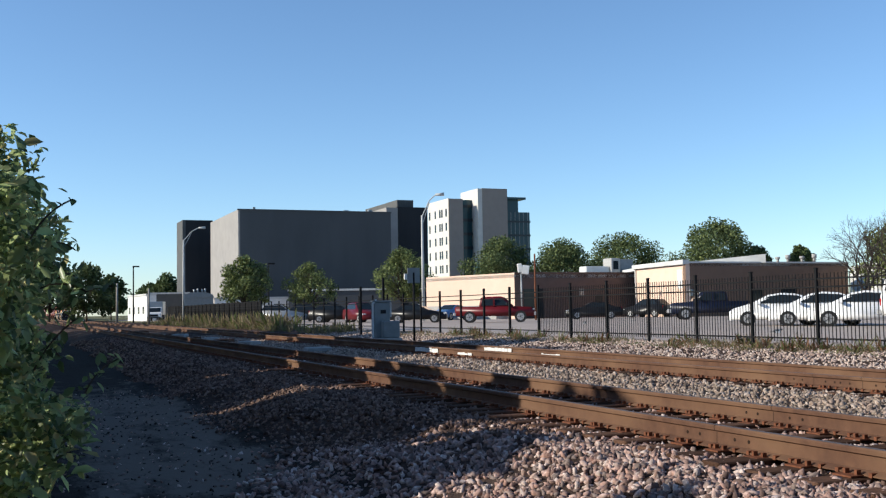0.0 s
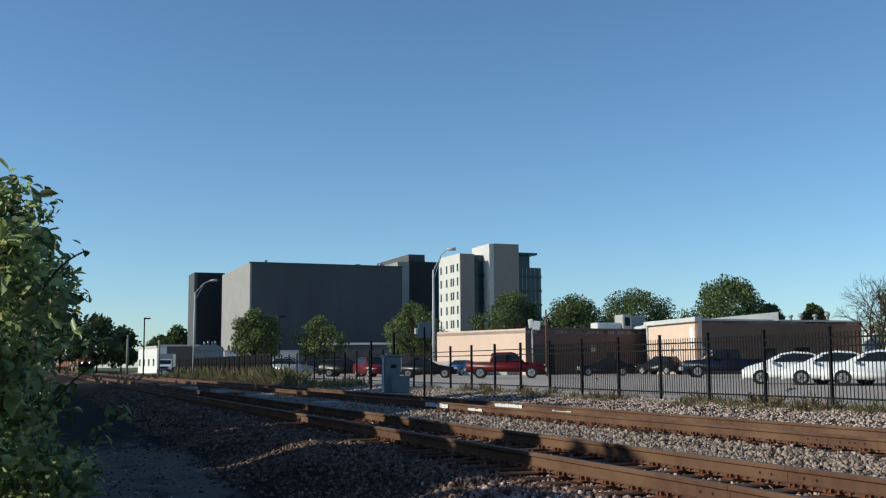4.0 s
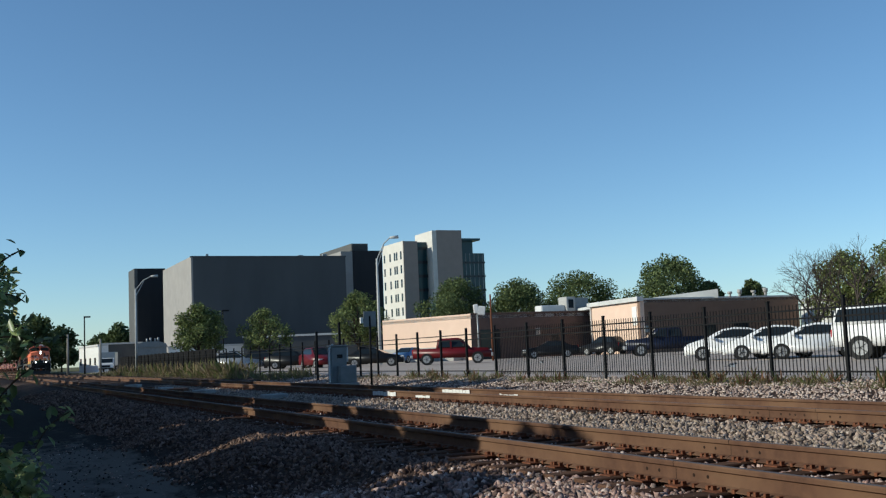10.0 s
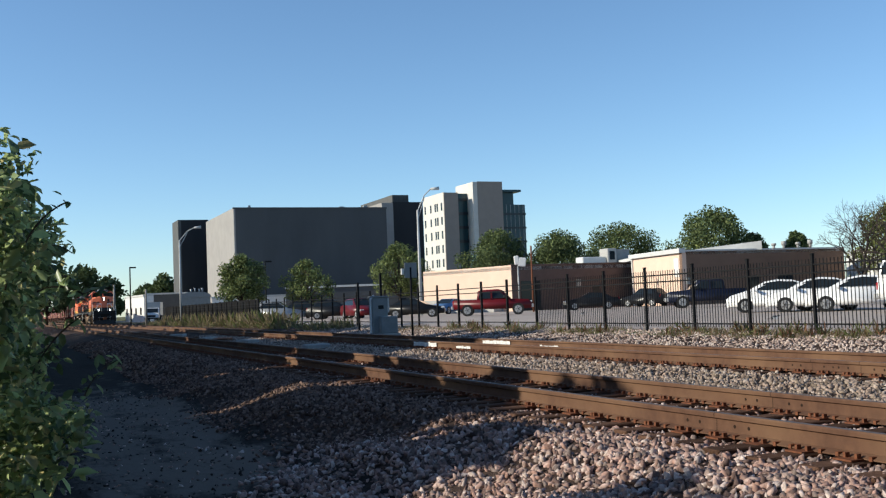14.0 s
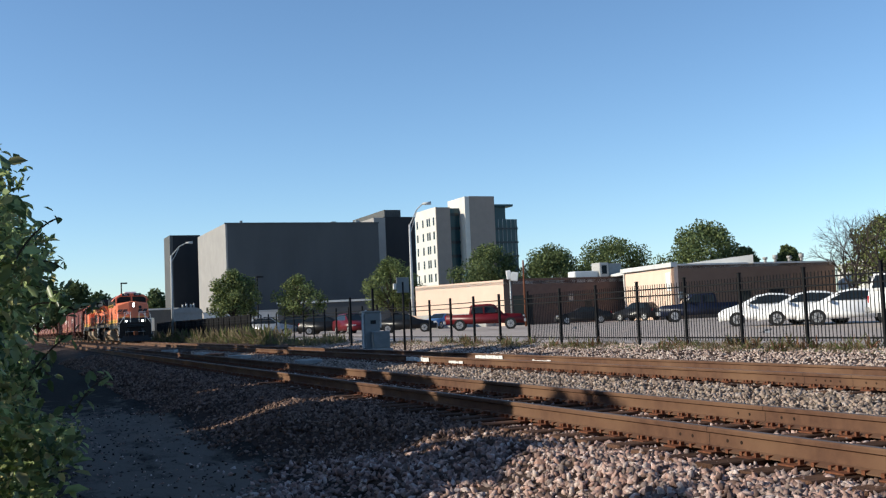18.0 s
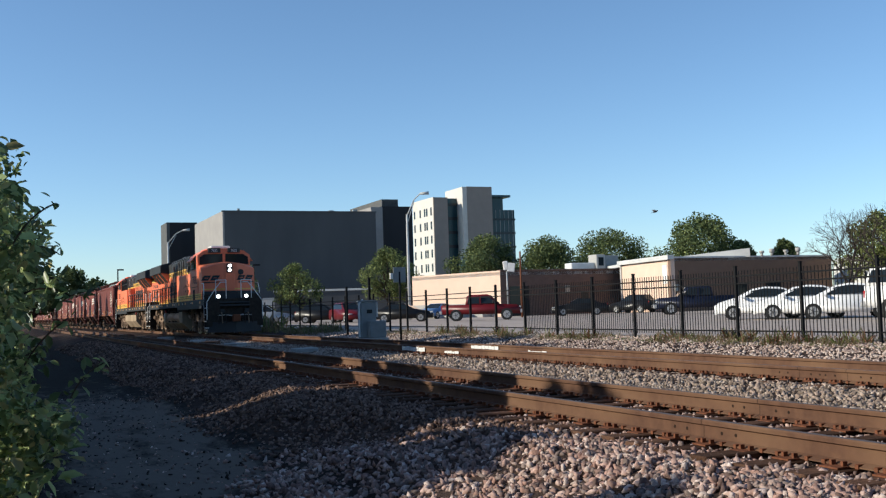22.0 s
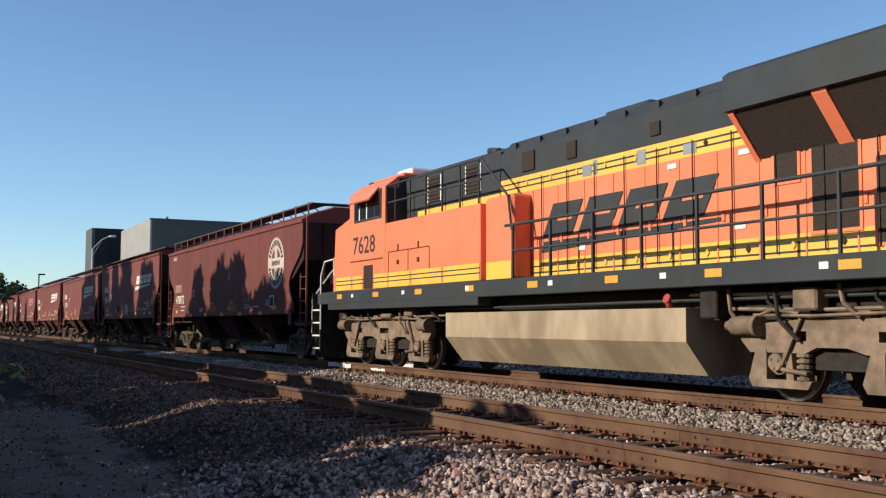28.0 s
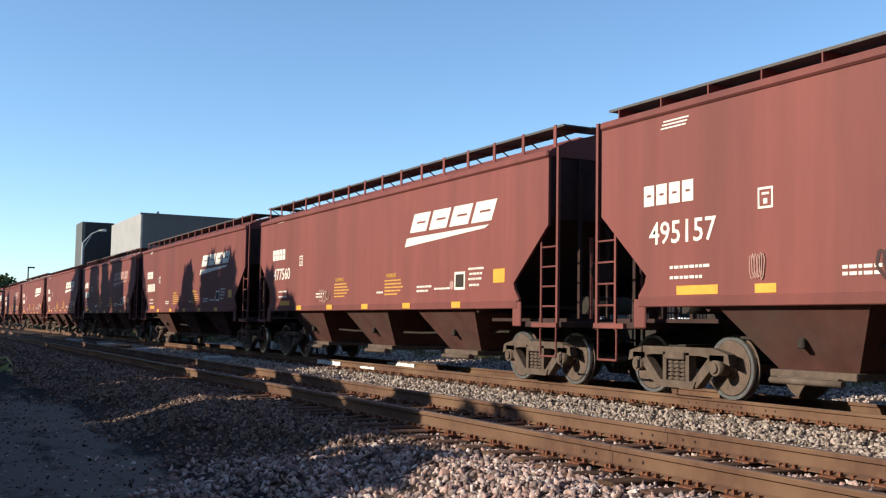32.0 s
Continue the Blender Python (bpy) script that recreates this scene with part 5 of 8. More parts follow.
def box_truck(at):
    e = thing("box_truck", "pale grey box truck parked beyond the crossing", "truck", at, "vehicles at the crossing")
    part("cargo_box", boxes((-1.1, 1.1, -0.6, 3.6, 0.95, 2.95), bev=0.04), M_CARSILVER, e, "pale grey cargo box")
    cab_ = bmesh.new()
    prism(cab_, [(-0.7, 0.5), (-0.7, 2.1), (-1.35, 2.05), (-1.75, 1.35), (-2.5, 1.15), (-2.55, 0.5)], -0.98, 0.98, "x")
    part("cab", cab_, M_CARWHITE, e, "short white cab")
    ws = bmesh.new()
    prism(ws, [(-1.40, 2.0), (-1.78, 1.40), (-1.80, 1.40), (-1.43, 2.0)], -0.88, 0.88, "x")
    part("windscreen", ws, M_WINDOW, e, "dark windscreen")
    part("grille", boxes((-0.6, 0.6, -2.58, -2.54, 0.7, 1.0)), M_TRIM, e)
    part("bumper", boxes((-1.0, 1.0, -2.72, -2.56, 0.42, 0.62), bev=0.02), M_TRIM, e)
    add_wheels(e, 0.98, -1.8, 2.4, 0.42)
    return e


box_truck(spot(165, 6.85, 84))


def tank_house():
    x, y = put(150, 9.05)
    e = thing("pump_house", "small grey block building with a shallow domed roof and rooftop pipes", "building", pose(x, y, 0.0, 0, 0, -9))
    part("wall", boxes((-2.0, 2.0, 0, 4, -0.2, 3.3)), M_CABINET, e, "grey block wall")
    dome = bmesh.new()
    prism(dome, [(-2.15, 3.3), (2.15, 3.3), (1.9, 3.75), (1.0, 4.05), (-1.0, 4.05), (-1.9, 3.75)], -0.15, 4.15, "y")
    part("roof", dome, M_CABINET, e, "grey shallow domed roof")
    part("door", boxes((-0.2, 0.5, -0.05, 0.0, 0.0, 2.4)), M_CABINET, e, "grey door")
    part("window", boxes((0.9, 1.5, -0.05, 0.0, 1.2, 2.2)), M_WINDOW, e)
    for k, px in enumerate((-0.6, -0.1, 0.5, 0.9)):
        part("roof_pipe", rod(bmesh.new(), (px, 1.0, 4.0), (px, 1.0, 4.5 + 0.12 * (k % 2)), 0.13, n=8), M_STEELGREY, e, "short roof pipe")
    return e


tank_house()

# ---- train ----
M_ORANGE = mat("orange_engine_paint", (0.86, 0.235, 0.118), (0.80, 0.20, 0.10), 0.45, scale=1.2, bump=0.03, c3=(0.62, 0.18, 0.07), scale2=0.5, amount2=0.45)
M_YELLOW = mat("yellow_stripe_paint", (0.88, 0.52, 0.085), (0.80, 0.45, 0.07), 0.4, scale=1.5, bump=0.03, c3=(0.6, 0.36, 0.08), scale2=0.7, amount2=0.5)
M_ENGBLACK = mat("sooty_black_paint", (0.046, 0.051, 0.056), (0.033, 0.037, 0.041), 0.62, scale=1.5, bump=0.04, c3=(0.045, 0.043, 0.04), scale2=0.6, amount2=0.5)
M_TRUCKDUST = mat("dust_coated_steel", (0.30, 0.215, 0.155), (0.18, 0.125, 0.088), 0.9, scale=5.0, bump=0.3, c3=(0.10, 0.08, 0.06), scale2=2.2, amount2=0.7)
M_TANK = mat("dusty_cream_tank", (0.45, 0.35, 0.24), (0.34, 0.26, 0.17), 0.8, scale=2.2, bump=0.15, c3=(0.20, 0.145, 0.095), scale2=1.3, amount2=0.75, stretch=(1, 1.0, 0.5))
M_RESERVOIR = mat("dusty_brown_reservoir", (0.45, 0.30, 0.19), (0.36, 0.225, 0.14), 0.75, scale=2.0, bump=0.1, c3=(0.48, 0.35, 0.24), scale2=1.0)
M_UNDER = mat("grimy_underframe", (0.050, 0.042, 0.036), (0.028, 0.024, 0.021), 0.9, scale=6.0, bump=0.3)
M_WHEEL = mat("brown_wheel_steel", (0.15, 0.105, 0.08), (0.09, 0.065, 0.05), 0.7, metal=0.3, scale=6.0, bump=0.15)
M_TREAD = mat("bright_wheel_tread", (0.5, 0.5, 0.5), (0.4, 0.4, 0.4), 0.3, metal=0.9, scale=8.0, bump=0.02)
M_GRILLE = mat("dark_radiator_screen", (0.05, 0.036, 0.028), (0.03, 0.022, 0.018), 0.8, scale=30.0, bump=0.5)
M_SAFETY = mat("white_safety_paint", (0.78, 0.78, 0.76), (0.62, 0.61, 0.58), 0.5, scale=6.0, bump=0.05)
M_LAMP = mat("lit_headlight", (1.0, 0.95, 0.85), (1.0, 0.95, 0.85), 0.3, bump=0.0, emit=9.0)
M_FILLER = mat("dull_red_cap", (0.45, 0.06, 0.05), (0.32, 0.05, 0.04), 0.6, scale=8.0, bump=0.05)
M_REFLECT = mat("amber_reflector", (0.74, 0.36, 0.05), (0.62, 0.29, 0.04), 0.4, scale=6.0, bump=0.0)
M_CABGLASS = glass("cab_glass", (0.02, 0.024, 0.028), 0.06)


def on_side(s, y, z, lat):
    """A frame whose x runs along the side as it is read, y up, z outwards; s is -1 or 1 for the two sides."""
    return Matrix(((0, 0, s, s * lat), (s, 0, 0, y), (0, 1, 0, z), (0, 0, 0, 1)))


def letters(text, height, at, m, name="lettering", parent=None, label="", widen=1.0, width=0.0):
    cu = bpy.data.curves.new("letters", "FONT")
    cu.body, cu.size, cu.align_x, cu.extrude = text, height * 1.38, "CENTER", 0.002
    cu.resolution_u = 2
    cu.offset = 0.012 * height
    tmp = bpy.data.objects.new("letters", cu)
    me = bpy.data.meshes.new_from_object(tmp)
    bpy.data.objects.remove(tmp)
    bpy.data.curves.remove(cu)
    if width:
        xs = [v.co.x for v in me.vertices]
        widen = width / (max(xs) - min(xs)) / 0.82
    me.transform(Matrix.Diagonal((0.82 * widen, 1, 1, 1)))
    me.transform(at)
    me.materials.append(m)
    return part(name, me, None, parent, label)


def flat(bm, at, pts, thick=0.004):
    """A thin raised plate with the outline pts in the frame at."""
    a = [bm.verts.new(at @ Vector((x, y, 0.001))) for x, y in pts]
    b = [bm.verts.new(at @ Vector((x, y, thick))) for x, y in pts]
    bm.faces.new(b)
    for i in range(len(pts)):
        j = (i + 1) % len(pts)
        bm.faces.new((a[i], a[j], b[j], b[i]))
    return bm


def rect(bm, at, x0, x1, y0, y1, thick=0.004):
    return flat(bm, at, [(x0, y0), (x1, y0), (x1, y1), (x0, y1)], thick)


def wheelset(r, name, parent, at, m=None):
    bm = bmesh.new()
    rod(bm, (-1.0, 0, 0), (1.0, 0, 0), 0.085, n=8)
    for s in (-1, 1):
        rod(bm, (s * 0.69, 0, 0), (s * 0.72, 0, 0), r + 0.028, n=28)
        rod(bm, (s * 0.72, 0, 0), (s * 0.805, 0, 0), r, n=28, mi=1)
        rod(bm, (s * 0.805, 0, 0), (s * 0.812, 0, 0), r - 0.05, r - 0.07, n=28)
        rod(bm, (s * 0.80, 0, 0), (s * 0.86, 0, 0), 0.17, 0.13, n=12)
        for k in range(3):
            a = k * 2.094
            rod(bm, (s * 0.812, math.cos(a) * r * 0.6, math.sin(a) * r * 0.6), (s * 0.818, math.cos(a) * r * 0.6, math.sin(a) * r * 0.6), 0.045, n=6)
    return part(name, bm, [M_WHEEL, M_TREAD], parent, at=at)


WHEELSETS = []      # (object, radius)


def engine_truck(parent, y):
    t = thing("truck", "", "", pose(0, y, 0))
    t.parent = parent
    for s in (-1, 1):
        x0, x1 = sorted((s * 1.0, s * 1.13))
        bm = bmesh.new()
        # one-piece beam with lightening holes, and three flared pedestals
        prism(bm, [(-2.62, 0.82), (-2.45, 0.66), (-1.45, 0.66), (-1.25, 0.74), (-0.75, 0.74), (-0.45, 0.66), (0.45, 0.66), (0.75, 0.74), (1.25, 0.74), (1.45, 0.66), (2.45, 0.66), (2.62, 0.82)], x0, x1, "x")
        for ya, yb in ((-2.62, -1.62), (-1.42, -0.27), (0.27, 1.42), (1.62, 2.62)):
            prism(bm, [(ya, 0.82), (yb, 0.82), (yb, 0.95), (ya, 0.95)], x0, x1, "x")
        prism(bm, [(-2.62, 0.95), (2.62, 0.95), (2.40, 1.04), (1.35, 1.12), (-1.35, 1.12), (-2.40, 1.04)], x0, x1, "x")
        for a in (-1.95, 0.0, 1.95):
            for out in ([(-0.38, 0.70), (-0.52, 0.30), (-0.18, 0.30), (-0.18, 0.70)], [(0.18, 0.30), (0.31, 0.30), (0.27, 0.70), (0.18, 0.70)],
                        [(-0.52, 0.30), (-0.45, 0.19), (0.55, 0.19), (0.62, 0.30)]):
                prism(bm, [(a + s * u, z) for u, z in out], x0 - 0.012, x1 + 0.012, "x")
        part("side_frame", bm, M_TRUCKDUST, t, "dust-coated cast steel side frame")
        for a in (-1.95, 0.0, 1.95):
            jb = bmesh.new()
            rod(jb, (s * 0.95, a, 0.53), (s * 1.10, a, 0.53), 0.165, n=14)
            rod(jb, (s * 1.10, a, 0.53), (s * 1.18, a, 0.53), 0.13, 0.115, n=14)
            for k in range(3):
                w = 2.094 * k + 0.4
                rod(jb, (s * 1.17, a + 0.075 * math.cos(w), 0.53 + 0.075 * math.sin(w)), (s * 1.195, a + 0.075 * math.cos(w), 0.53 + 0.075 * math.sin(w)), 0.022, n=6)
            part("journal_box", jb, M_TRUCKDUST, t, "round bolted journal cap")
            part("coil_spring", spring(bmesh.new(), s * 1.07, a + s * 0.44, 0.30, 0.68, 0.105), M_TRUCKDUST, t, "stacked coil spring")
        for a, d in ((-2.42, -1), (2.42, 1)):
            br = bmesh.new()
            rod(br, (s * 1.19, a - 0.26, 1.02), (s * 1.19, a + 0.16, 1.02), 0.135, n=14)
            rod(br, (s * 1.19, a + 0.16, 1.02), (s * 1.19, a + 0.24, 1.02), 0.15, n=14)
            rod(br, (s * 1.19, a - 0.40, 1.02), (s * 1.19, a - 0.26, 1.02), 0.07, n=8)
            pipe(br, [(s * 1.2, a - d * 0.1, 1.12), (s * 1.22, a - d * 0.5, 1.24), (s * 1.2, a - d * 0.95, 1.18)], 0.024)
            part("brake_cylinder", br, M_TRUCKDUST, t, "brake cylinder with its hose")
            lv = bmesh.new()
            rod(lv, (s * 1.17, a - d * 0.95, 1.12), (s * 1.17, a - d * 0.60, 0.50), 0.032, n=6)
            rod(lv, (s * 1.17, a - d * 0.60, 0.44), (s * 1.17, a - d * 1.05, 0.40), 0.03, n=6)
            part("brake_lever", lv, M_TRUCKDUST, t, "dusty brake lever")
        part("traction_link", boxes((min(s * 1.02, s * 1.16), max(s * 1.02, s * 1.16), -0.62, -0.36, 1.12, 1.26), (min(s * 1.02, s * 1.16), max(s * 1.02, s * 1.16), 0.50, 0.72, 1.12, 1.22), bev=0.015), M_TRUCKDUST, t, "cast lug on the side frame")
        sn = rod(bmesh.new(), (s * 1.22, 0.1, 1.24), (s * 1.22, 0.72, 1.24), 0.06, n=10)
        part("snubber", sn, M_TRUCKDUST, t, "dusty damper lying along the frame")
        br = bmesh.new()
        pipe(br, [(s * 1.19, -2.3, 1.17), (s * 1.21, -1.2, 1.15), (s * 1.21, 0.2, 1.19), (s * 1.19, 2.2, 1.16)], 0.022)
        part("brake_pipe", br, M_TRUCKDUST, t, "pale brake pipe along the side frame")
        for k in range(6):
            a = (-2.1, -1.5, -0.3, -0.1, 0.1, 1.5)[k]
            part("cable", pipe(bmesh.new(), [(s * 1.1, a, 1.55), (s * 1.22, a + 0.08, 1.36), (s * 1.2, a + 0.22, 1.24), (s * 1.12, a + 0.32, 1.15)], 0.02), M_UNDER, t, "sagging traction cable")
    part("transom", boxes((-1.0, 1.0, -2.4, 2.4, 0.45, 0.95)), M_UNDER, t)
    for a in (-1.95, 0.0, 1.95):
        WHEELSETS.append((wheelset(0.53, "wheelset", t, pose(0, a, 0.53)), 0.53))
    return t


def locomotive(number, label):
    e = thing("locomotive", label, "locomotive", group="locomotives at the head of the train")
    H, D0, D1 = 0.93, 1.66, 1.90          # hood half width, deck underside and top
    part("underframe", boxes((-1.0, 1.0, -11.0, 11.0, 1.1, 1.56)), M_UNDER, e, "dark grimy underframe")
    for s in (-1, 1):
        part("deck_sill", boxes((s * 1.40 - 0.12, s * 1.40 + 0.12, -11.1, 11.1, D0 - 0.08, D1), bev=0.01), M_ENGBLACK, e, "black side sill")
    part("walkway", boxes((-1.3, 1.3, -11.2, 11.2, D1 - 0.06, D1 + 0.01)), M_ENGBLACK, e)
    # long hood in bands
    y0, y1 = -2.0, 10.2

    def band(z0, z1, name, m, lab, w=H):
        bm = bmesh.new()
        prism(bm, [(-w, y0), (w, y0), (w, y1), (w - 0.42, y1 + 0.62), (-w + 0.42, y1 + 0.62), (-w, y1)], z0, z1, "z")
        return part(name, bm, m, e, lab)
    band(D1, 2.26, "lower_stripe", M_YELLOW, "yellow lower band of the hood")
    band(2.26, 3.62, "hood_side", M_ORANGE, "orange hood side")
    band(3.62, 3.94, "upper_stripe", M_YELLOW, "yellow upper band of the hood")
    part("forward_hood", boxes((-H, H, -6.6, y0 + 0.01, 3.46, 4.56), bev=0.02), M_ENGBLACK, e, "black forward hood casing")
    part("forward_stripe", boxes((-H - 0.006, H + 0.006, -5.9, y0, 3.52, 3.70)), M_YELLOW, e, "narrow yellow stripe")
    top = bmesh.new()
    prism(top, [(-H, 3.94), (H, 3.94), (H, 4.46), (0.66, 4.74), (-0.66, 4.74), (-H, 4.46)], y0, 5.2, "y")
    part("hood_top", top, M_ENGBLACK, e, "black sooty hood roof")
    part("forward_roof", boxes((-0.66, 0.66, -6.6, y0, 4.5, 4.70), bev=0.05), M_ENGBLACK, e)
    for z in (2.02, 2.14, 3.73, 3.83):
        w, o = H + 0.005, 0.005
        ln = prism(bmesh.new(), [(-w, y0), (w, y0), (w, y1), (w - 0.42, y1 + 0.62 + o), (-w + 0.42, y1 + 0.62 + o), (-w, y1)], z - 0.014, z + 0.014, "z")
        part("pinstripe", ln, M_ENGBLACK, e, "thin black pinstripe round the hood")
    for s in (-1, 1):
        at = on_side(s, 0, 0, H)
        for k in range(14):
            seams = bmesh.new()
            y = (y0 + 0.4 + k * 0.86) * s
            rect(seams, at, y - 0.012, y + 0.012, 1.95, 3.60, 0.012)
            rect(seams, at, y + 0.10, y + 0.16, 2.55, 2.70, 0.02)
            part("door_edge", seams, M_ORANGE, e, "raised edge and latch of a hood door")
    for s in (-1, 1):
        at = on_side(s, 0, 0, H)
        rg = random.Random(17 if s < 0 else 18)
        for k in range(11):
            y = (y0 + 0.75 + k * 0.86) * s
            part("door_rod", rod(bmesh.new(), (s * (H + 0.035), y * s, 2.0), (s * (H + 0.035), y * s, 3.86), 0.011, n=5), M_GRILLE, e, "thin upright grab rod on the hood")
            for z in (2.11, 3.78):
                latch = flat(bmesh.new(), at, [(y + 0.28 + dx, z + dz) for dx, dz in ((0.045, 0), (0, 0.06), (-0.045, 0), (0, -0.06))], 0.02)
                part("door_latch", latch, M_YELLOW if rg.random() < 0.7 else M_GRILLE, e, "diamond-shaped door latch")
        for k in range(4):
            y = rg.uniform(0.0, 4.2) * s
            w = rg.uniform(0.12, 0.34)
            part("peeled_patch", rect(bmesh.new(), at, y, y + w, 3.66, 3.66 + rg.uniform(0.14, 0.26), 0.006), M_STEELGREY, e, "bare patch where the yellow paint has peeled")
    # radiator wing
    wing = bmesh.new()
    prism(wing, [(-1.50, 4.00), (-1.50, 4.50), (-1.38, 4.58), (-0.55, 4.76), (0.55, 4.76), (1.38, 4.58), (1.50, 4.50), (1.50, 4.00), (1.0, 3.93), (-1.0, 3.93)], 5.2, 10.65, "y")
    part("radiator_wing", wing, M_ENGBLACK, e, "broad black overhanging radiator roof")
    rear = bmesh.new()
    prism(rear, [(-0.93, 3.95), (-0.95, 4.49), (-0.5, 4.77), (0.5, 4.77), (0.95, 4.49), (0.93, 3.95)], 4.0, 5.19, "y")
    part("roof_step", rear, M_ENGBLACK, e)
    for s in (-1, 1):
        for ya, yb in ((5.35, 6.75), (7.0, 8.3), (8.5, 9.9)):
            g = bmesh.new()
            a = [(s * 0.94, ya, 3.36), (s * 0.94, yb, 3.36), (s * 1.42, yb, 3.98), (s * 1.42, ya, 3.98)]
            vs = [g.verts.new(p) for p in a] + [g.verts.new((p[0] - s * 0.05, p[1], p[2] + 0.03)) for p in a]
            for ids in ((0, 1, 2, 3), (7, 6, 5, 4), (0, 4, 5, 1), (1, 5, 6, 2), (2, 6, 7, 3), (3, 7, 4, 0)):
                g.faces.new([vs[i] for i in ids])
            bmesh.ops.recalc_face_normals(g, faces=g.faces)
            part("radiator_screen", g, M_GRILLE, e, "dark slanted radiator screen")
        for y, hw in ((5.28, 0.05), (6.87, 0.12), (8.4, 0.04), (10.0, 0.04)):
            st = bmesh.new()
            prism(st, [(s * 0.93, 3.32), (s * 0.93, 3.93), (s * 1.45, 4.002), (s * 1.43, 3.955)], y - hw, y + hw, "y")
            part("wing_strut", st, M_ORANGE, e, "orange strut under the radiator roof")
        # vents and doors
        at = on_side(s, 0, 0, H)
        for yc, w, z0, z1, nm in ((5.80, 0.42, 3.00, 3.50, "side_window"), (6.65, 0.76, 2.27, 3.50, "side_door"), (7.45, 0.28, 2.05, 3.12, "vent"), (8.20, 0.28, 2.05, 3.12, "vent"),
                                  (8.65, 0.18, 2.08, 3.08, "vent"), (9.02, 0.14, 2.10, 3.00, "vent"), (9.40, 0.17, 2.05, 3.05, "vent")):
            yy = yc * s
            fr = rect(bmesh.new(), at, yy - w / 2 - 0.05, yy + w / 2 + 0.05, z0 - 0.05, z1 + 0.05, 0.018)
            part(nm + "_frame", fr, M_ORANGE, e)
            part(nm, rect(bmesh.new(), at, yy - w / 2, yy + w / 2, z0, z1, 0.024), M_GRILLE, e, "dark louvred panel")
        for yc, w in ((-5.0, 0.60), (-3.15, 0.60)):
            fr = part("louvre_frame", rect(bmesh.new(), at, yc * s - w / 2 - 0.05, yc * s + w / 2 + 0.05, 3.84, 4.44, 0.02), M_SAFETY, e, "white-edged louvre frame")
            part("louvre_backing", rect(bmesh.new(), at, yc * s - w / 2, yc * s + w / 2, 3.84, 4.44, 0.026), M_GRILLE, fr)
            for k in range(6):
                z = 3.90 + 0.09 * k
                part("slat", rect(bmesh.new(), at, yc * s - w / 2, yc * s + w / 2, z, z + 0.035, 0.045), M_GRILLE, fr)
        for yc, w, z0, z1 in ((-0.9, 0.45, 4.02, 4.40), (0.6, 0.3, 4.05, 4.36), (3.0, 0.25, 4.08, 4.3)):
            part("roof_louvre", rect(bmesh.new(), at, yc * s - w / 2, yc * s + w / 2, z0, z1, 0.03), M_GRILLE, e, "dark panel high on the hood")
        # rails along the shelf beside the forward hood
        for z in (3.96, 4.38):
            part("shelf_rail", pipe(bmesh.new(), [(s * 1.38, -6.6, z), (s * 1.38, -2.0, z)], 0.024), M_ENGBLACK, e, "black shelf rail")
        for k in range(6):
            part("shelf_stanchion", rod(bmesh.new(), (s * 1.38, -6.2 + 0.82 * k, 3.46), (s * 1.38, -6.2 + 0.82 * k, 4.38), 0.022, n=6), M_ENGBLACK, e)
        part("slanted_rail", pipe(bmesh.new(), [(s * 1.38, -2.0, 4.38), (s * 1.4, -0.9, 3.5), (s * 1.42, -0.75, 2.9)], 0.024), M_ENGBLACK, e, "slanting black handrail")
        # cabinet standing on the walkway
        cb = boxes((min(s * 0.9, s * 1.36), max(s * 0.9, s * 1.36), -1.88, -0.80, D1, 3.55), bev=0.05)
        cab_ = part("side_cabinet", cb, M_ORANGE, e, "orange equipment cabinet on the walkway")
        part("cabinet_stripe", boxes((min(s * 1.3, s * 1.366), max(s * 1.3, s * 1.366), -1.82, -0.86, D1 + 0.02, 2.26)), M_YELLOW, cab_)
        # emblem on the hood
        ea = on_side(s, 2.15, 2.98, H + 0.012)
        for k in range(4):
            part("emblem_block", window_block(bmesh.new(), ea, -2.35 + 1.175 * k, -0.30, 0.97, 0.60, 0.6), M_ENGBLACK, e, "slanted black block of the emblem")
        part("emblem_stroke", flat(bmesh.new(), ea, [(-2.57, -0.59), (-2.49, -0.39), (2.39, -0.36), (2.33, -0.42)]), M_ENGBLACK, e, "tapering black stroke under the emblem")
        # reflectors along the sill
        at2 = on_side(s, 0, 0, 1.522)
        for k in range(9):
            part("reflector", rect(bmesh.new(), at2, -9.6 + k * 2.4, -9.25 + k * 2.4, 1.70, 1.82, 0.006), M_REFLECT, e, "amber reflector patch")
        for k in range(6):
            part("notice", rect(bmesh.new(), at2, -8.6 + k * 3.1, -8.45 + k * 3.1, 1.72, 1.81, 0.010), M_SAFETY, e, "small white notice plate")
        for k, (y, z) in enumerate(((5.0, 3.52), (3.4, 3.52), (7.6, 3.4), (0.9, 2.4), (4.9, 2.45))):
            part("notice", rect(bmesh.new(), at, y * s - 0.11, y * s + 0.11, z - 0.04, z + 0.04, 0.014), M_SAFETY, e, "small white notice plate")
        # handrails
        ys = [-0.62 + 1.30 * k for k in range(9)]
        for y in ys:
            part("stanchion", rod(bmesh.new(), (s * 1.46, y, D1), (s * 1.46, y, D1 + 1.02), 0.032, n=6), M_ENGBLACK, e)
        hr = bmesh.new()
        pipe(hr, [(s * 1.46, -0.9, D1 + 1.02), (s * 1.46, 9.78, D1 + 1.02)], 0.032)
        pipe(hr, [(s * 1.46, -0.62, D1 + 0.52), (s * 1.46, 9.78, D1 + 0.52)], 0.024)
        part("handrail", hr, M_ENGBLACK, e, "black pipe handrail")
        # fuel tank with cut-away lower edge
        tk = bmesh.new()
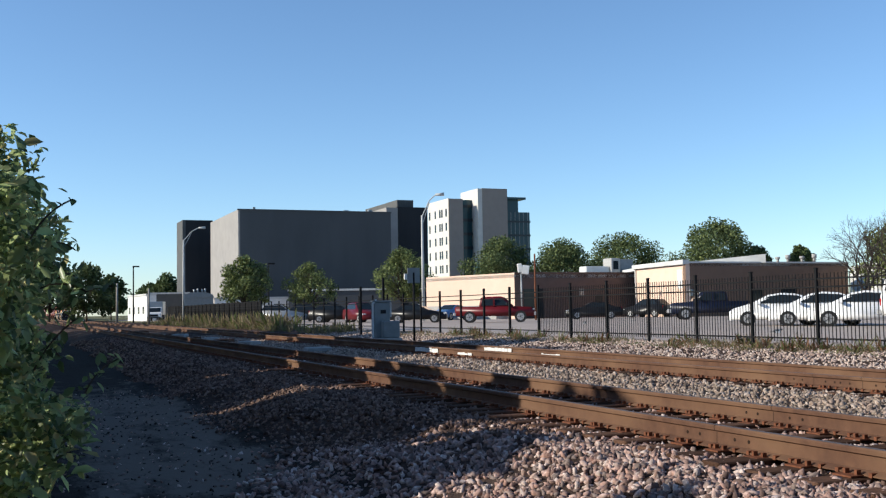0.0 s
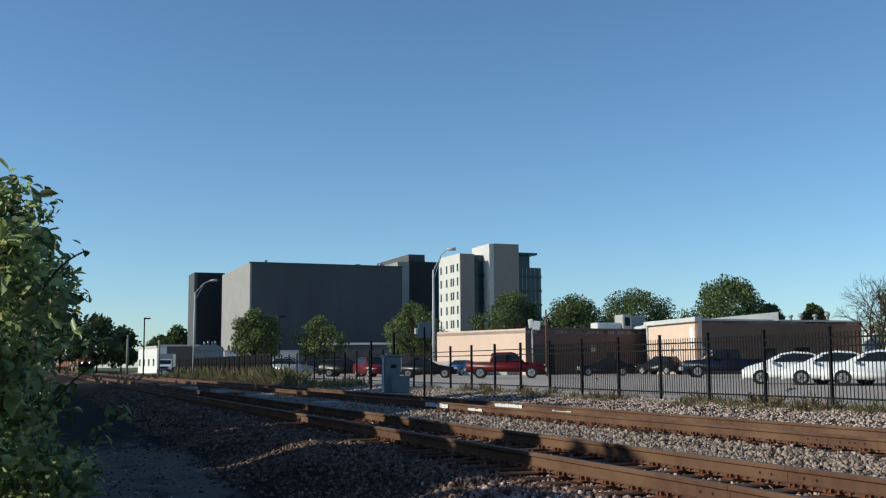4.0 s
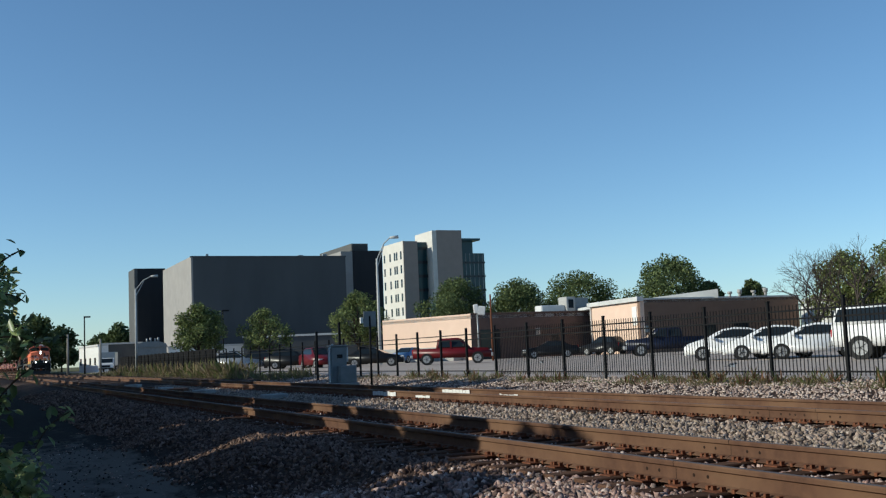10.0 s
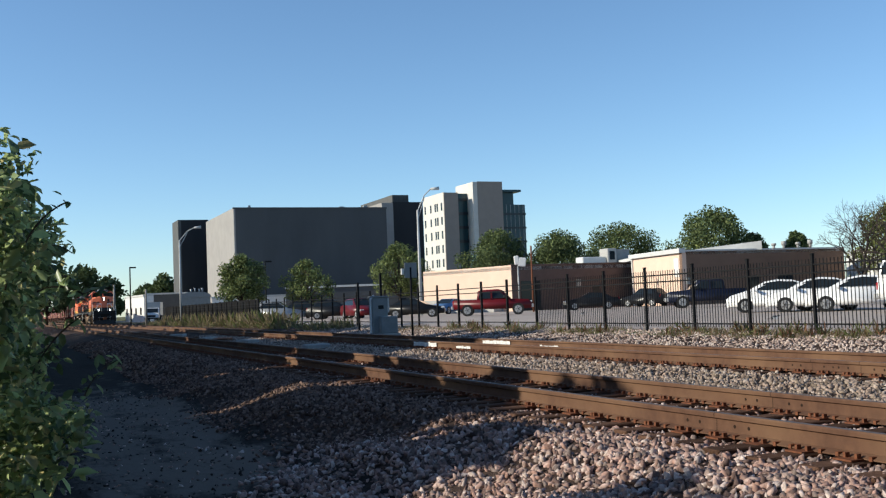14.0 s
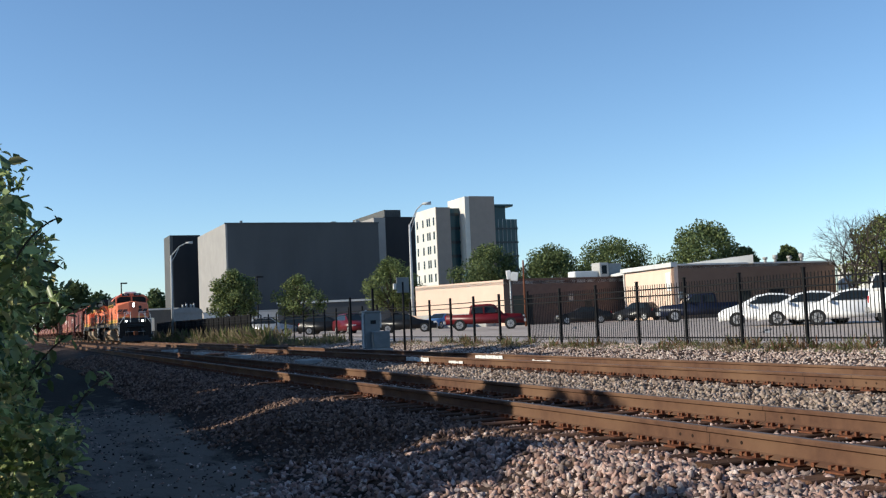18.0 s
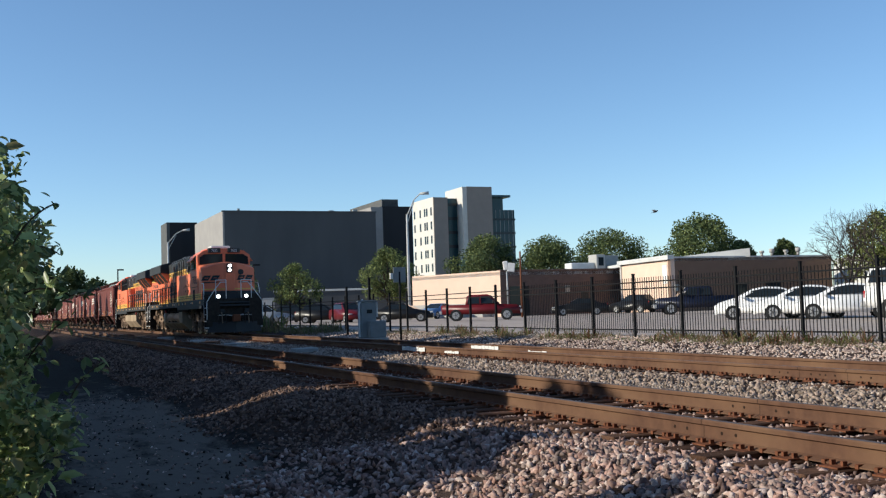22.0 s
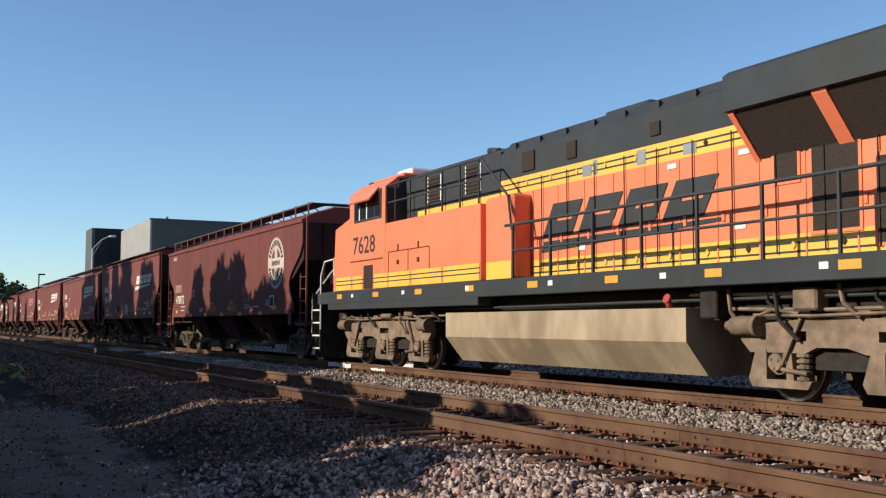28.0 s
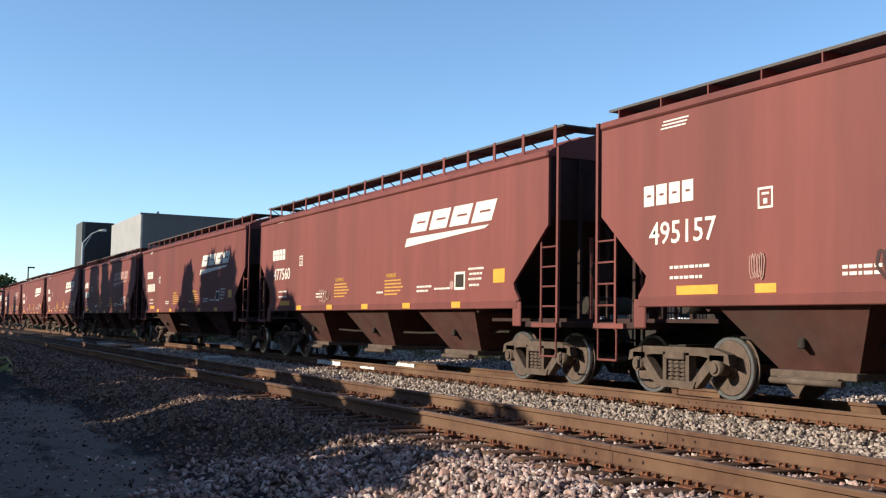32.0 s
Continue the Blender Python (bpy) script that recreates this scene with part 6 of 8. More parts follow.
        prism(tk, [(s * 0.2, 1.28), (s * 1.46, 1.28), (s * 1.46, 0.78), (s * 1.05, 0.28), (s * 0.2, 0.28)], -3.4, 4.3, "y")
        if s < 0:
            bmesh.ops.delete(tk, geom=list(tk.verts), context="VERTS")
            prism(tk, [(s * 0.2, 1.28), (s * 0.85, 1.28), (s * 0.95, 0.72), (s * 1.46, 0.66), (s * 1.05, 0.24), (s * 0.2, 0.24)], -2.25, 3.5, "y")
            prism(tk, [(s * 0.2, 1.30), (s * 1.46, 1.30), (s * 1.46, 0.66), (s * 1.05, 0.24), (s * 0.2, 0.24)], 3.5, 4.2, "y")
            prism(tk, [(s * 0.2, 1.30), (s * 1.46, 1.30), (s * 1.46, 0.66), (s * 1.05, 0.24), (s * 0.2, 0.24)], -3.4, -2.25, "y")
            for ya, yb in ((-2.1, 0.4), (0.75, 3.2)):
                rs = bmesh.new()
                rod(rs, (s * 1.17, ya + 0.12, 0.98), (s * 1.17, yb - 0.12, 0.98), 0.27, n=18)
                for yy, d in ((ya + 0.12, -1), (yb - 0.12, 1)):
                    rod(rs, (s * 1.17, yy, 0.98), (s * 1.17, yy + d * 0.10, 0.98), 0.27, 0.17, n=18)
                for yy in (ya + 0.4, yb - 0.4):
                    rod(rs, (s * 1.17, yy - 0.03, 0.98), (s * 1.17, yy + 0.03, 0.98), 0.282, n=18)
                tankr = part("air_reservoir", rs, M_RESERVOIR, e, "dusty brown cylindrical air reservoir")
                for yy in (ya + 0.4, yb - 0.4):
                    ft = prism(bmesh.new(), [(yy - 0.16, 0.62), (yy + 0.16, 0.62), (yy + 0.05, 0.80), (yy - 0.05, 0.80)], min(s * 1.02, s * 1.36), max(s * 1.02, s * 1.36), "x")
                    part("foot", ft, M_UNDER, tankr, "dark cradle foot")
                va = rod(bmesh.new(), (s * 1.2, yb - 0.02, 0.98), (s * 1.2, yb + 0.10, 0.98), 0.05, n=8)
                pipe(va, [(s * 1.22, yb + 0.06, 1.0), (s * 1.26, yb + 0.12, 1.2), (s * 1.2, yb + 0.10, 1.5)], 0.022)
                pipe(va, [(s * 1.22, yb + 0.06, 0.95), (s * 1.28, yb + 0.16, 0.78), (s * 1.3, yb + 0.22, 0.62)], 0.02)
                part("drain_valve", va, M_UNDER, tankr, "drain valve with bent pipes")
            sg = part("sight_glass", boxes((s * 1.464 - 0.012, s * 1.464 + 0.012, 3.80, 3.98, 0.96, 1.24), bev=0.008), M_SAFETY, e, "pale rounded fuel gauge plate")
        part("fuel_tank", tk, M_TANK, e, "dusty cream fuel tank")
        fl = rod(bmesh.new(), (s * 1.36, 3.82, 1.27), (s * 1.40, 3.82, 1.42), 0.05, n=10)
        part("filler_cap", rod(fl, (s * 1.38, 3.82, 1.41), (s * 1.43, 3.82, 1.43), 0.075, n=10), M_FILLER, e, "dull red fuel filler cap")
        part("control_box", boxes((min(s * 1.02, s * 1.36), max(s * 1.02, s * 1.36), 4.48, 4.84, 1.12, 1.52), (min(s * 1.1, s * 1.4), max(s * 1.1, s * 1.4), 4.40, 4.92, 1.52, 1.60), bev=0.02), M_UNDER, e, "dark control box with gauges under the sill")
        part("corner_grab", pipe(bmesh.new(), [(s * 0.80, 10.46, 2.55), (s * 0.84, 10.52, 2.58), (s * 0.84, 10.52, 3.0), (s * 0.76, 10.60, 3.04)], 0.014), M_SAFETY, e, "short white grab iron on the hood corner")
        # steps and grab irons at both ends
        for d in (-1, 1):
            ye = d * 10.95
            part("step_well", boxes((min(s * 0.75, s * 1.5), max(s * 0.75, s * 1.5), ye - 0.03, ye + 0.03, 0.30, D1 + 0.25),
                                    (min(s * 0.75, s * 1.5), max(s * 0.75, s * 1.5), ye + d * 0.62 - 0.025, ye + d * 0.62 + 0.025, 0.45, D1)), M_UNDER, e, "black stepwell plates")
            for k in range(4):
                z = 0.38 + 0.35 * k
                part("step", boxes((min(s * (0.8 + 0.03 * k), s * 1.5), max(s * (0.8 + 0.03 * k), s * 1.5), min(ye, ye + d * 0.6), max(ye, ye + d * 0.6), z - 0.02, z + 0.02)), M_SAFETY, e, "white-edged step")
            gi = bmesh.new()
            pipe(gi, [(s * 1.5, ye - d * 0.05, 0.9), (s * 1.5, ye - d * 0.05, 2.35), (s * 1.47, ye - d * 0.25, 2.75), (s * 1.46, ye - d * 0.9, 2.78)], 0.022)
            pipe(gi, [(s * 1.48, ye + d * 0.66, 0.8), (s * 1.48, ye + d * 0.66, 1.75), (s * 1.0, ye + d * 0.60, 2.45), (s * 0.72, ye + d * 0.58, 2.78), (s * 0.45, ye + d * 0.56, 2.78)], 0.022)
            part("grab_iron", gi, M_SAFETY, e, "white bent grab iron")
    # radiator end
    part("end_lamp", rod(boxes((-0.32, 0.32, 10.80, 10.88, 2.95, 3.25)), (0, 10.88, 3.1), (0, 10.92, 3.1), 0.1, n=12), M_ENGBLACK, e)
    # cab and the full-width body behind it
    cabm = bmesh.new()
    prism(cabm, [(-1.46, D1), (1.46, D1), (1.46, 4.36), (1.12, 4.62), (0.4, 4.74), (-0.4, 4.74), (-1.12, 4.62), (-1.46, 4.36)], -8.9, -6.62, "y")
    part("cab", cabm, M_ORANGE, e, "orange cab with sloping roof edges")
    part("cab_body", boxes((-1.46, 1.46, -6.62, -1.9, D1, 3.46), bev=0.02), M_ORANGE, e, "full-width orange body behind the cab")
    for s in (-1, 1):
        sx0, sx1 = sorted((s * 1.40, s * 1.468))
        for ya, yb in ((-9.85, -8.75), (-8.68, -8.02), (-7.28, -6.45), (-6.38, -5.2), (-5.1, -3.6), (-3.5, -1.92)):
            part("cab_stripe", boxes((sx0, sx1, ya, yb, D1 + 0.02, 2.26)), M_YELLOW, e, "yellow lower stripe panel")
        part("cab_stripe_line", boxes((min(s * 1.40, s * 1.472), max(s * 1.40, s * 1.472), -9.85, -1.92, 2.05, 2.075), (min(s * 1.40, s * 1.472), max(s * 1.40, s * 1.472), -9.85, -1.92, 2.15, 2.175)), M_ENGBLACK, e)
        part("side_hatch", boxes((min(s * 1.40, s * 1.474), max(s * 1.40, s * 1.474), -7.92, -7.36, 1.92, 2.50)), M_GRILLE, e, "dark side hatch")
        part("deep_sill", boxes((min(s * 1.2, s * 1.515), max(s * 1.2, s * 1.515), -10.3, -1.9, 1.42, D1 + 0.005), bev=0.01), M_ENGBLACK, e, "deep dark grey side sill")
        pn = bmesh.new()
        at = on_side(s, 0, 0, 1.462)
        rect(pn, at, min(-6.4 * s, -4.2 * s), max(-6.4 * s, -4.2 * s), 2.74, 2.765, 0.008)
        for y in (-6.4, -5.3, -4.2):
            rect(pn, at, y * s - 0.012, y * s + 0.012, 2.26, 2.75, 0.008)
        for y in (-5.85, -4.75):
            rect(pn, at, y * s - 0.04, y * s + 0.04, 2.44, 2.54, 0.03)
            rect(pn, at, y * s - 0.02, y * s + 0.02, 2.76, 2.9, 0.02)
        tagged(part("panel_seam", pn, M_SPIKE, e), kind="stuff")
    part("cab_back", boxes((-1.42, 1.42, -6.625, -6.605, 3.47, 4.34), (-1.1, 1.1, -6.625, -6.605, 4.34, 4.58)), M_ENGBLACK, e, "black rear wall of the cab")
    part("cab_roof", boxes((-0.9, 0.9, -8.7, -6.8, 4.68, 4.76), bev=0.03), M_ORANGE, e)
    part("air_conditioner", boxes((-0.55, 0.55, -8.0, -7.1, 4.74, 4.95), bev=0.05), M_SAFETY, e, "pale roof-top cooling unit")
    nose = bmesh.new()
    lo = [(-1.44, -8.9), (-1.44, -10.10), (-0.42, -10.42), (0.42, -10.42), (1.44, -10.10), (1.44, -8.9)]
    a = [nose.verts.new((x, y, D1)) for x, y in lo]
    b = [nose.verts.new((x * 0.99, y + (0.10 if y < -9.5 else 0), 3.86 if abs(x) < 1 else 3.56 if y < -9.5 else 3.80)) for x, y in lo]
    ridge = nose.verts.new((0, -8.9, 4.0))
    for i in range(5):
        nose.faces.new((a[i], a[i + 1], b[i + 1], b[i]))
    nose.faces.new((b[0], b[1], b[2], ridge))
    nose.faces.new((b[2], b[3], ridge))
    nose.faces.new((b[3], b[4], b[5], ridge))
    nose.faces.new((a[5], a[0], b[0], ridge, b[5]))
    nose.faces.new(a[::-1])
    bmesh.ops.recalc_face_normals(nose, faces=nose.faces)
    part("nose", nose, M_ORANGE, e, "orange nose with a shallow peaked front")
    for m_, z0, z1, out, nm, lab in ((M_ENGBLACK, D1 + 0.02, 2.34, 0.012, "nose_band", "sooty dark band round the nose"), (M_YELLOW, 2.42, 2.47, 0.006, "nose_stripe", "thin yellow stripe round the nose")):
        nb = bmesh.new()
        for s in (-1, 1):
            prism(nb, [(s * 1.44, -10.10 - out), (s * 0.42, -10.42 - out), (s * 0.42, -10.34), (s * 1.40, -10.03)], z0, z1, "z")
        prism(nb, [(-0.419, -10.42 - out), (0.419, -10.42 - out), (0.419, -10.36), (-0.419, -10.36)], z0, z1, "z")
        part(nm, nb, m_, e, lab)
    for s in (-1, 1):
        side_ = Matrix.Translation((s * 0.93, -10.228, 3.02)) @ Matrix.Rotation(s * math.atan2(0.32, 1.02), 4, "Z") @ Matrix.Rotation(math.radians(86.6), 4, "X")
        for k in range(2):
            part("nose_emblem_block", window_block(bmesh.new(), side_, -0.50 + 0.48 * k, -0.10, 0.38, 0.27, 0.6), M_ENGBLACK, e, "slanted black block of the nose emblem")
        part("nose_emblem_stroke", flat(bmesh.new(), side_, [(-0.50, -0.25), (-0.45, -0.18), (0.48, -0.17), (0.46, -0.21)]), M_ENGBLACK, e, "black stroke under the nose emblem")
        for z in (2.55, 2.8, 3.05, 3.3):
            part("nose_grab", pipe(bmesh.new(), [(-0.62 + s * 0.001, -10.36, z), (-0.62, -10.44, z), (-0.36, -10.50, z), (-0.36, -10.42, z)], 0.012), M_ORANGE, e) if s < 0 else None
    part("nose_medallion", rod(bmesh.new(), (0.62, -10.33, 3.36), (0.62, -10.385, 3.36), 0.15, n=16), M_ENGBLACK, e, "round dark plate on the nose")
    ws = bmesh.new()
    for s in (-1, 1):
        c = [(s * 0.08, 3.98), (s * 1.36, 3.84), (s * 1.34, 4.26), (s * 1.08, 4.42), (s * 0.08, 4.44)]
        vs = [ws.verts.new((x, -8.925, z)) for x, z in c]
        v2 = [ws.verts.new((x, -8.88, z)) for x, z in c]
        ws.faces.new(vs)
        for i in range(5):
            ws.faces.new((vs[i], vs[(i + 1) % 5], v2[(i + 1) % 5], v2[i]))
    bmesh.ops.recalc_face_normals(ws, faces=ws.faces)
    part("windshield", ws, M_CABGLASS, e, "two dark windshield panes")
    for s in (-1, 1):
        bdm = boxes((min(s * 0.2, s * 0.88), max(s * 0.2, s * 0.88), -9.04, -8.75, 4.50, 4.76), bev=0.02)
        board = part("number_board", bdm, M_ENGBLACK, e, "black number board")
        tx = Matrix(((1, 0, 0, s * 0.54), (0, 0, -1, -9.045), (0, 1, 0, 4.55), (0, 0, 0, 1)))
        letters(number, 0.15, tx, M_SAFETY, "digits", board)
        # cab side windows
        at = on_side(s, 0, 0, 1.462)
        fr = part("window_frame", rect(bmesh.new(), at, -7.7 * s - 0.86, -7.7 * s + 0.86, 3.62, 4.34, 0.02), M_ENGBLACK, e, "dark cab window frame")
        for ya, yb in ((-0.80, -0.50), (-0.44, -0.03), (0.03, 0.44), (0.50, 0.80)):
            part("pane", rect(bmesh.new(), at, -7.7 * s + ya, -7.7 * s + yb, 3.68, 4.28, 0.026), M_CABGLASS, fr, "dark cab side glass")
        for ya in (-0.47, 0.0):
            part("sash", rect(bmesh.new(), at, -7.7 * s + ya - 0.03, -7.7 * s + ya + 0.03, 3.66, 4.05, 0.034), M_SAFETY, fr, "pale window sash")
        vis = bmesh.new()
        prism(vis, [(s * 1.46, 4.34), (s * 1.46, 4.40), (s * 1.74, 4.08), (s * 1.71, 4.05)], -8.35, -7.0, "y")
        part("sun_visor", vis, M_ORANGE, e, "orange sun visor over the cab window")
        letters(number, 0.45, on_side(s, -7.94, 2.82, 1.464), M_ENGBLACK, "road_number", e, "black road number on the cab side", width=1.42)
        part("cab_line", rect(bmesh.new(), at, -7.8 * s - 1.05, -7.8 * s + 1.05, 2.62, 2.65, 0.012), M_SPIKE, e)
        # ditch lights
        dl = boxes((s * 0.75 - 0.14, s * 0.75 + 0.14, -11.0, -10.78, 1.90, 2.18), bev=0.02)
        housing = part("ditch_light", dl, M_ENGBLACK, e, "black ditch light housing")
        part("lens", rod(bmesh.new(), (s * 0.75, -11.0, 2.04), (s * 0.75, -11.03, 2.04), 0.085, n=14), M_LAMP if number == "7632" else M_SAFETY, housing, "round lamp lens")
        # end letters on the radiator end
        k = math.radians(45) * s
        rot = Matrix.Translation((s * 0.7233, 10.5122, 3.22)) @ Matrix.Rotation(math.pi - s * math.radians(56), 4, "Z") @ Matrix.Rotation(math.pi / 2, 4, "X")
        letters(number, 0.22, rot, M_ENGBLACK, "end_number", e, "black road number on the rear corner", width=0.54)
    hl = boxes((-0.15, 0.15, -10.46, -10.30, 3.34, 3.82), bev=0.02)
    hs = part("headlight", hl, M_ENGBLACK, e, "black twin headlight housing")
    for z in (3.46, 3.70):
        part("lens", rod(bmesh.new(), (0, -10.46, z), (0, -10.485, z), 0.085, n=14), M_LAMP if number == "7632" else M_SAFETY, hs, "round lamp lens")
    part("nose_door", boxes((-0.26, 0.26, -10.435, -10.40, 2.36, 3.26), bev=0.012), M_ORANGE, e, "orange nose door")
    # end sheets, pilots and couplers
    for d in (-1, 1):
        ye = d * 11.35
        part("end_plate", boxes((-0.95, 0.95, min(ye, ye + d * 0.10), max(ye, ye + d * 0.10), 0.75, D1 + 0.02), bev=0.02), M_UNDER, e, "black end plate")
        part("anticlimber", boxes((-0.8, 0.8, min(ye + d * 0.10, ye + d * 0.36), max(ye + d * 0.10, ye + d * 0.36), 1.50, 1.60), (-0.8, 0.8, min(ye + d * 0.10, ye + d * 0.32), max(ye + d * 0.10, ye + d * 0.32), 1.66, 1.74), bev=0.01), M_ENGBLACK, e, "ribbed anticlimber ledge")
        pl = bmesh.new()
        prism(pl, [(-1.45, 0.72), (1.45, 0.72), (1.25, 0.14), (-1.25, 0.14)], min(ye + d * 0.1, ye + d * 0.18), max(ye + d * 0.1, ye + d * 0.18), "y")
        part("plow", pl, M_ENGBLACK, e, "black steel plow")
        if d < 0:
            for s in (-1, 1):
                bl = bmesh.new()
                prism(bl, [(0.0, ye - 0.52), (s * 1.42, ye - 0.19), (s * 1.42, ye - 0.13), (0.0, ye - 0.45)], 0.12, 0.66, "z")
                part("plow_blade", bl, M_ENGBLACK, e, "angled black plow blade")
                for k in range(3):
                    x = s * (0.35 + 0.4 * k)
                    part("plow_rib", boxes((x - 0.02, x + 0.02, ye - 0.42 + 0.09 * k, ye - 0.12, 0.66, 0.86)), M_UNDER, e)
                part("receptacle_box", boxes((min(s * 0.55, s * 0.85), max(s * 0.55, s * 0.85), ye - 0.24, ye - 0.1, 1.12, 1.36), bev=0.02), M_ENGBLACK, e, "cable receptacle box")
            part("uncoupling_lever", pipe(bmesh.new(), [(-1.3, ye - 0.2, 1.0), (-0.5, ye - 0.26, 1.04), (0, ye - 0.3, 0.98), (0.5, ye - 0.26, 1.04), (1.3, ye - 0.2, 1.0)], 0.02), M_SAFETY, e, "bent uncoupling lever")
        cp = boxes((-0.14, 0.14, min(ye, d * 12.0), max(ye, d * 12.0), 0.72, 0.98), (-0.2, 0.2, min(d * 11.85, d * 12.1), max(d * 11.85, d * 12.1), 0.68, 1.05), bev=0.03)
        part("coupler", cp, M_SPIKE, e, "rusty knuckle coupler")
        for x in (-0.9, -0.7, -0.5, 0.5, 0.7, 0.9):
            part("hose", pipe(bmesh.new(), [(x, ye + d * 0.1, 1.3), (x, ye + d * 0.34, 1.05), (x, ye + d * 0.45, 0.6)], 0.028), M_TRUCKDUST if abs(x) == 0.7 else M_UNDER, e, "dusty air hose" if abs(x) == 0.7 else "black air hose")
        for s in (-1, 1):
            er = pipe(bmesh.new(), [(s * 0.4, ye, D1), (s * 0.4, ye, D1 + 1.0), (s * 0.95, ye, D1 + 1.0), (s * 0.95, ye, D1)], 0.022)
            part("end_rail", er, M_ENGBLACK if d > 0 else M_SAFETY, e, "bent end handrail")
    ex = bmesh.new()
    box(ex, -0.5, 0.5, 1.0, 2.3, 4.70, 4.86, bev=0.04)
    box(ex, -0.3, 0.3, -1.2, -0.4, 4.70, 4.84, bev=0.04)
    part("exhaust_stack", ex, M_ENGBLACK, e, "sooty exhaust housing")
    hn = bmesh.new()
    for k in range(3):
        rod(hn, (-0.25 + 0.22 * k, -3.3, 4.86), (-0.25 + 0.22 * k, -3.75, 4.88), 0.03, 0.08, n=8)
    box(hn, -0.35, 0.35, -3.4, -3.2, 4.7, 4.82)
    part("horn", hn, M_ENGBLACK, e, "roof horn cluster")
    bw = bmesh.new()
    ring = [(0.99, 8.82 + 0.2 * math.cos(k * math.pi / 6), 2.72 + 0.2 * math.sin(k * math.pi / 6)) for k in range(13)]
    pipe(bw, ring, 0.018)
    for k in (0, 4, 8):
        rod(bw, (0.99, 8.82, 2.72), ring[k], 0.012, n=5)
    rod(bw, (0.93, 8.82, 2.72), (1.01, 8.82, 2.72), 0.04, n=8)
    part("brake_wheel", bw, M_STEELGREY, e, "grey spoked hand-brake wheel")
    for s in (-1, 1):
        for z, ya, yb, m in ((1.22, -10.2, -3.5, M_TRUCKDUST), (1.40, -9.0, 10.2, M_ENGBLACK), (1.26, 4.8, 10.4, M_TRUCKDUST), (1.48, 4.0, 9.4, M_RESERVOIR)):
            part("air_pipe", pipe(bmesh.new(), [(s * 1.12, ya, z), (s * 1.16, (ya * 2 + yb) / 3, z - 0.03), (s * 1.14, yb, z + 0.02)], 0.026), m, e, "dusty air pipe under the deck")
        for k in range(9):
            y = (-9.9, -8.2, -6.3, -4.6, 4.9, 5.8, 6.9, 8.3, 9.7)[k]
            h = 0.25 + 0.1 * (k % 3)
            part("sand_hose", pipe(bmesh.new(), [(s * 1.2, y, 1.56), (s * 1.26, y + 0.12, 1.56 - h), (s * 1.18, y + 0.3 + 0.1 * (k % 2), 1.5 - h * 1.5)], 0.03), M_UNDER if k % 2 else M_TRUCKDUST, e, "hanging hose")
        for y in (-5.9, 6.2, 8.9):
            part("valve_box", boxes((min(s * 1.05, s * 1.3), max(s * 1.05, s * 1.3), y, y + 0.42, 1.22, 1.52), bev=0.03), M_TRUCKDUST, e, "dusty valve box under the deck")
        # lifting lugs and small fittings on the hood roof's edge
        for k in range(8):
            y = -1.6 + 0.9 * k
            part("lifting_lug", boxes((min(s * 0.80, s * 0.86), max(s * 0.80, s * 0.86), y, y + 0.10, 4.5, 4.66)), M_ENGBLACK, e)
    for k in range(3):
        y = 5.9 + 1.7 * k
        fan = part("fan_housing", rod(bmesh.new(), (0, y, 4.72), (0, y, 4.80), 0.55, 0.5, n=20), M_ENGBLACK, e, "round roof fan housing")
        part("fan_hub", rod(bmesh.new(), (0, y, 4.80), (0, y, 4.82), 0.16, n=10), M_STEELGREY, fan)
    for y in (0.1, 2.6, 3.7, 4.5):
        part("roof_hatch", boxes((-0.42, 0.42, y, y + 0.75, 4.72, 4.80), bev=0.02), M_ENGBLACK, e, "raised roof hatch")
    engine_truck(e, 7.7)
    engine_truck(e, -7.4)
    return e


# ---- covered hoppers ----
M_HOPPER = mat("oxide_red_hopper_paint", (0.192, 0.060, 0.049), (0.156, 0.049, 0.041), 0.68, scale=2.2, bump=0.06, c3=(0.105, 0.040, 0.034), scale2=0.9, amount2=0.5, vary=0.14, stretch=(1, 1.3, 0.14))
M_HOPWHITE = mat("white_stencil_paint", (0.74, 0.69, 0.60), (0.60, 0.55, 0.48), 0.7, scale=3.0, bump=0.0)
M_HOPFADED = mat("faded_stencil_paint", (0.42, 0.27, 0.23), (0.30, 0.15, 0.12), 0.7, scale=2.0, bump=0.0)
M_RING = mat("weathered_white_emblem", (0.66, 0.58, 0.50), (0.50, 0.41, 0.35), 0.75, scale=3.0, bump=0.0, c3=(0.40, 0.28, 0.23), scale2=1.5, amount2=0.6)
M_YELSTENCIL = mat("yellow_stencil_paint", (0.62, 0.33, 0.07), (0.48, 0.24, 0.05), 0.6, scale=6.0, bump=0.0)
# Grime plus the shade between coupled cars, both put into one colour.
M_ENDDARK = mat("near_black_oxide_paint", (0.060, 0.035, 0.031), (0.036, 0.023, 0.021), 0.85, scale=3.0, bump=0.1)
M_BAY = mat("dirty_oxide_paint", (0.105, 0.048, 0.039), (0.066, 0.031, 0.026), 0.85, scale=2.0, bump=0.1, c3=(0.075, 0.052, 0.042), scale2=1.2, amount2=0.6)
M_GRATE = mat("galvanised_walkway", (0.13, 0.12, 0.11), (0.07, 0.06, 0.055), 0.6, metal=0.3, scale=40.0, bump=0.3)
M_CARTRUCK = mat("cast_truck_steel", (0.14, 0.103, 0.08), (0.08, 0.058, 0.045), 0.88, scale=5.0, bump=0.25, c3=(0.09, 0.065, 0.05), scale2=2.0)
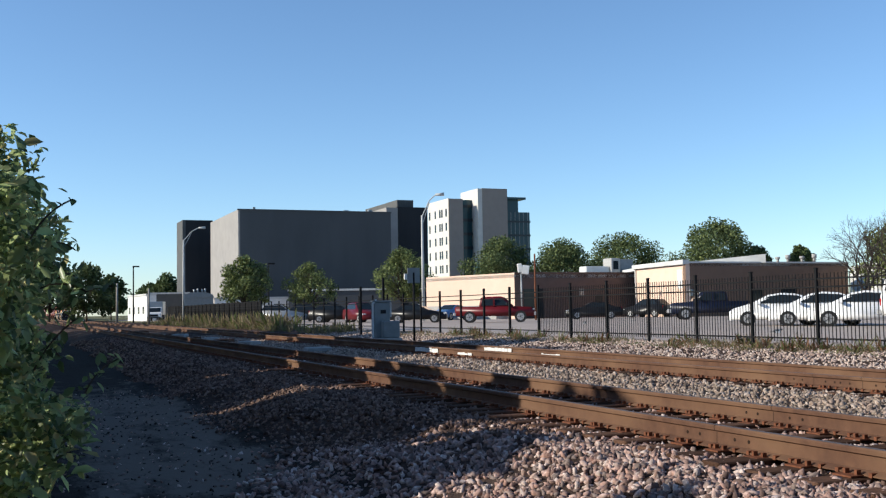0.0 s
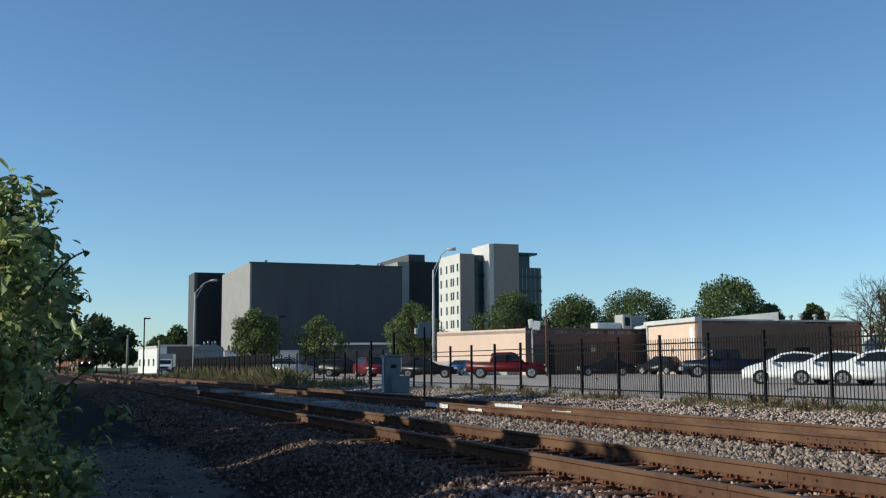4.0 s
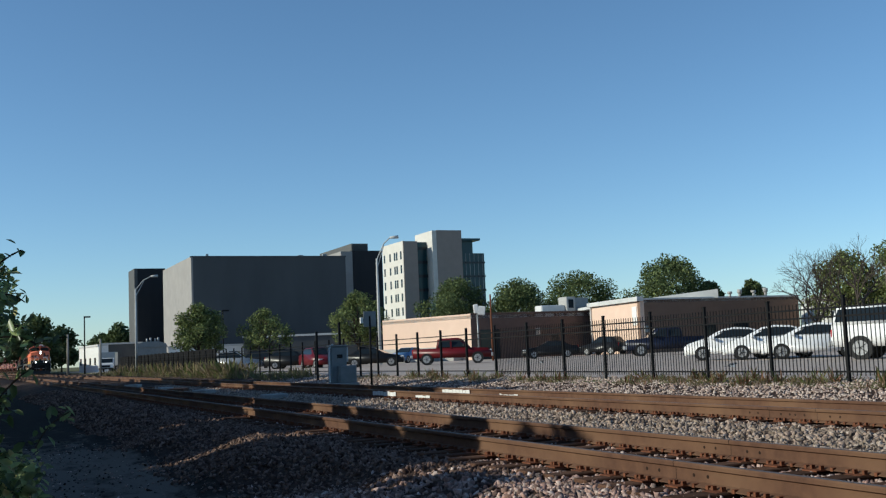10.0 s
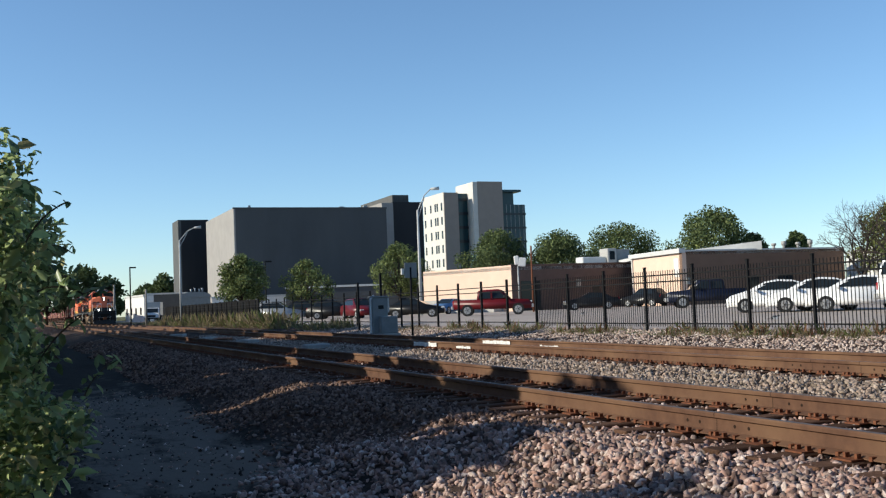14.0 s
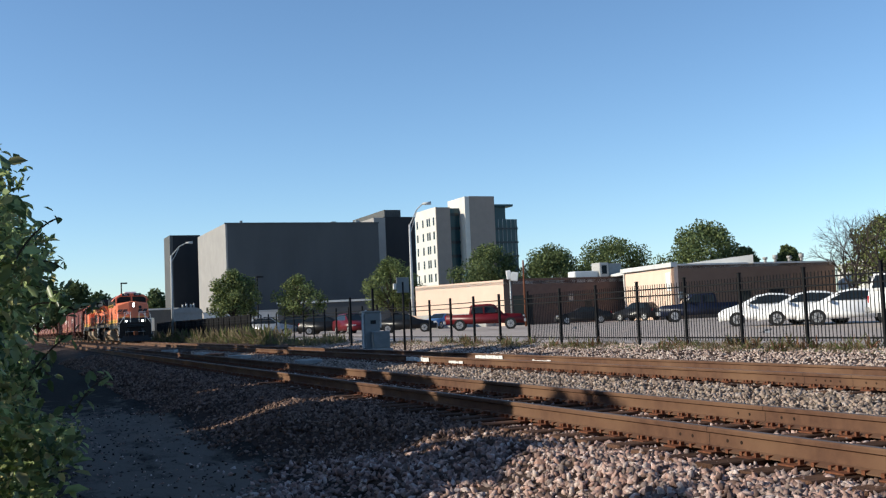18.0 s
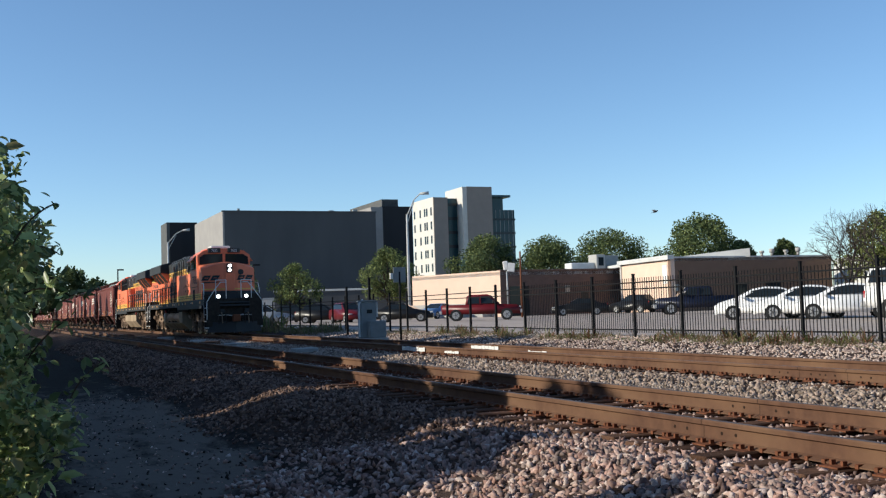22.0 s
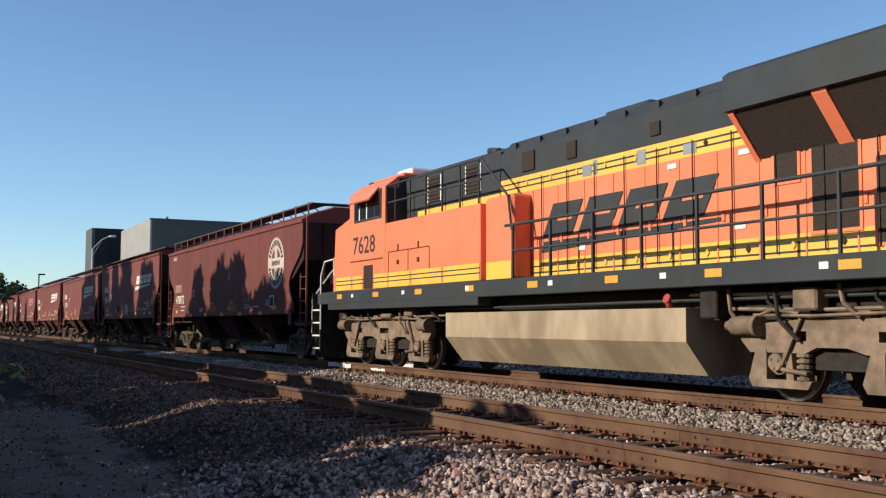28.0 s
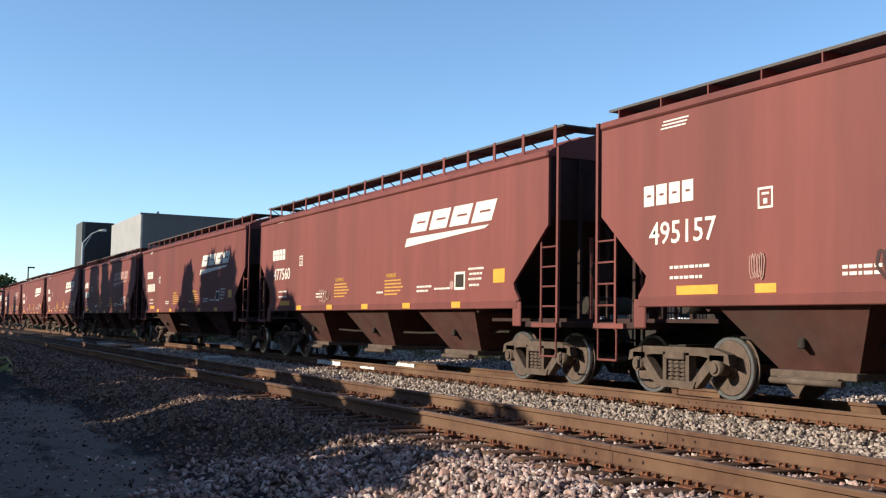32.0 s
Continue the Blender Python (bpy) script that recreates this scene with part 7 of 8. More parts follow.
M_GRAFFITI = mat("white_spray_paint", (0.66, 0.63, 0.62), (0.5, 0.45, 0.44), 0.7, scale=6.0, bump=0.0)
M_GRAFFITI_DARK = mat("dark_spray_paint", (0.06, 0.03, 0.028), (0.045, 0.025, 0.024), 0.7, scale=6.0, bump=0.0)


def car_truck(parent, y):
    t = thing("truck", "", "", pose(0, y, 0))
    t.parent = parent
    for s in (-1, 1):
        x0, x1 = sorted((s * 0.94, s * 1.08))
        bm = bmesh.new()
        prism(bm, [(-1.16, 0.50), (-1.12, 0.66), (-0.8, 0.74), (0.8, 0.74), (1.12, 0.66), (1.16, 0.50), (0.95, 0.56), (0.55, 0.62), (-0.55, 0.62), (-0.95, 0.56)], x0, x1, "x")
        prism(bm, [(-0.95, 0.60), (-0.72, 0.60), (-0.34, 0.22), (-0.46, 0.14)], x0, x1, "x")
        prism(bm, [(0.95, 0.60), (0.46, 0.14), (0.34, 0.22), (0.72, 0.60)], x0, x1, "x")
        prism(bm, [(-0.46, 0.24), (0.46, 0.24), (0.40, 0.13), (-0.40, 0.13)], x0 - 0.02, x1 + 0.02, "x")
        for a in (-0.30, 0.22):
            prism(bm, [(a, 0.2), (a + 0.08, 0.2), (a + 0.08, 0.66), (a, 0.66)], x0, x1, "x")
        part("side_frame", bm, M_CARTRUCK, t, "cast steel side frame")
        for o in (-0.14, 0.0, 0.14):
            part("coil_spring", spring(bmesh.new(), s * 1.02, o, 0.24, 0.55, 0.064), M_CARTRUCK, t, "stacked bolster spring")
        part("bolster_end", boxes((s * 1.02 - 0.1, s * 1.02 + 0.1, -0.22, 0.22, 0.55, 0.66), bev=0.015), M_CARTRUCK, t)
        for a in (-0.889, 0.889):
            jb = bmesh.new()
            rod(jb, (s * 0.9, a, 0.457), (s * 1.12, a, 0.457), 0.115, n=12)
            rod(jb, (s * 1.12, a, 0.457), (s * 1.15, a, 0.457), 0.075, n=8)
            box(jb, s * 1.0 - 0.08, s * 1.0 + 0.08, a - 0.15, a + 0.15, 0.55, 0.64)
            part("roller_bearing", jb, M_CARTRUCK, t, "roller bearing end cap")
    part("bolster", boxes((-1.05, 1.05, -0.2, 0.2, 0.42, 0.78)), M_UNDER, t)
    for a in (-0.889, 0.889):
        WHEELSETS.append((wheelset(0.457, "wheelset", t, pose(0, a, 0.457)), 0.457))
    return t


HOPPER_LABEL = "oxide-red covered grain hopper car on two trucks"


def hopper(eave, half=8.17, sill=1.33, walk_rise=0.57, low=False, curved=False, trucks=7.05):
    """A covered hopper; half is the half length of its side sheets."""
    e = thing("hopper_car", HOPPER_LABEL, "hopper car", group="hopper cars behind the locomotives")
    W, B = 1.58, half
    if curved:
        end = [(B, eave), (B, 3.36), (B - 0.22, 3.05), (B - 0.62, 2.78), (B - 1.0, 2.52), (B - 1.18, 2.28), (B - 1.12, 1.98), (B - 0.85, 1.62), (B - 0.82, sill + 0.05), (B - 1.0, sill)]
    else:
        end = [(B, eave), (B, 2.78), (B - 0.12, 2.68), (B - 1.14, 1.80), (B - 1.10, 1.68), (B - 0.95, 1.50), (B - 1.0, sill)]
    outline = [(-y, z) for y, z in end] + end[::-1]
    reach = min(y for y, z in end)
    for s in (-1, 1):
        x0, x1 = sorted((s * (W - 0.05), s * W))
        bm = bmesh.new()
        prism(bm, outline, x0, x1, "x")
        part("side_sheet", bm, M_HOPPER, e, "smooth oxide-red side sheet")
        part("side_sill", boxes((min(s * (W - 0.04), s * (W + 0.03)), max(s * (W - 0.04), s * (W + 0.03)), -B + 0.98, B - 0.98, sill, sill + 0.15), bev=0.012), M_HOPPER, e, "red side sill")
        part("eave_rail", boxes((min(s * (W - 0.12), s * (W + 0.045)), max(s * (W - 0.12), s * (W + 0.045)), -B - 0.01, B + 0.01, eave - 0.02, eave + 0.11), bev=0.03), M_HOPPER, e, "rounded roof edge")
        for d in (-1, 1):
            xx = s * (W - 0.05)
            ya, yb = d * (B + 0.17), d * (B - 0.32)
            post = boxes((min(xx, xx - s * 0.05), max(xx, xx - s * 0.05), min(ya, ya + d * 0.06), max(ya, ya + d * 0.06), 0.98, eave + 0.14))
            lad = part("ladder", post, M_HOPPER, e, "red corner post of the end ladder")
            part("stile", boxes((min(xx, xx - s * 0.03), max(xx, xx - s * 0.03), min(yb, yb + d * 0.05), max(yb, yb + d * 0.05), 0.98, 2.5)), M_HOPPER, lad)
            for k in range(5):
                z = 1.02 + 0.345 * k
                part("rung", rod(bmesh.new(), (xx - s * 0.02, yb, z), (xx - s * 0.02, ya, z), 0.017, n=6), M_HOPPER, lad)
            stp = pipe(bmesh.new(), [(xx - s * 0.02, ya, 1.0), (xx - s * 0.02, ya, 0.5), (xx - s * 0.02, yb, 0.5), (xx - s * 0.02, yb, 1.0)], 0.018)
            part("stirrup", stp, M_HOPPER, lad, "bent stirrup step")
            part("corner_plate", boxes((min(s * (W - 0.02), s * (W + 0.02)), max(s * (W - 0.02), s * (W + 0.02)), min(d * reach, d * (reach + 0.28)), max(d * reach, d * (reach + 0.28)), sill - 0.32, sill + 0.12), bev=0.015), M_HOPPER, e, "jacking plate at the sill's end")
    crown = 0.30 if low else 0.46
    roof = bmesh.new()
    prism(roof, [(-W, eave), (-W + 0.05, eave + 0.12), (-1.2, eave + crown * 0.62), (-0.6, eave + crown), (0.6, eave + crown), (1.2, eave + crown * 0.62), (W - 0.05, eave + 0.12), (W, eave)], -B, B, "y")
    part("roof", roof, M_HOPPER, e, "low curved roof")
    part("hatch_trough", boxes((-0.32, 0.32, -B + 0.9, B - 0.9, eave + crown - 0.02, eave + crown + 0.14), bev=0.03), M_HOPPER, e, "long roof hatch cover")
    hr = eave + walk_rise
    lat = 1.06
    for s in (-1, 1):
        gr = bmesh.new()
        x0, x1 = s * (lat - 0.28), s * (lat + 0.28)
        for k in range(15):
            x = x0 + (x1 - x0) * k / 14
            box(gr, x - 0.010, x + 0.010, -B - 0.12, B + 0.12, hr - 0.03, hr)
        n = int(B * 2 / 0.10)
        for k in range(n + 1):
            y = -B - 0.12 + (2 * B + 0.24) * k / n
            box(gr, min(x0, x1), max(x0, x1), y - 0.012, y + 0.012, hr - 0.026, hr - 0.006)
        tagged(part("running_board", gr, M_GRATE, e, "galvanised open grating walkway on the roof"), kind="stuff")
        br = bmesh.new()
        if low:
            prism(br, [(s * (lat - 0.2), eave + 0.2), (s * (lat + 0.30), eave + 0.12), (s * (lat + 0.30), hr - 0.03), (s * (lat - 0.2), hr - 0.03)], -0.012, 0.012, "y")
        else:
            box(br, min(s * (lat + 0.28), s * (lat + 0.30)), max(s * (lat + 0.28), s * (lat + 0.30)), -0.045, 0.045, eave + 0.08, hr + 0.02)
            rod(br, (s * (lat - 0.26), 0, eave + 0.2), (s * (lat + 0.27), 0, hr - 0.035), 0.015, n=5)
            rod(br, (s * (lat - 0.26), 0, hr - 0.035), (s * (lat + 0.27), 0, hr - 0.035), 0.015, n=5)
        br = mesh_of("bracket", br, M_HOPPER)
        for k in range(16):
            part("bracket", br, None, e, at=pose(0, -B + 0.15 + k * (2 * B - 0.3) / 15, 0))
        part("board_edge", boxes((min(s * (lat + 0.28), s * (lat + 0.292)), max(s * (lat + 0.28), s * (lat + 0.292)), -B - 0.12, B + 0.12, hr - 0.035, hr + 0.005)), M_GRATE, e, "edge bar of the roof walkway")
    for d in (-1, 1):
        ca, cb = sorted((d * (B - 0.35), d * (B + 0.14)))
        cr = bmesh.new()
        for k in range(9):
            y = ca + (cb - ca) * k / 8
            box(cr, -lat + 0.285, lat - 0.285, y - 0.01, y + 0.01, hr - 0.03, hr)
        for k in range(10):
            x = -lat + 0.3 + k * (2 * lat - 0.6) / 9
            box(cr, x - 0.012, x + 0.012, ca, cb, hr - 0.026, hr - 0.006)
        tagged(part("crossover_board", cr, M_GRATE, e, "grating walkway across the roof end"), kind="stuff")
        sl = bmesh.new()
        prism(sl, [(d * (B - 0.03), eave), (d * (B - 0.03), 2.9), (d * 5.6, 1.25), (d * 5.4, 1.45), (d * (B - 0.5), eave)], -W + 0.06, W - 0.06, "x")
        part("end_slope", sl, M_ENDDARK, e, "sloping end sheet, near black for grime and shade")
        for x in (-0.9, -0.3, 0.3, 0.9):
            part("end_rib", boxes((x - 0.03, x + 0.03, min(d * (B - 0.04), d * (B + 0.03)), max(d * (B - 0.04), d * (B + 0.03)), 1.15, eave)), M_ENDDARK, e, "dark upright end rib")
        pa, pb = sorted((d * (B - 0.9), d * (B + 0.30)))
        part("end_platform", boxes((-W + 0.08, W - 0.08, pa, pb, 1.00, 1.10), bev=0.01), M_ENDDARK, e, "dark end platform")
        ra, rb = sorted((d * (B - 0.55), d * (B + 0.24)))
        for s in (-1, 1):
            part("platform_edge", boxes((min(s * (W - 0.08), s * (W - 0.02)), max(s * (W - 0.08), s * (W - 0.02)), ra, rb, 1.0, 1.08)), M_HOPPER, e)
        part("shear_plate", boxes((-1.25, 1.25, min(d * 5.7, d * (B + 0.1)), max(d * 5.7, d * (B + 0.1)), 1.10, 1.16)), M_ENDDARK, e)
        part("draft_sill", boxes((-0.25, 0.25, min(d * 5.6, d * (B + 0.3)), max(d * 5.6, d * (B + 0.3)), 0.75, 1.02)), M_UNDER, e)
        part("coupler", boxes((-0.12, 0.12, min(d * (B + 0.3), d * 8.92), max(d * (B + 0.3), d * 8.92), 0.74, 0.98), (-0.18, 0.18, min(d * 8.8, d * 9.0), max(d * 8.8, d * 9.0), 0.7, 1.05), bev=0.01), M_UNDER, e)
        part("brake_cylinder", rod(bmesh.new(), (-0.4, d * (B - 0.6), 1.42), (0.6, d * (B - 0.6), 1.42), 0.17, n=10), M_UNDER, e, "brake cylinder on the platform")
        part("brake_rod", rod(bmesh.new(), (-0.7, d * (B + 0.05), 1.1), (-0.7, d * (B + 0.05), 2.6), 0.04, n=6), M_HOPPER, e)
        part("brake_wheel", rod(bmesh.new(), (-0.5, d * (B + 0.06), 2.0), (-0.5, d * (B + 0.1), 2.0), 0.24, n=14), M_ENDDARK, e)
        part("slack_adjuster", pipe(bmesh.new(), [(-1.2, d * (B + 0.1), 1.05), (-1.2, d * (B + 0.15), 0.85), (-0.6, d * (B + 0.3), 0.8)], 0.02), M_UNDER, e)
    part("centre_sill", boxes((-0.3, 0.3, -7.0, 7.0, 0.85, 1.25)), M_UNDER, e)
    # Near-black underside: deep shade between the bays is in its colour.
    part("slope_floor", boxes((-W + 0.06, W - 0.06, -B + 1.15, B - 1.15, sill + 0.02, sill + 0.07)), M_ENDDARK, e, "dark underside between the bays")
    for yc in (-4.15, 0.0, 4.15):
        bay = bmesh.new()
        lo_, hi_ = 0.50, sill + 0.02
        a = [bay.verts.new((x, yc + y, hi_)) for x, y in ((-W + 0.06, -1.3), (W - 0.06, -1.3), (W - 0.06, 1.3), (-W + 0.06, 1.3))]
        b = [bay.verts.new((x, yc + y, lo_)) for x, y in ((-0.98, -0.66), (0.98, -0.66), (0.98, 0.66), (-0.98, 0.66))]
        for i in range(4):
            bay.faces.new((a[i], a[(i + 1) % 4], b[(i + 1) % 4], b[i]))
        bay.faces.new(a)
        bay.faces.new(b[::-1])
        bmesh.ops.recalc_face_normals(bay, faces=bay.faces)
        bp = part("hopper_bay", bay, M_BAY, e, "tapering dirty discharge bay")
        for s in (-1, 1):
            part("bay_rib", boxes((min(s * 1.18, s * 1.30), max(s * 1.18, s * 1.30), yc - 0.06, yc + 0.06, 0.78, 0.92), bev=0.02), M_UNDER, bp, "small vibrator bracket")
        gt = boxes((-1.1, 1.1, yc - 0.72, yc + 0.72, 0.40, 0.50), bev=0.01)
        gate = part("outlet_gate", gt, M_CARTRUCK, e, "sliding outlet gate")
        for s in (-1, 1):
            part("gate_shaft", rod(bmesh.new(), (s * 1.2, yc - 0.6, 0.36), (s * 1.2, yc + 0.6, 0.36), 0.045, n=8), M_CARTRUCK, gate)
            part("gate_bracket", boxes((min(s * 1.05, s * 1.18), max(s * 1.05, s * 1.18), yc - 0.5, yc + 0.5, 0.32, 0.42)), M_CARTRUCK, gate)
    part("train_pipe", pipe(bmesh.new(), [(-0.9, -trucks + 1.2, 0.9), (-0.95, -2.0, 0.82), (-0.95, 2.0, 0.82), (-0.9, trucks - 1.2, 0.9)], 0.025), M_UNDER, e)
    car_truck(e, trucks)
    car_truck(e, -trucks)
    return e


def scribble(bm, at, w, h, seed, r=0.035):
    """A sprayed scrawl of short looping strokes."""
    rng = random.Random(seed)
    pts = []
    n = 30
    for k in range(n):
        u = k / (n - 1)
        a = u * 5.2 * 2 * math.pi + rng.uniform(-0.5, 0.5)
        pts.append((-w / 2 + w * u + 0.16 * w * math.cos(a), h * 0.46 * math.sin(a) * rng.uniform(0.6, 1)))
    for k, ((x0, y0), (x1, y1)) in enumerate(zip(pts, pts[1:])):
        d = Vector((x1 - x0, y1 - y0))
        nrm = Vector((-d.y, d.x)).normalized() * r
        flat(bm, at, [(x0 - nrm.x, y0 - nrm.y), (x1 - nrm.x, y1 - nrm.y), (x1 + nrm.x, y1 + nrm.y), (x0 + nrm.x, y0 + nrm.y)], 0.003 + 0.0006 * k)
    return bm


def window_block(bm, at, x, z, w, h, slant, slot=0.30):
    """One slanted plain block with a slot in its middle."""
    us, vs = (0.0, 0.30, 0.52 + slot, 1.0), (0.0, 0.445, 0.555, 1.0)
    g = [[bm.verts.new(at @ Vector((x + u * w + (v - 0.5) * slant * h, z + v * h, 0.004))) for u in us] for v in vs]
    for j in range(3):
        for i in range(3):
            if (i, j) != (1, 1):
                bm.faces.new((g[j][i], g[j][i + 1], g[j + 1][i + 1], g[j + 1][i]))
    return bm


def stencils(e, number="", emblem="", faded=False, seed=0, graffiti="", dx=0.0, dz=0.0, band=1.46):
    """Markings on both sides of a hopper car; x runs along the side as it is read."""
    paint = M_HOPFADED if faded else M_HOPWHITE
    for s in (-1, 1):
        at = on_side(s, 0, 0, 1.582)
        wb, yb_, ob = bmesh.new(), bmesh.new(), bmesh.new()
        # plain blocks for the reporting mark, over the number
        for k in range(4):
            part("mark_block", window_block(bmesh.new(), at, -6.95 + dx + 0.29 * k, 2.84 + dz * 1.3, 0.24, 0.31, 0.0, 0.2), paint if number else M_HOPWHITE, e, "plain stencil block")
        if number:
            letters(number, 0.34, at @ Matrix.Translation((-6.10 + dx, 2.26 + dz, 0)), M_HOPWHITE, "car_number", e, "white stencilled car number", width=1.45)
        else:
            for k in range(6):
                rect(wb, at, -6.82 + 0.25 * k, -6.64 + 0.25 * k, 2.26, 2.6)
        # rows of small lettering as bars
        for x, z, w in ((-6.35, 1.88, 0.72), (-6.35, 1.73, 0.66), (-3.2, 1.76, 0.6), (-3.2, 1.68, 0.5), (0.85, 1.72, 0.26), (3.0, 1.80, 0.62), (3.0, 1.71, 0.5), (3.85, 1.74, 0.66),
                        (5.32, 2.10, 0.55), (5.36, 2.00, 0.42), (5.32, 1.90, 0.5), (5.36, 1.78, 0.3)):
            z += dz * (0.4 if z < 2 else 0.9)
            x0 = x
            rg = random.Random(int(x * 100) + seed)
            while x0 < x + w:
                ww = rg.uniform(0.05, 0.13)
                rect(wb, at, x0, x0 + ww, z, z + 0.042)
                x0 += ww + 0.025
        for k in range(3):
            rect(wb, at, -6.56 + dx * 3 + 0.03 * k, -6.0 + dx * 3 + 0.03 * k, 3.96 + 0.05 * k + dz * 0.6, 3.982 + 0.05 * k + dz * 0.6)
        x0, z0 = -4.58 + (0.3 if dx else 0), 2.60 + dz * 1.3
        for a, b, c, d in ((0, 0.27, 0, 0.03), (0, 0.27, 0.25, 0.28), (0, 0.03, 0.03, 0.25), (0.24, 0.27, 0.03, 0.25), (0.10, 0.17, 0.06, 0.13), (0.07, 0.2, 0.18, 0.21)):
            rect(wb, at, x0 + a, x0 + b, z0 + c, z0 + d)
        tagged(part("stencil_bar", wb, M_HOPWHITE, e, "rows of small white stencil bars"), kind="stuff")
        # square notice with a dark middle
        nx, nz = (4.74, 1.72) if not dx else (5.74, 1.58)
        sq = part("notice_frame", rect(bmesh.new(), at, nx, nx + 0.44, nz, nz + 0.36), M_HOPWHITE, e, "white-framed square notice")
        part("notice_field", rect(bmesh.new(), at, nx + 0.05, nx + 0.39, nz + 0.05, nz + 0.31, 0.006), M_GRILLE, sq, "dark field of the notice")
        part("round_mark", rod(bmesh.new(), at @ Vector((nx - 0.12, nz + 0.1, 0)), at @ Vector((nx - 0.12, nz + 0.1, 0.004)), 0.09, n=16), M_HOPFADED, e)
        # yellow patches
        for x, z, w, h in ((-6.2, 1.50, 0.86, 0.13) if not dx else (-7.2, 1.5, 0.3, 0.13), (5.95, 1.50, 0.5, 0.13) if emblem != "blocks" or number == "495157" else (6.3, 1.82, 0.42, 0.26)):
            part("yellow_patch", rect(bmesh.new(), at, x, x + w, z, z + h), M_REFLECT, e, "yellow reflector patch")
        lat_ = 1.613 if band < 1.5 else 1.582
        for k in range(5):
            x = -4.45 + 2.33 * k
            part("yellow_patch", rect(bmesh.new(), on_side(s, 0, 0, lat_), x - 0.19, x + 0.19, band - 0.07, band + 0.05), M_REFLECT, e, "yellow reflector patch")
        for xc in (-1.42, 1.75) if not dx else (-1.2, 1.45):
            title = at @ Matrix.Translation((xc - 0.1, 2.07 + dz * 0.85, 0.002))
            tagged(letters("WARNING", 0.10, title, M_YELSTENCIL, "warning_title", e, "yellow warning title", width=0.56), kind="stuff")
            for k, w in enumerate((0.86, 0.92, 0.98, 0.86, 0.72)):
                z = 1.985 - 0.078 * k + dz * 0.85
                x0 = xc - 0.45
                rg = random.Random(k + seed)
                while x0 < xc - 0.45 + w - 0.03:
                    ww = rg.uniform(0.08, 0.2)
                    rect(ob, at, x0, min(x0 + ww, xc - 0.45 + w), z, z + 0.034)
                    x0 += ww + 0.02
        yb_.free()
        tagged(part("yellow_stencil", ob, M_YELSTENCIL, e, "yellow warning lettering as bars"), kind="stuff")
        if emblem == "blocks":
            for k in range(4):
                part("emblem_block", window_block(bmesh.new(), at, 2.72 + 0.93 * k, 3.02, 0.80, 0.40, 0.55), paint, e, "slanted white block of the emblem")
            part("emblem_stroke", flat(bmesh.new(), at, [(2.36, 2.72), (2.46, 2.91), (6.12, 2.95), (5.95, 2.89)]), paint, e, "tapering white stroke under the emblem")
        elif emblem == "ring":
            c = at @ Matrix.Translation((6.35, 2.92, 0))
            n = 40
            rg = bmesh.new()
            inner = [rg.verts.new(c @ Vector((0.46 * math.cos(2 * math.pi * k / n), 0.46 * math.sin(2 * math.pi * k / n), 0.004))) for k in range(n)]
            outer = [rg.verts.new(c @ Vector((0.79 * math.cos(2 * math.pi * k / n), 0.79 * math.sin(2 * math.pi * k / n), 0.004))) for k in range(n)]
            for k in range(n):
                j = (k + 1) % n
                rg.faces.new((inner[k], outer[k], outer[j], inner[j]))
            ring = part("emblem_ring", rg, M_RING, e, "round white ring emblem")
            part("emblem_cross", rect(bmesh.new(), c, -0.47, 0.47, -0.16, 0.16, 0.003), M_RING, ring)
            for z0, z1 in ((0.161, 0.47), (-0.47, -0.161)):
                part("emblem_cross", rect(bmesh.new(), c, -0.13, 0.13, z0, z1, 0.003), M_RING, ring)
            bars = bmesh.new()
            for k in range(28):
                if k in (0, 13, 14, 27):
                    continue
                a0 = 2 * math.pi * k / 28
                am = a0 + 2 * math.pi / 28 * 0.6
                flat(bars, c, [(r * math.cos(a), r * math.sin(a)) for r, a in ((0.54, a0), (0.71, a0), (0.71, am), (0.54, am))], 0.008)
            for k in range(7):
                rect(bars, c, -0.39 + 0.115 * k, -0.32 + 0.115 * k, -0.07, 0.07, 0.008)
            tagged(part("emblem_bar", bars, M_ENDDARK, e, "dark lettering of the ring as bars"), kind="stuff")
        if graffiti == "white":
            tagged(part("graffiti", scribble(bmesh.new(), at @ Matrix.Translation((0.1, 1.83, 0)), 0.72, 0.66, 6 + seed, 0.024), M_GRAFFITI, e, "white sprayed scrawl"), kind="stuff")
            tagged(part("graffiti", scribble(bmesh.new(), at @ Matrix.Translation((-2.4, 1.80, 0)), 0.55, 0.5, 9 + seed, 0.024), M_GRAFFITI_DARK, e, "dark sprayed scrawl"), kind="stuff")
            tagged(part("graffiti", scribble(bmesh.new(), at @ Matrix.Translation((-4.6, 1.85, 0)), 0.25, 0.5, 2 + seed, 0.008), M_HOPFADED, e, "faint scratched scrawl"), kind="stuff")
            tagged(part("graffiti", scribble(bmesh.new(), at @ Matrix.Translation((6.2, 1.82, 0)), 0.5, 0.5, 31, 0.010), M_HOPFADED, e, "faint scratched scrawl"), kind="stuff")
        elif graffiti == "small":
            tagged(part("graffiti", scribble(bmesh.new(), at @ Matrix.Translation((3.4 if dx else -2.6, 1.72, 0)), 0.7, 0.4, 14 + seed, 0.014), M_HOPFADED, e, "faint pale scrawl"), kind="stuff")
    return e


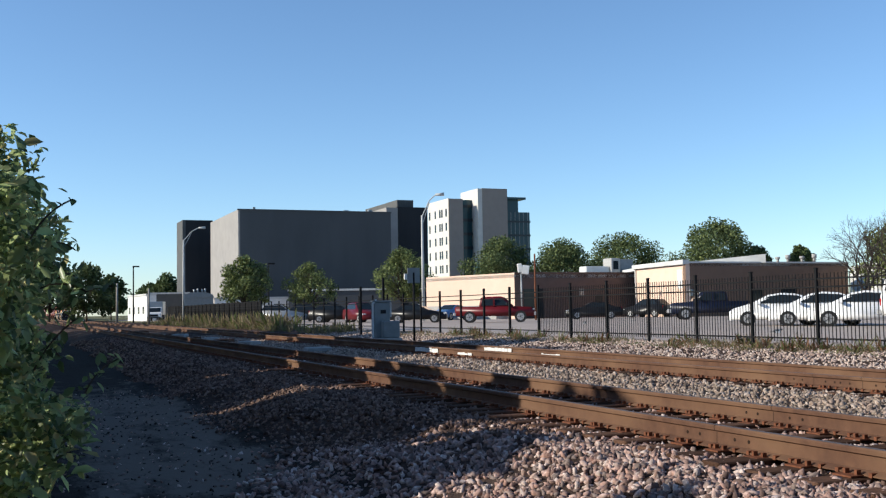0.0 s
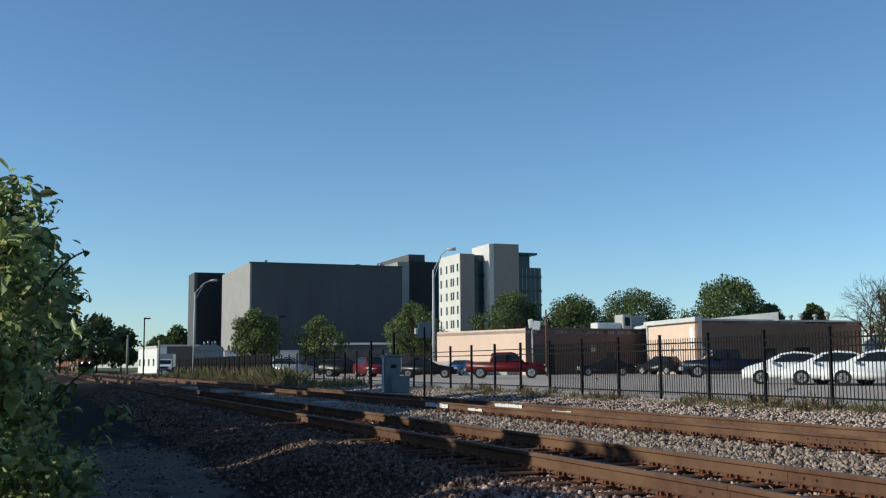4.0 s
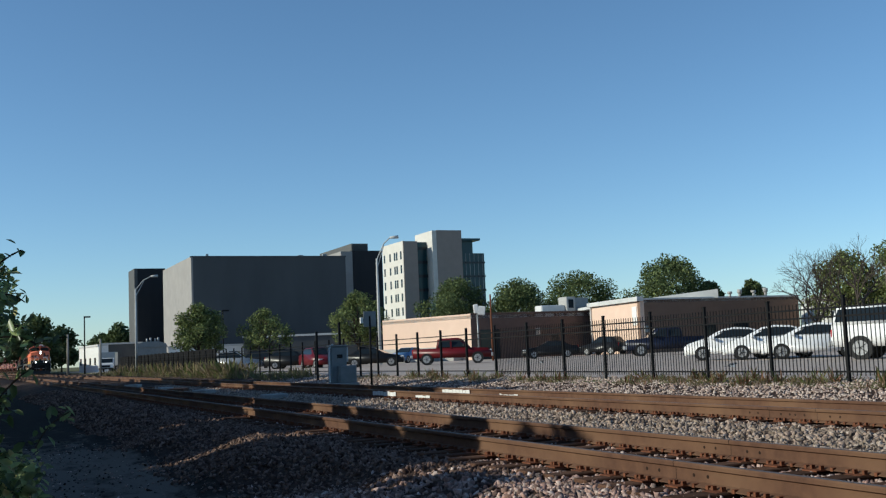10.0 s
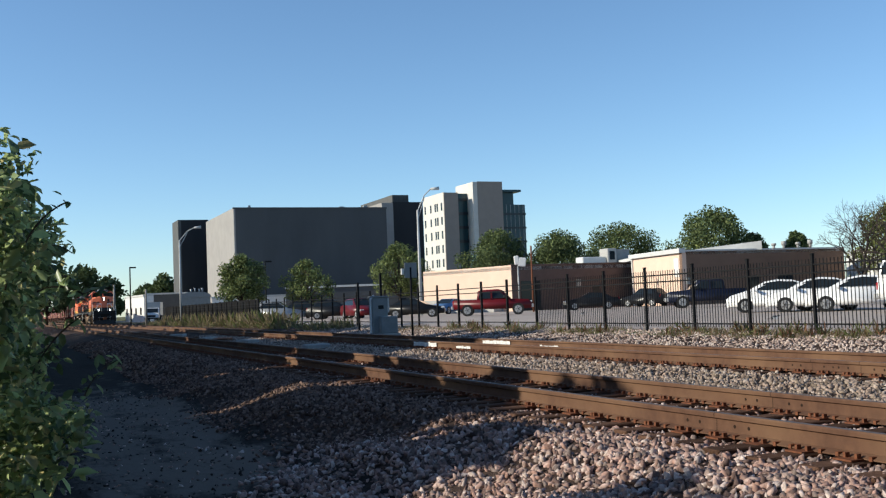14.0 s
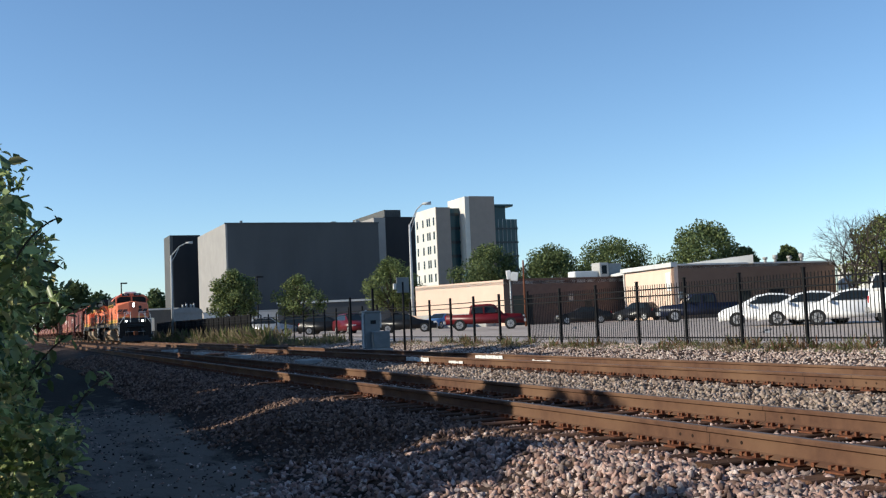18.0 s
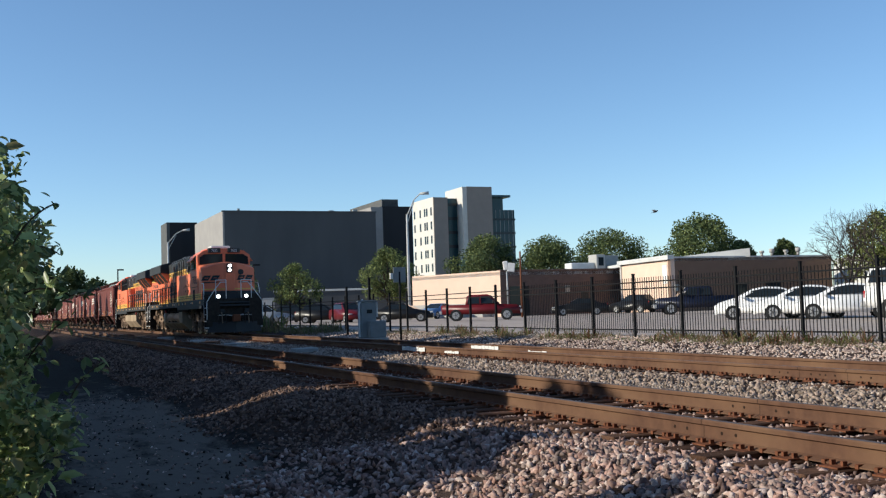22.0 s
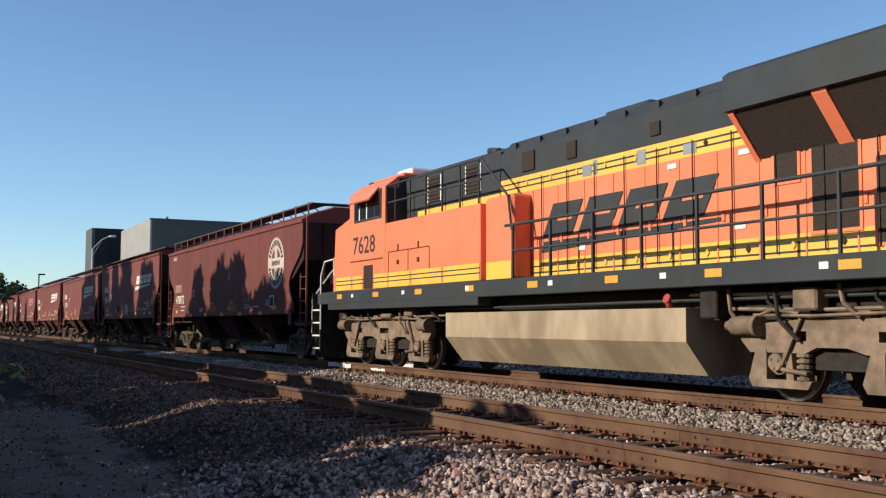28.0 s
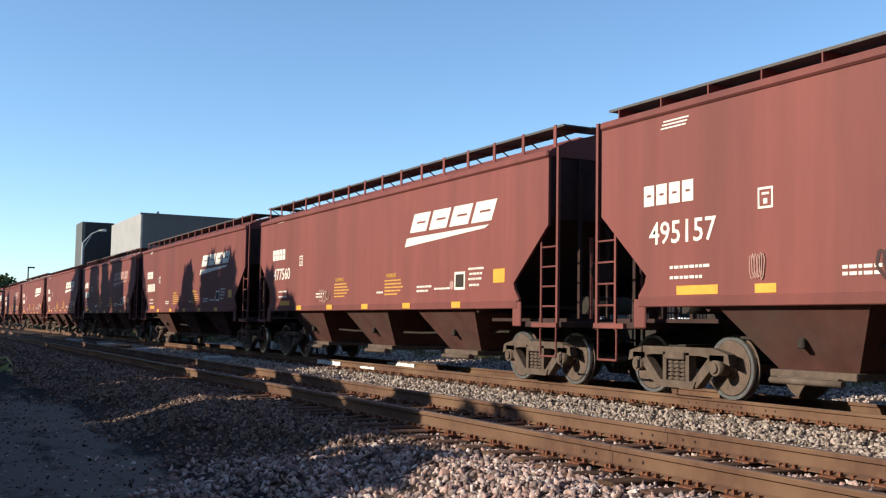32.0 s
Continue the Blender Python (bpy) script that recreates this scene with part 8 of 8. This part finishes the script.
HEAD = [(0.0, 262.0), (9.0, 192.0), (11.0, 175.0), (13.0, 158.5), (14.5, 145.7), (16.5, 122.0), (18.0, 104.2), (19.0, 92.4), (20.0, 80.6),
        (21.0, 68.9), (22.0, 56.8), (23.0, 44.3), (24.0, 32.0), (24.5, 25.8), (26.5, 0.9), (27.5, -11.7), (29.0, -30.7), (30.5, -49.7), (32.0, -68.6)]
TRAIN = []                 # thing, distance of its middle behind the leading coupler, turn


def build_train():
    TRAIN.append((locomotive("7632", "orange and black diesel freight locomotive, cab leading, lights on"), 12.1, 0))
    TRAIN.append((locomotive("7628", "orange and black diesel freight locomotive, coupled back to front"), 36.05, 180))
    specs = [  # eave, half length, walkway rise, low brackets, curved ends, truck, number, emblem, faded, graffiti, shift of markings, height of the patches, place
        (3.98, 8.78, 0.57, False, True, 7.36, "478872", "ring", True, "small", -0.42, -0.37, 1.40, -0.36),
        (4.20, 8.04, 0.36, True, False, 6.82, "495157", "blocks", False, "white", 0.0, 0.0, 1.57, 0.5),
        (3.99, 8.17, 0.57, False, False, 7.0, "477560", "blocks", False, "small", 0.0, 0.0, 1.43, 0.27),
        (4.05, 8.17, 0.5, False, False, 7.0, "", "blocks", False, "", 0.0, 0.0, 1.43, 0.3),
        (3.98, 8.17, 0.5, False, False, 7.0, "", "blocks", True, "", 0.0, 0.0, 1.43, 0.3),
        (4.1, 8.04, 0.36, True, False, 6.9, "", "blocks", False, "small", 0.0, 0.0, 1.57, 0.3)]
    made = []
    for i, (eave, half, rise, low, curved, tr, number, emblem, faded, graf, dx, dz, band, place) in enumerate(specs):
        made.append((stencils(hopper(eave, half, walk_rise=rise, low=low, curved=curved, trucks=tr), number, emblem, faded, 20 + i, graf, dx, dz, band), place))
    for k in range(9):
        made.append((copy_thing(made[3 + k % 3][0], Matrix.Identity(4)), 0.3))
    for k, (ob, place) in enumerate(made):
        TRAIN.append((ob, 48.45 + 18.0 * k + 9.0 + place, 0))


build_train()

# ---- birds that take off from the car park ----
M_PLUME = mat("slate_grey_plumage", (0.10, 0.11, 0.125), (0.06, 0.066, 0.075), 0.8, scale=20.0, bump=0.1)
M_PLUME_PALE = mat("pale_grey_plumage", (0.50, 0.51, 0.53), (0.36, 0.37, 0.39), 0.8, scale=20.0, bump=0.1)
M_BEAK = mat("dark_beak", (0.05, 0.045, 0.04), (0.035, 0.03, 0.03), 0.5, scale=20.0, bump=0.0)


def pigeon():
    """A grey pigeon, head towards +y, wings as parts that turn at the shoulder."""
    e = thing("pigeon", "grey pigeon taking off from the car park", "bird", group="pigeons")
    body = bmesh.new()
    ring = [(-0.13, 0.012), (-0.09, 0.04), (-0.02, 0.062), (0.05, 0.06), (0.10, 0.04), (0.13, 0.028)]
    for (y0, r0), (y1, r1) in zip(ring, ring[1:]):
        rod(body, (0, y0, 0), (0, y1, 0.004), r0, r1, n=10)
    part("body", body, M_PLUME, e, "slate grey rounded body")
    head = bmesh.new()
    for (y0, r0), (y1, r1) in zip([(0.12, 0.026), (0.15, 0.033), (0.175, 0.028)], [(0.15, 0.033), (0.175, 0.028), (0.19, 0.012)]):
        rod(head, (0, y0, 0.02), (0, y1, 0.025), r0, r1, n=8)
    h = part("head", head, M_PLUME, e)
    part("beak", rod(bmesh.new(), (0, 0.185, 0.024), (0, 0.21, 0.018), 0.008, 0.002, n=6), M_BEAK, h)
    tail = bmesh.new()
    prism(tail, [(-0.02, -0.11), (0.02, -0.11), (0.055, -0.25), (-0.055, -0.25)], -0.004, 0.006, "z")
    part("tail", tail, M_PLUME, e, "fanned grey tail")
    wings = []
    for s in (-1, 1):
        w = bmesh.new()
        prism(w, [(0, 0.06), (s * 0.12, 0.10), (s * 0.24, 0.06), (s * 0.34, -0.05), (s * 0.22, -0.05), (s * 0.10, -0.09), (0, -0.08)], -0.005, 0.006, "z")
        wings.append(part("wing", w, M_PLUME_PALE, e, "pale grey spread wing", pose(s * 0.03, 0.02, 0.04)))
    return e, wings


PIGEON_A, WINGS_A = pigeon()
PIGEON_B, WINGS_B = pigeon()
FLIGHT_A = [(20.5, 23.9, 28.65, 0.12), (20.6, 23.9, 28.65, 0.14), (20.8, 24.46, 28.43, 1.07), (21.0, 25.31, 27.95, 1.94), (21.1, 25.75, 27.68, 2.32), (21.3, 26.6, 27.1, 3.0), (22.0, 31.0, 22.5, 5.0), (24.0, 45.0, 5.0, 0.14)]
FLIGHT_B = [(20.95, 31.84, 55.46, 0.12), (21.0, 31.84, 55.4, 0.16), (21.1, 31.67, 55.1, 0.85), (21.2, 31.62, 54.66, 1.73), (21.3, 31.74, 54.13, 2.44), (21.5, 31.89, 53.11, 3.76), (21.6, 32.15, 52.48, 4.38),
            (21.8, 32.96, 51.03, 5.31), (22.0, 34.04, 49.35, 6.07), (22.2, 35.18, 47.55, 6.7), (22.4, 36.75, 45.32, 6.45), (22.6, 38.23, 43.01, 6.4), (22.8, 40.07, 40.18, 6.02), (23.0, 41.9, 37.3, 5.8), (23.6, 48.0, 28.0, 5.0), (26.0, 70.0, 5.0, 0.14)]


def fly(bird, wings, flight):
    rows = []
    heads = []
    for (t0, *p), (t1, *q) in zip(flight, flight[1:]):
        dx, dy = q[0] - p[0], q[1] - p[1]
        heads.append(math.degrees(math.atan2(-dx, dy)) if abs(dx) + abs(dy) > 0.05 else None)
    first = next(h for h in heads if h is not None)
    heads = [first if h is None else h for h in heads]
    heads.append(heads[-1])
    turn, out = heads[0], []
    for h in heads:
        while h - turn > 180:
            h -= 360
        while h - turn < -180:
            h += 360
        turn = max(turn - 40, min(turn + 40, h))
        out.append(turn)
    rows.append((0.0, pose(*flight[0][1:], 8, 0, out[0])))
    for (t, x, y, z), h in zip(flight, out):
        rows.append((t, pose(x, y, z, 12, 0, h)))
    rows.append((32.0, pose(*flight[-1][1:], 8, 0, out[-1])))
    walk(bird, rows)
    t0, t1 = flight[0][0], flight[-1][0]
    for s, w in zip((-1, 1), wings):
        r = [(0.0, pose(s * 0.03, 0.02, 0.04, 0, s * 70, 0)), (t0, pose(s * 0.03, 0.02, 0.04, 0, s * 60, 0))]
        n = int((t1 - t0) / 0.1)
        for k in range(1, n):
            r.append((t0 + 0.1 * k, pose(s * 0.03, 0.02, 0.04, 0, -s * 38 if k % 2 else s * 22, 0)))
        r.append((t1, pose(s * 0.03, 0.02, 0.04, 0, s * 45, 0)))
        r.append((32.0, pose(s * 0.03, 0.02, 0.04, 0, s * 70, 0)))
        walk(w, r)


def spin_actions():
    """One turning action for each place of a wheelset in its truck, shared by all wheelsets there."""
    times = [k / 30 for k in range(0, 961)]
    ts = np.array([t for t, _ in HEAD])
    ss = np.array([s for _, s in HEAD])
    path = np.interp(times, ts, ss)
    first = {}
    for w in [o for o in scene.objects if o.name.split(".")[0] == "wheelset"]:
        loc = w.matrix_basis.translation
        back = -1 if w.parent.parent == TRAIN[1][0] else 1
        key = (round(loc.y, 2), round(loc.z, 2), back)
        if key not in first:
            r = loc.z
            walk(w, [(t, Matrix.LocRotScale(loc, Euler((back * (path[0] - p) / r, 0, 0)), None)) for t, p in zip(times, path)])
            first[key] = w
        else:
            src = first[key].animation_data
            w.rotation_mode = "QUATERNION"
            w.animation_data_create()
            w.animation_data.action = src.action
            w.animation_data.action_slot = src.action_slot


def motions():
    spin_actions()
    for ob, off, turn in TRAIN:
        walk(ob, [(t, pose(FAR_X, s - 1.7 + off, 0, 0, 0, turn)) for t, s in HEAD])
    fly(PIGEON_A, WINGS_A, FLIGHT_A)
    fly(PIGEON_B, WINGS_B, FLIGHT_B)


motions()
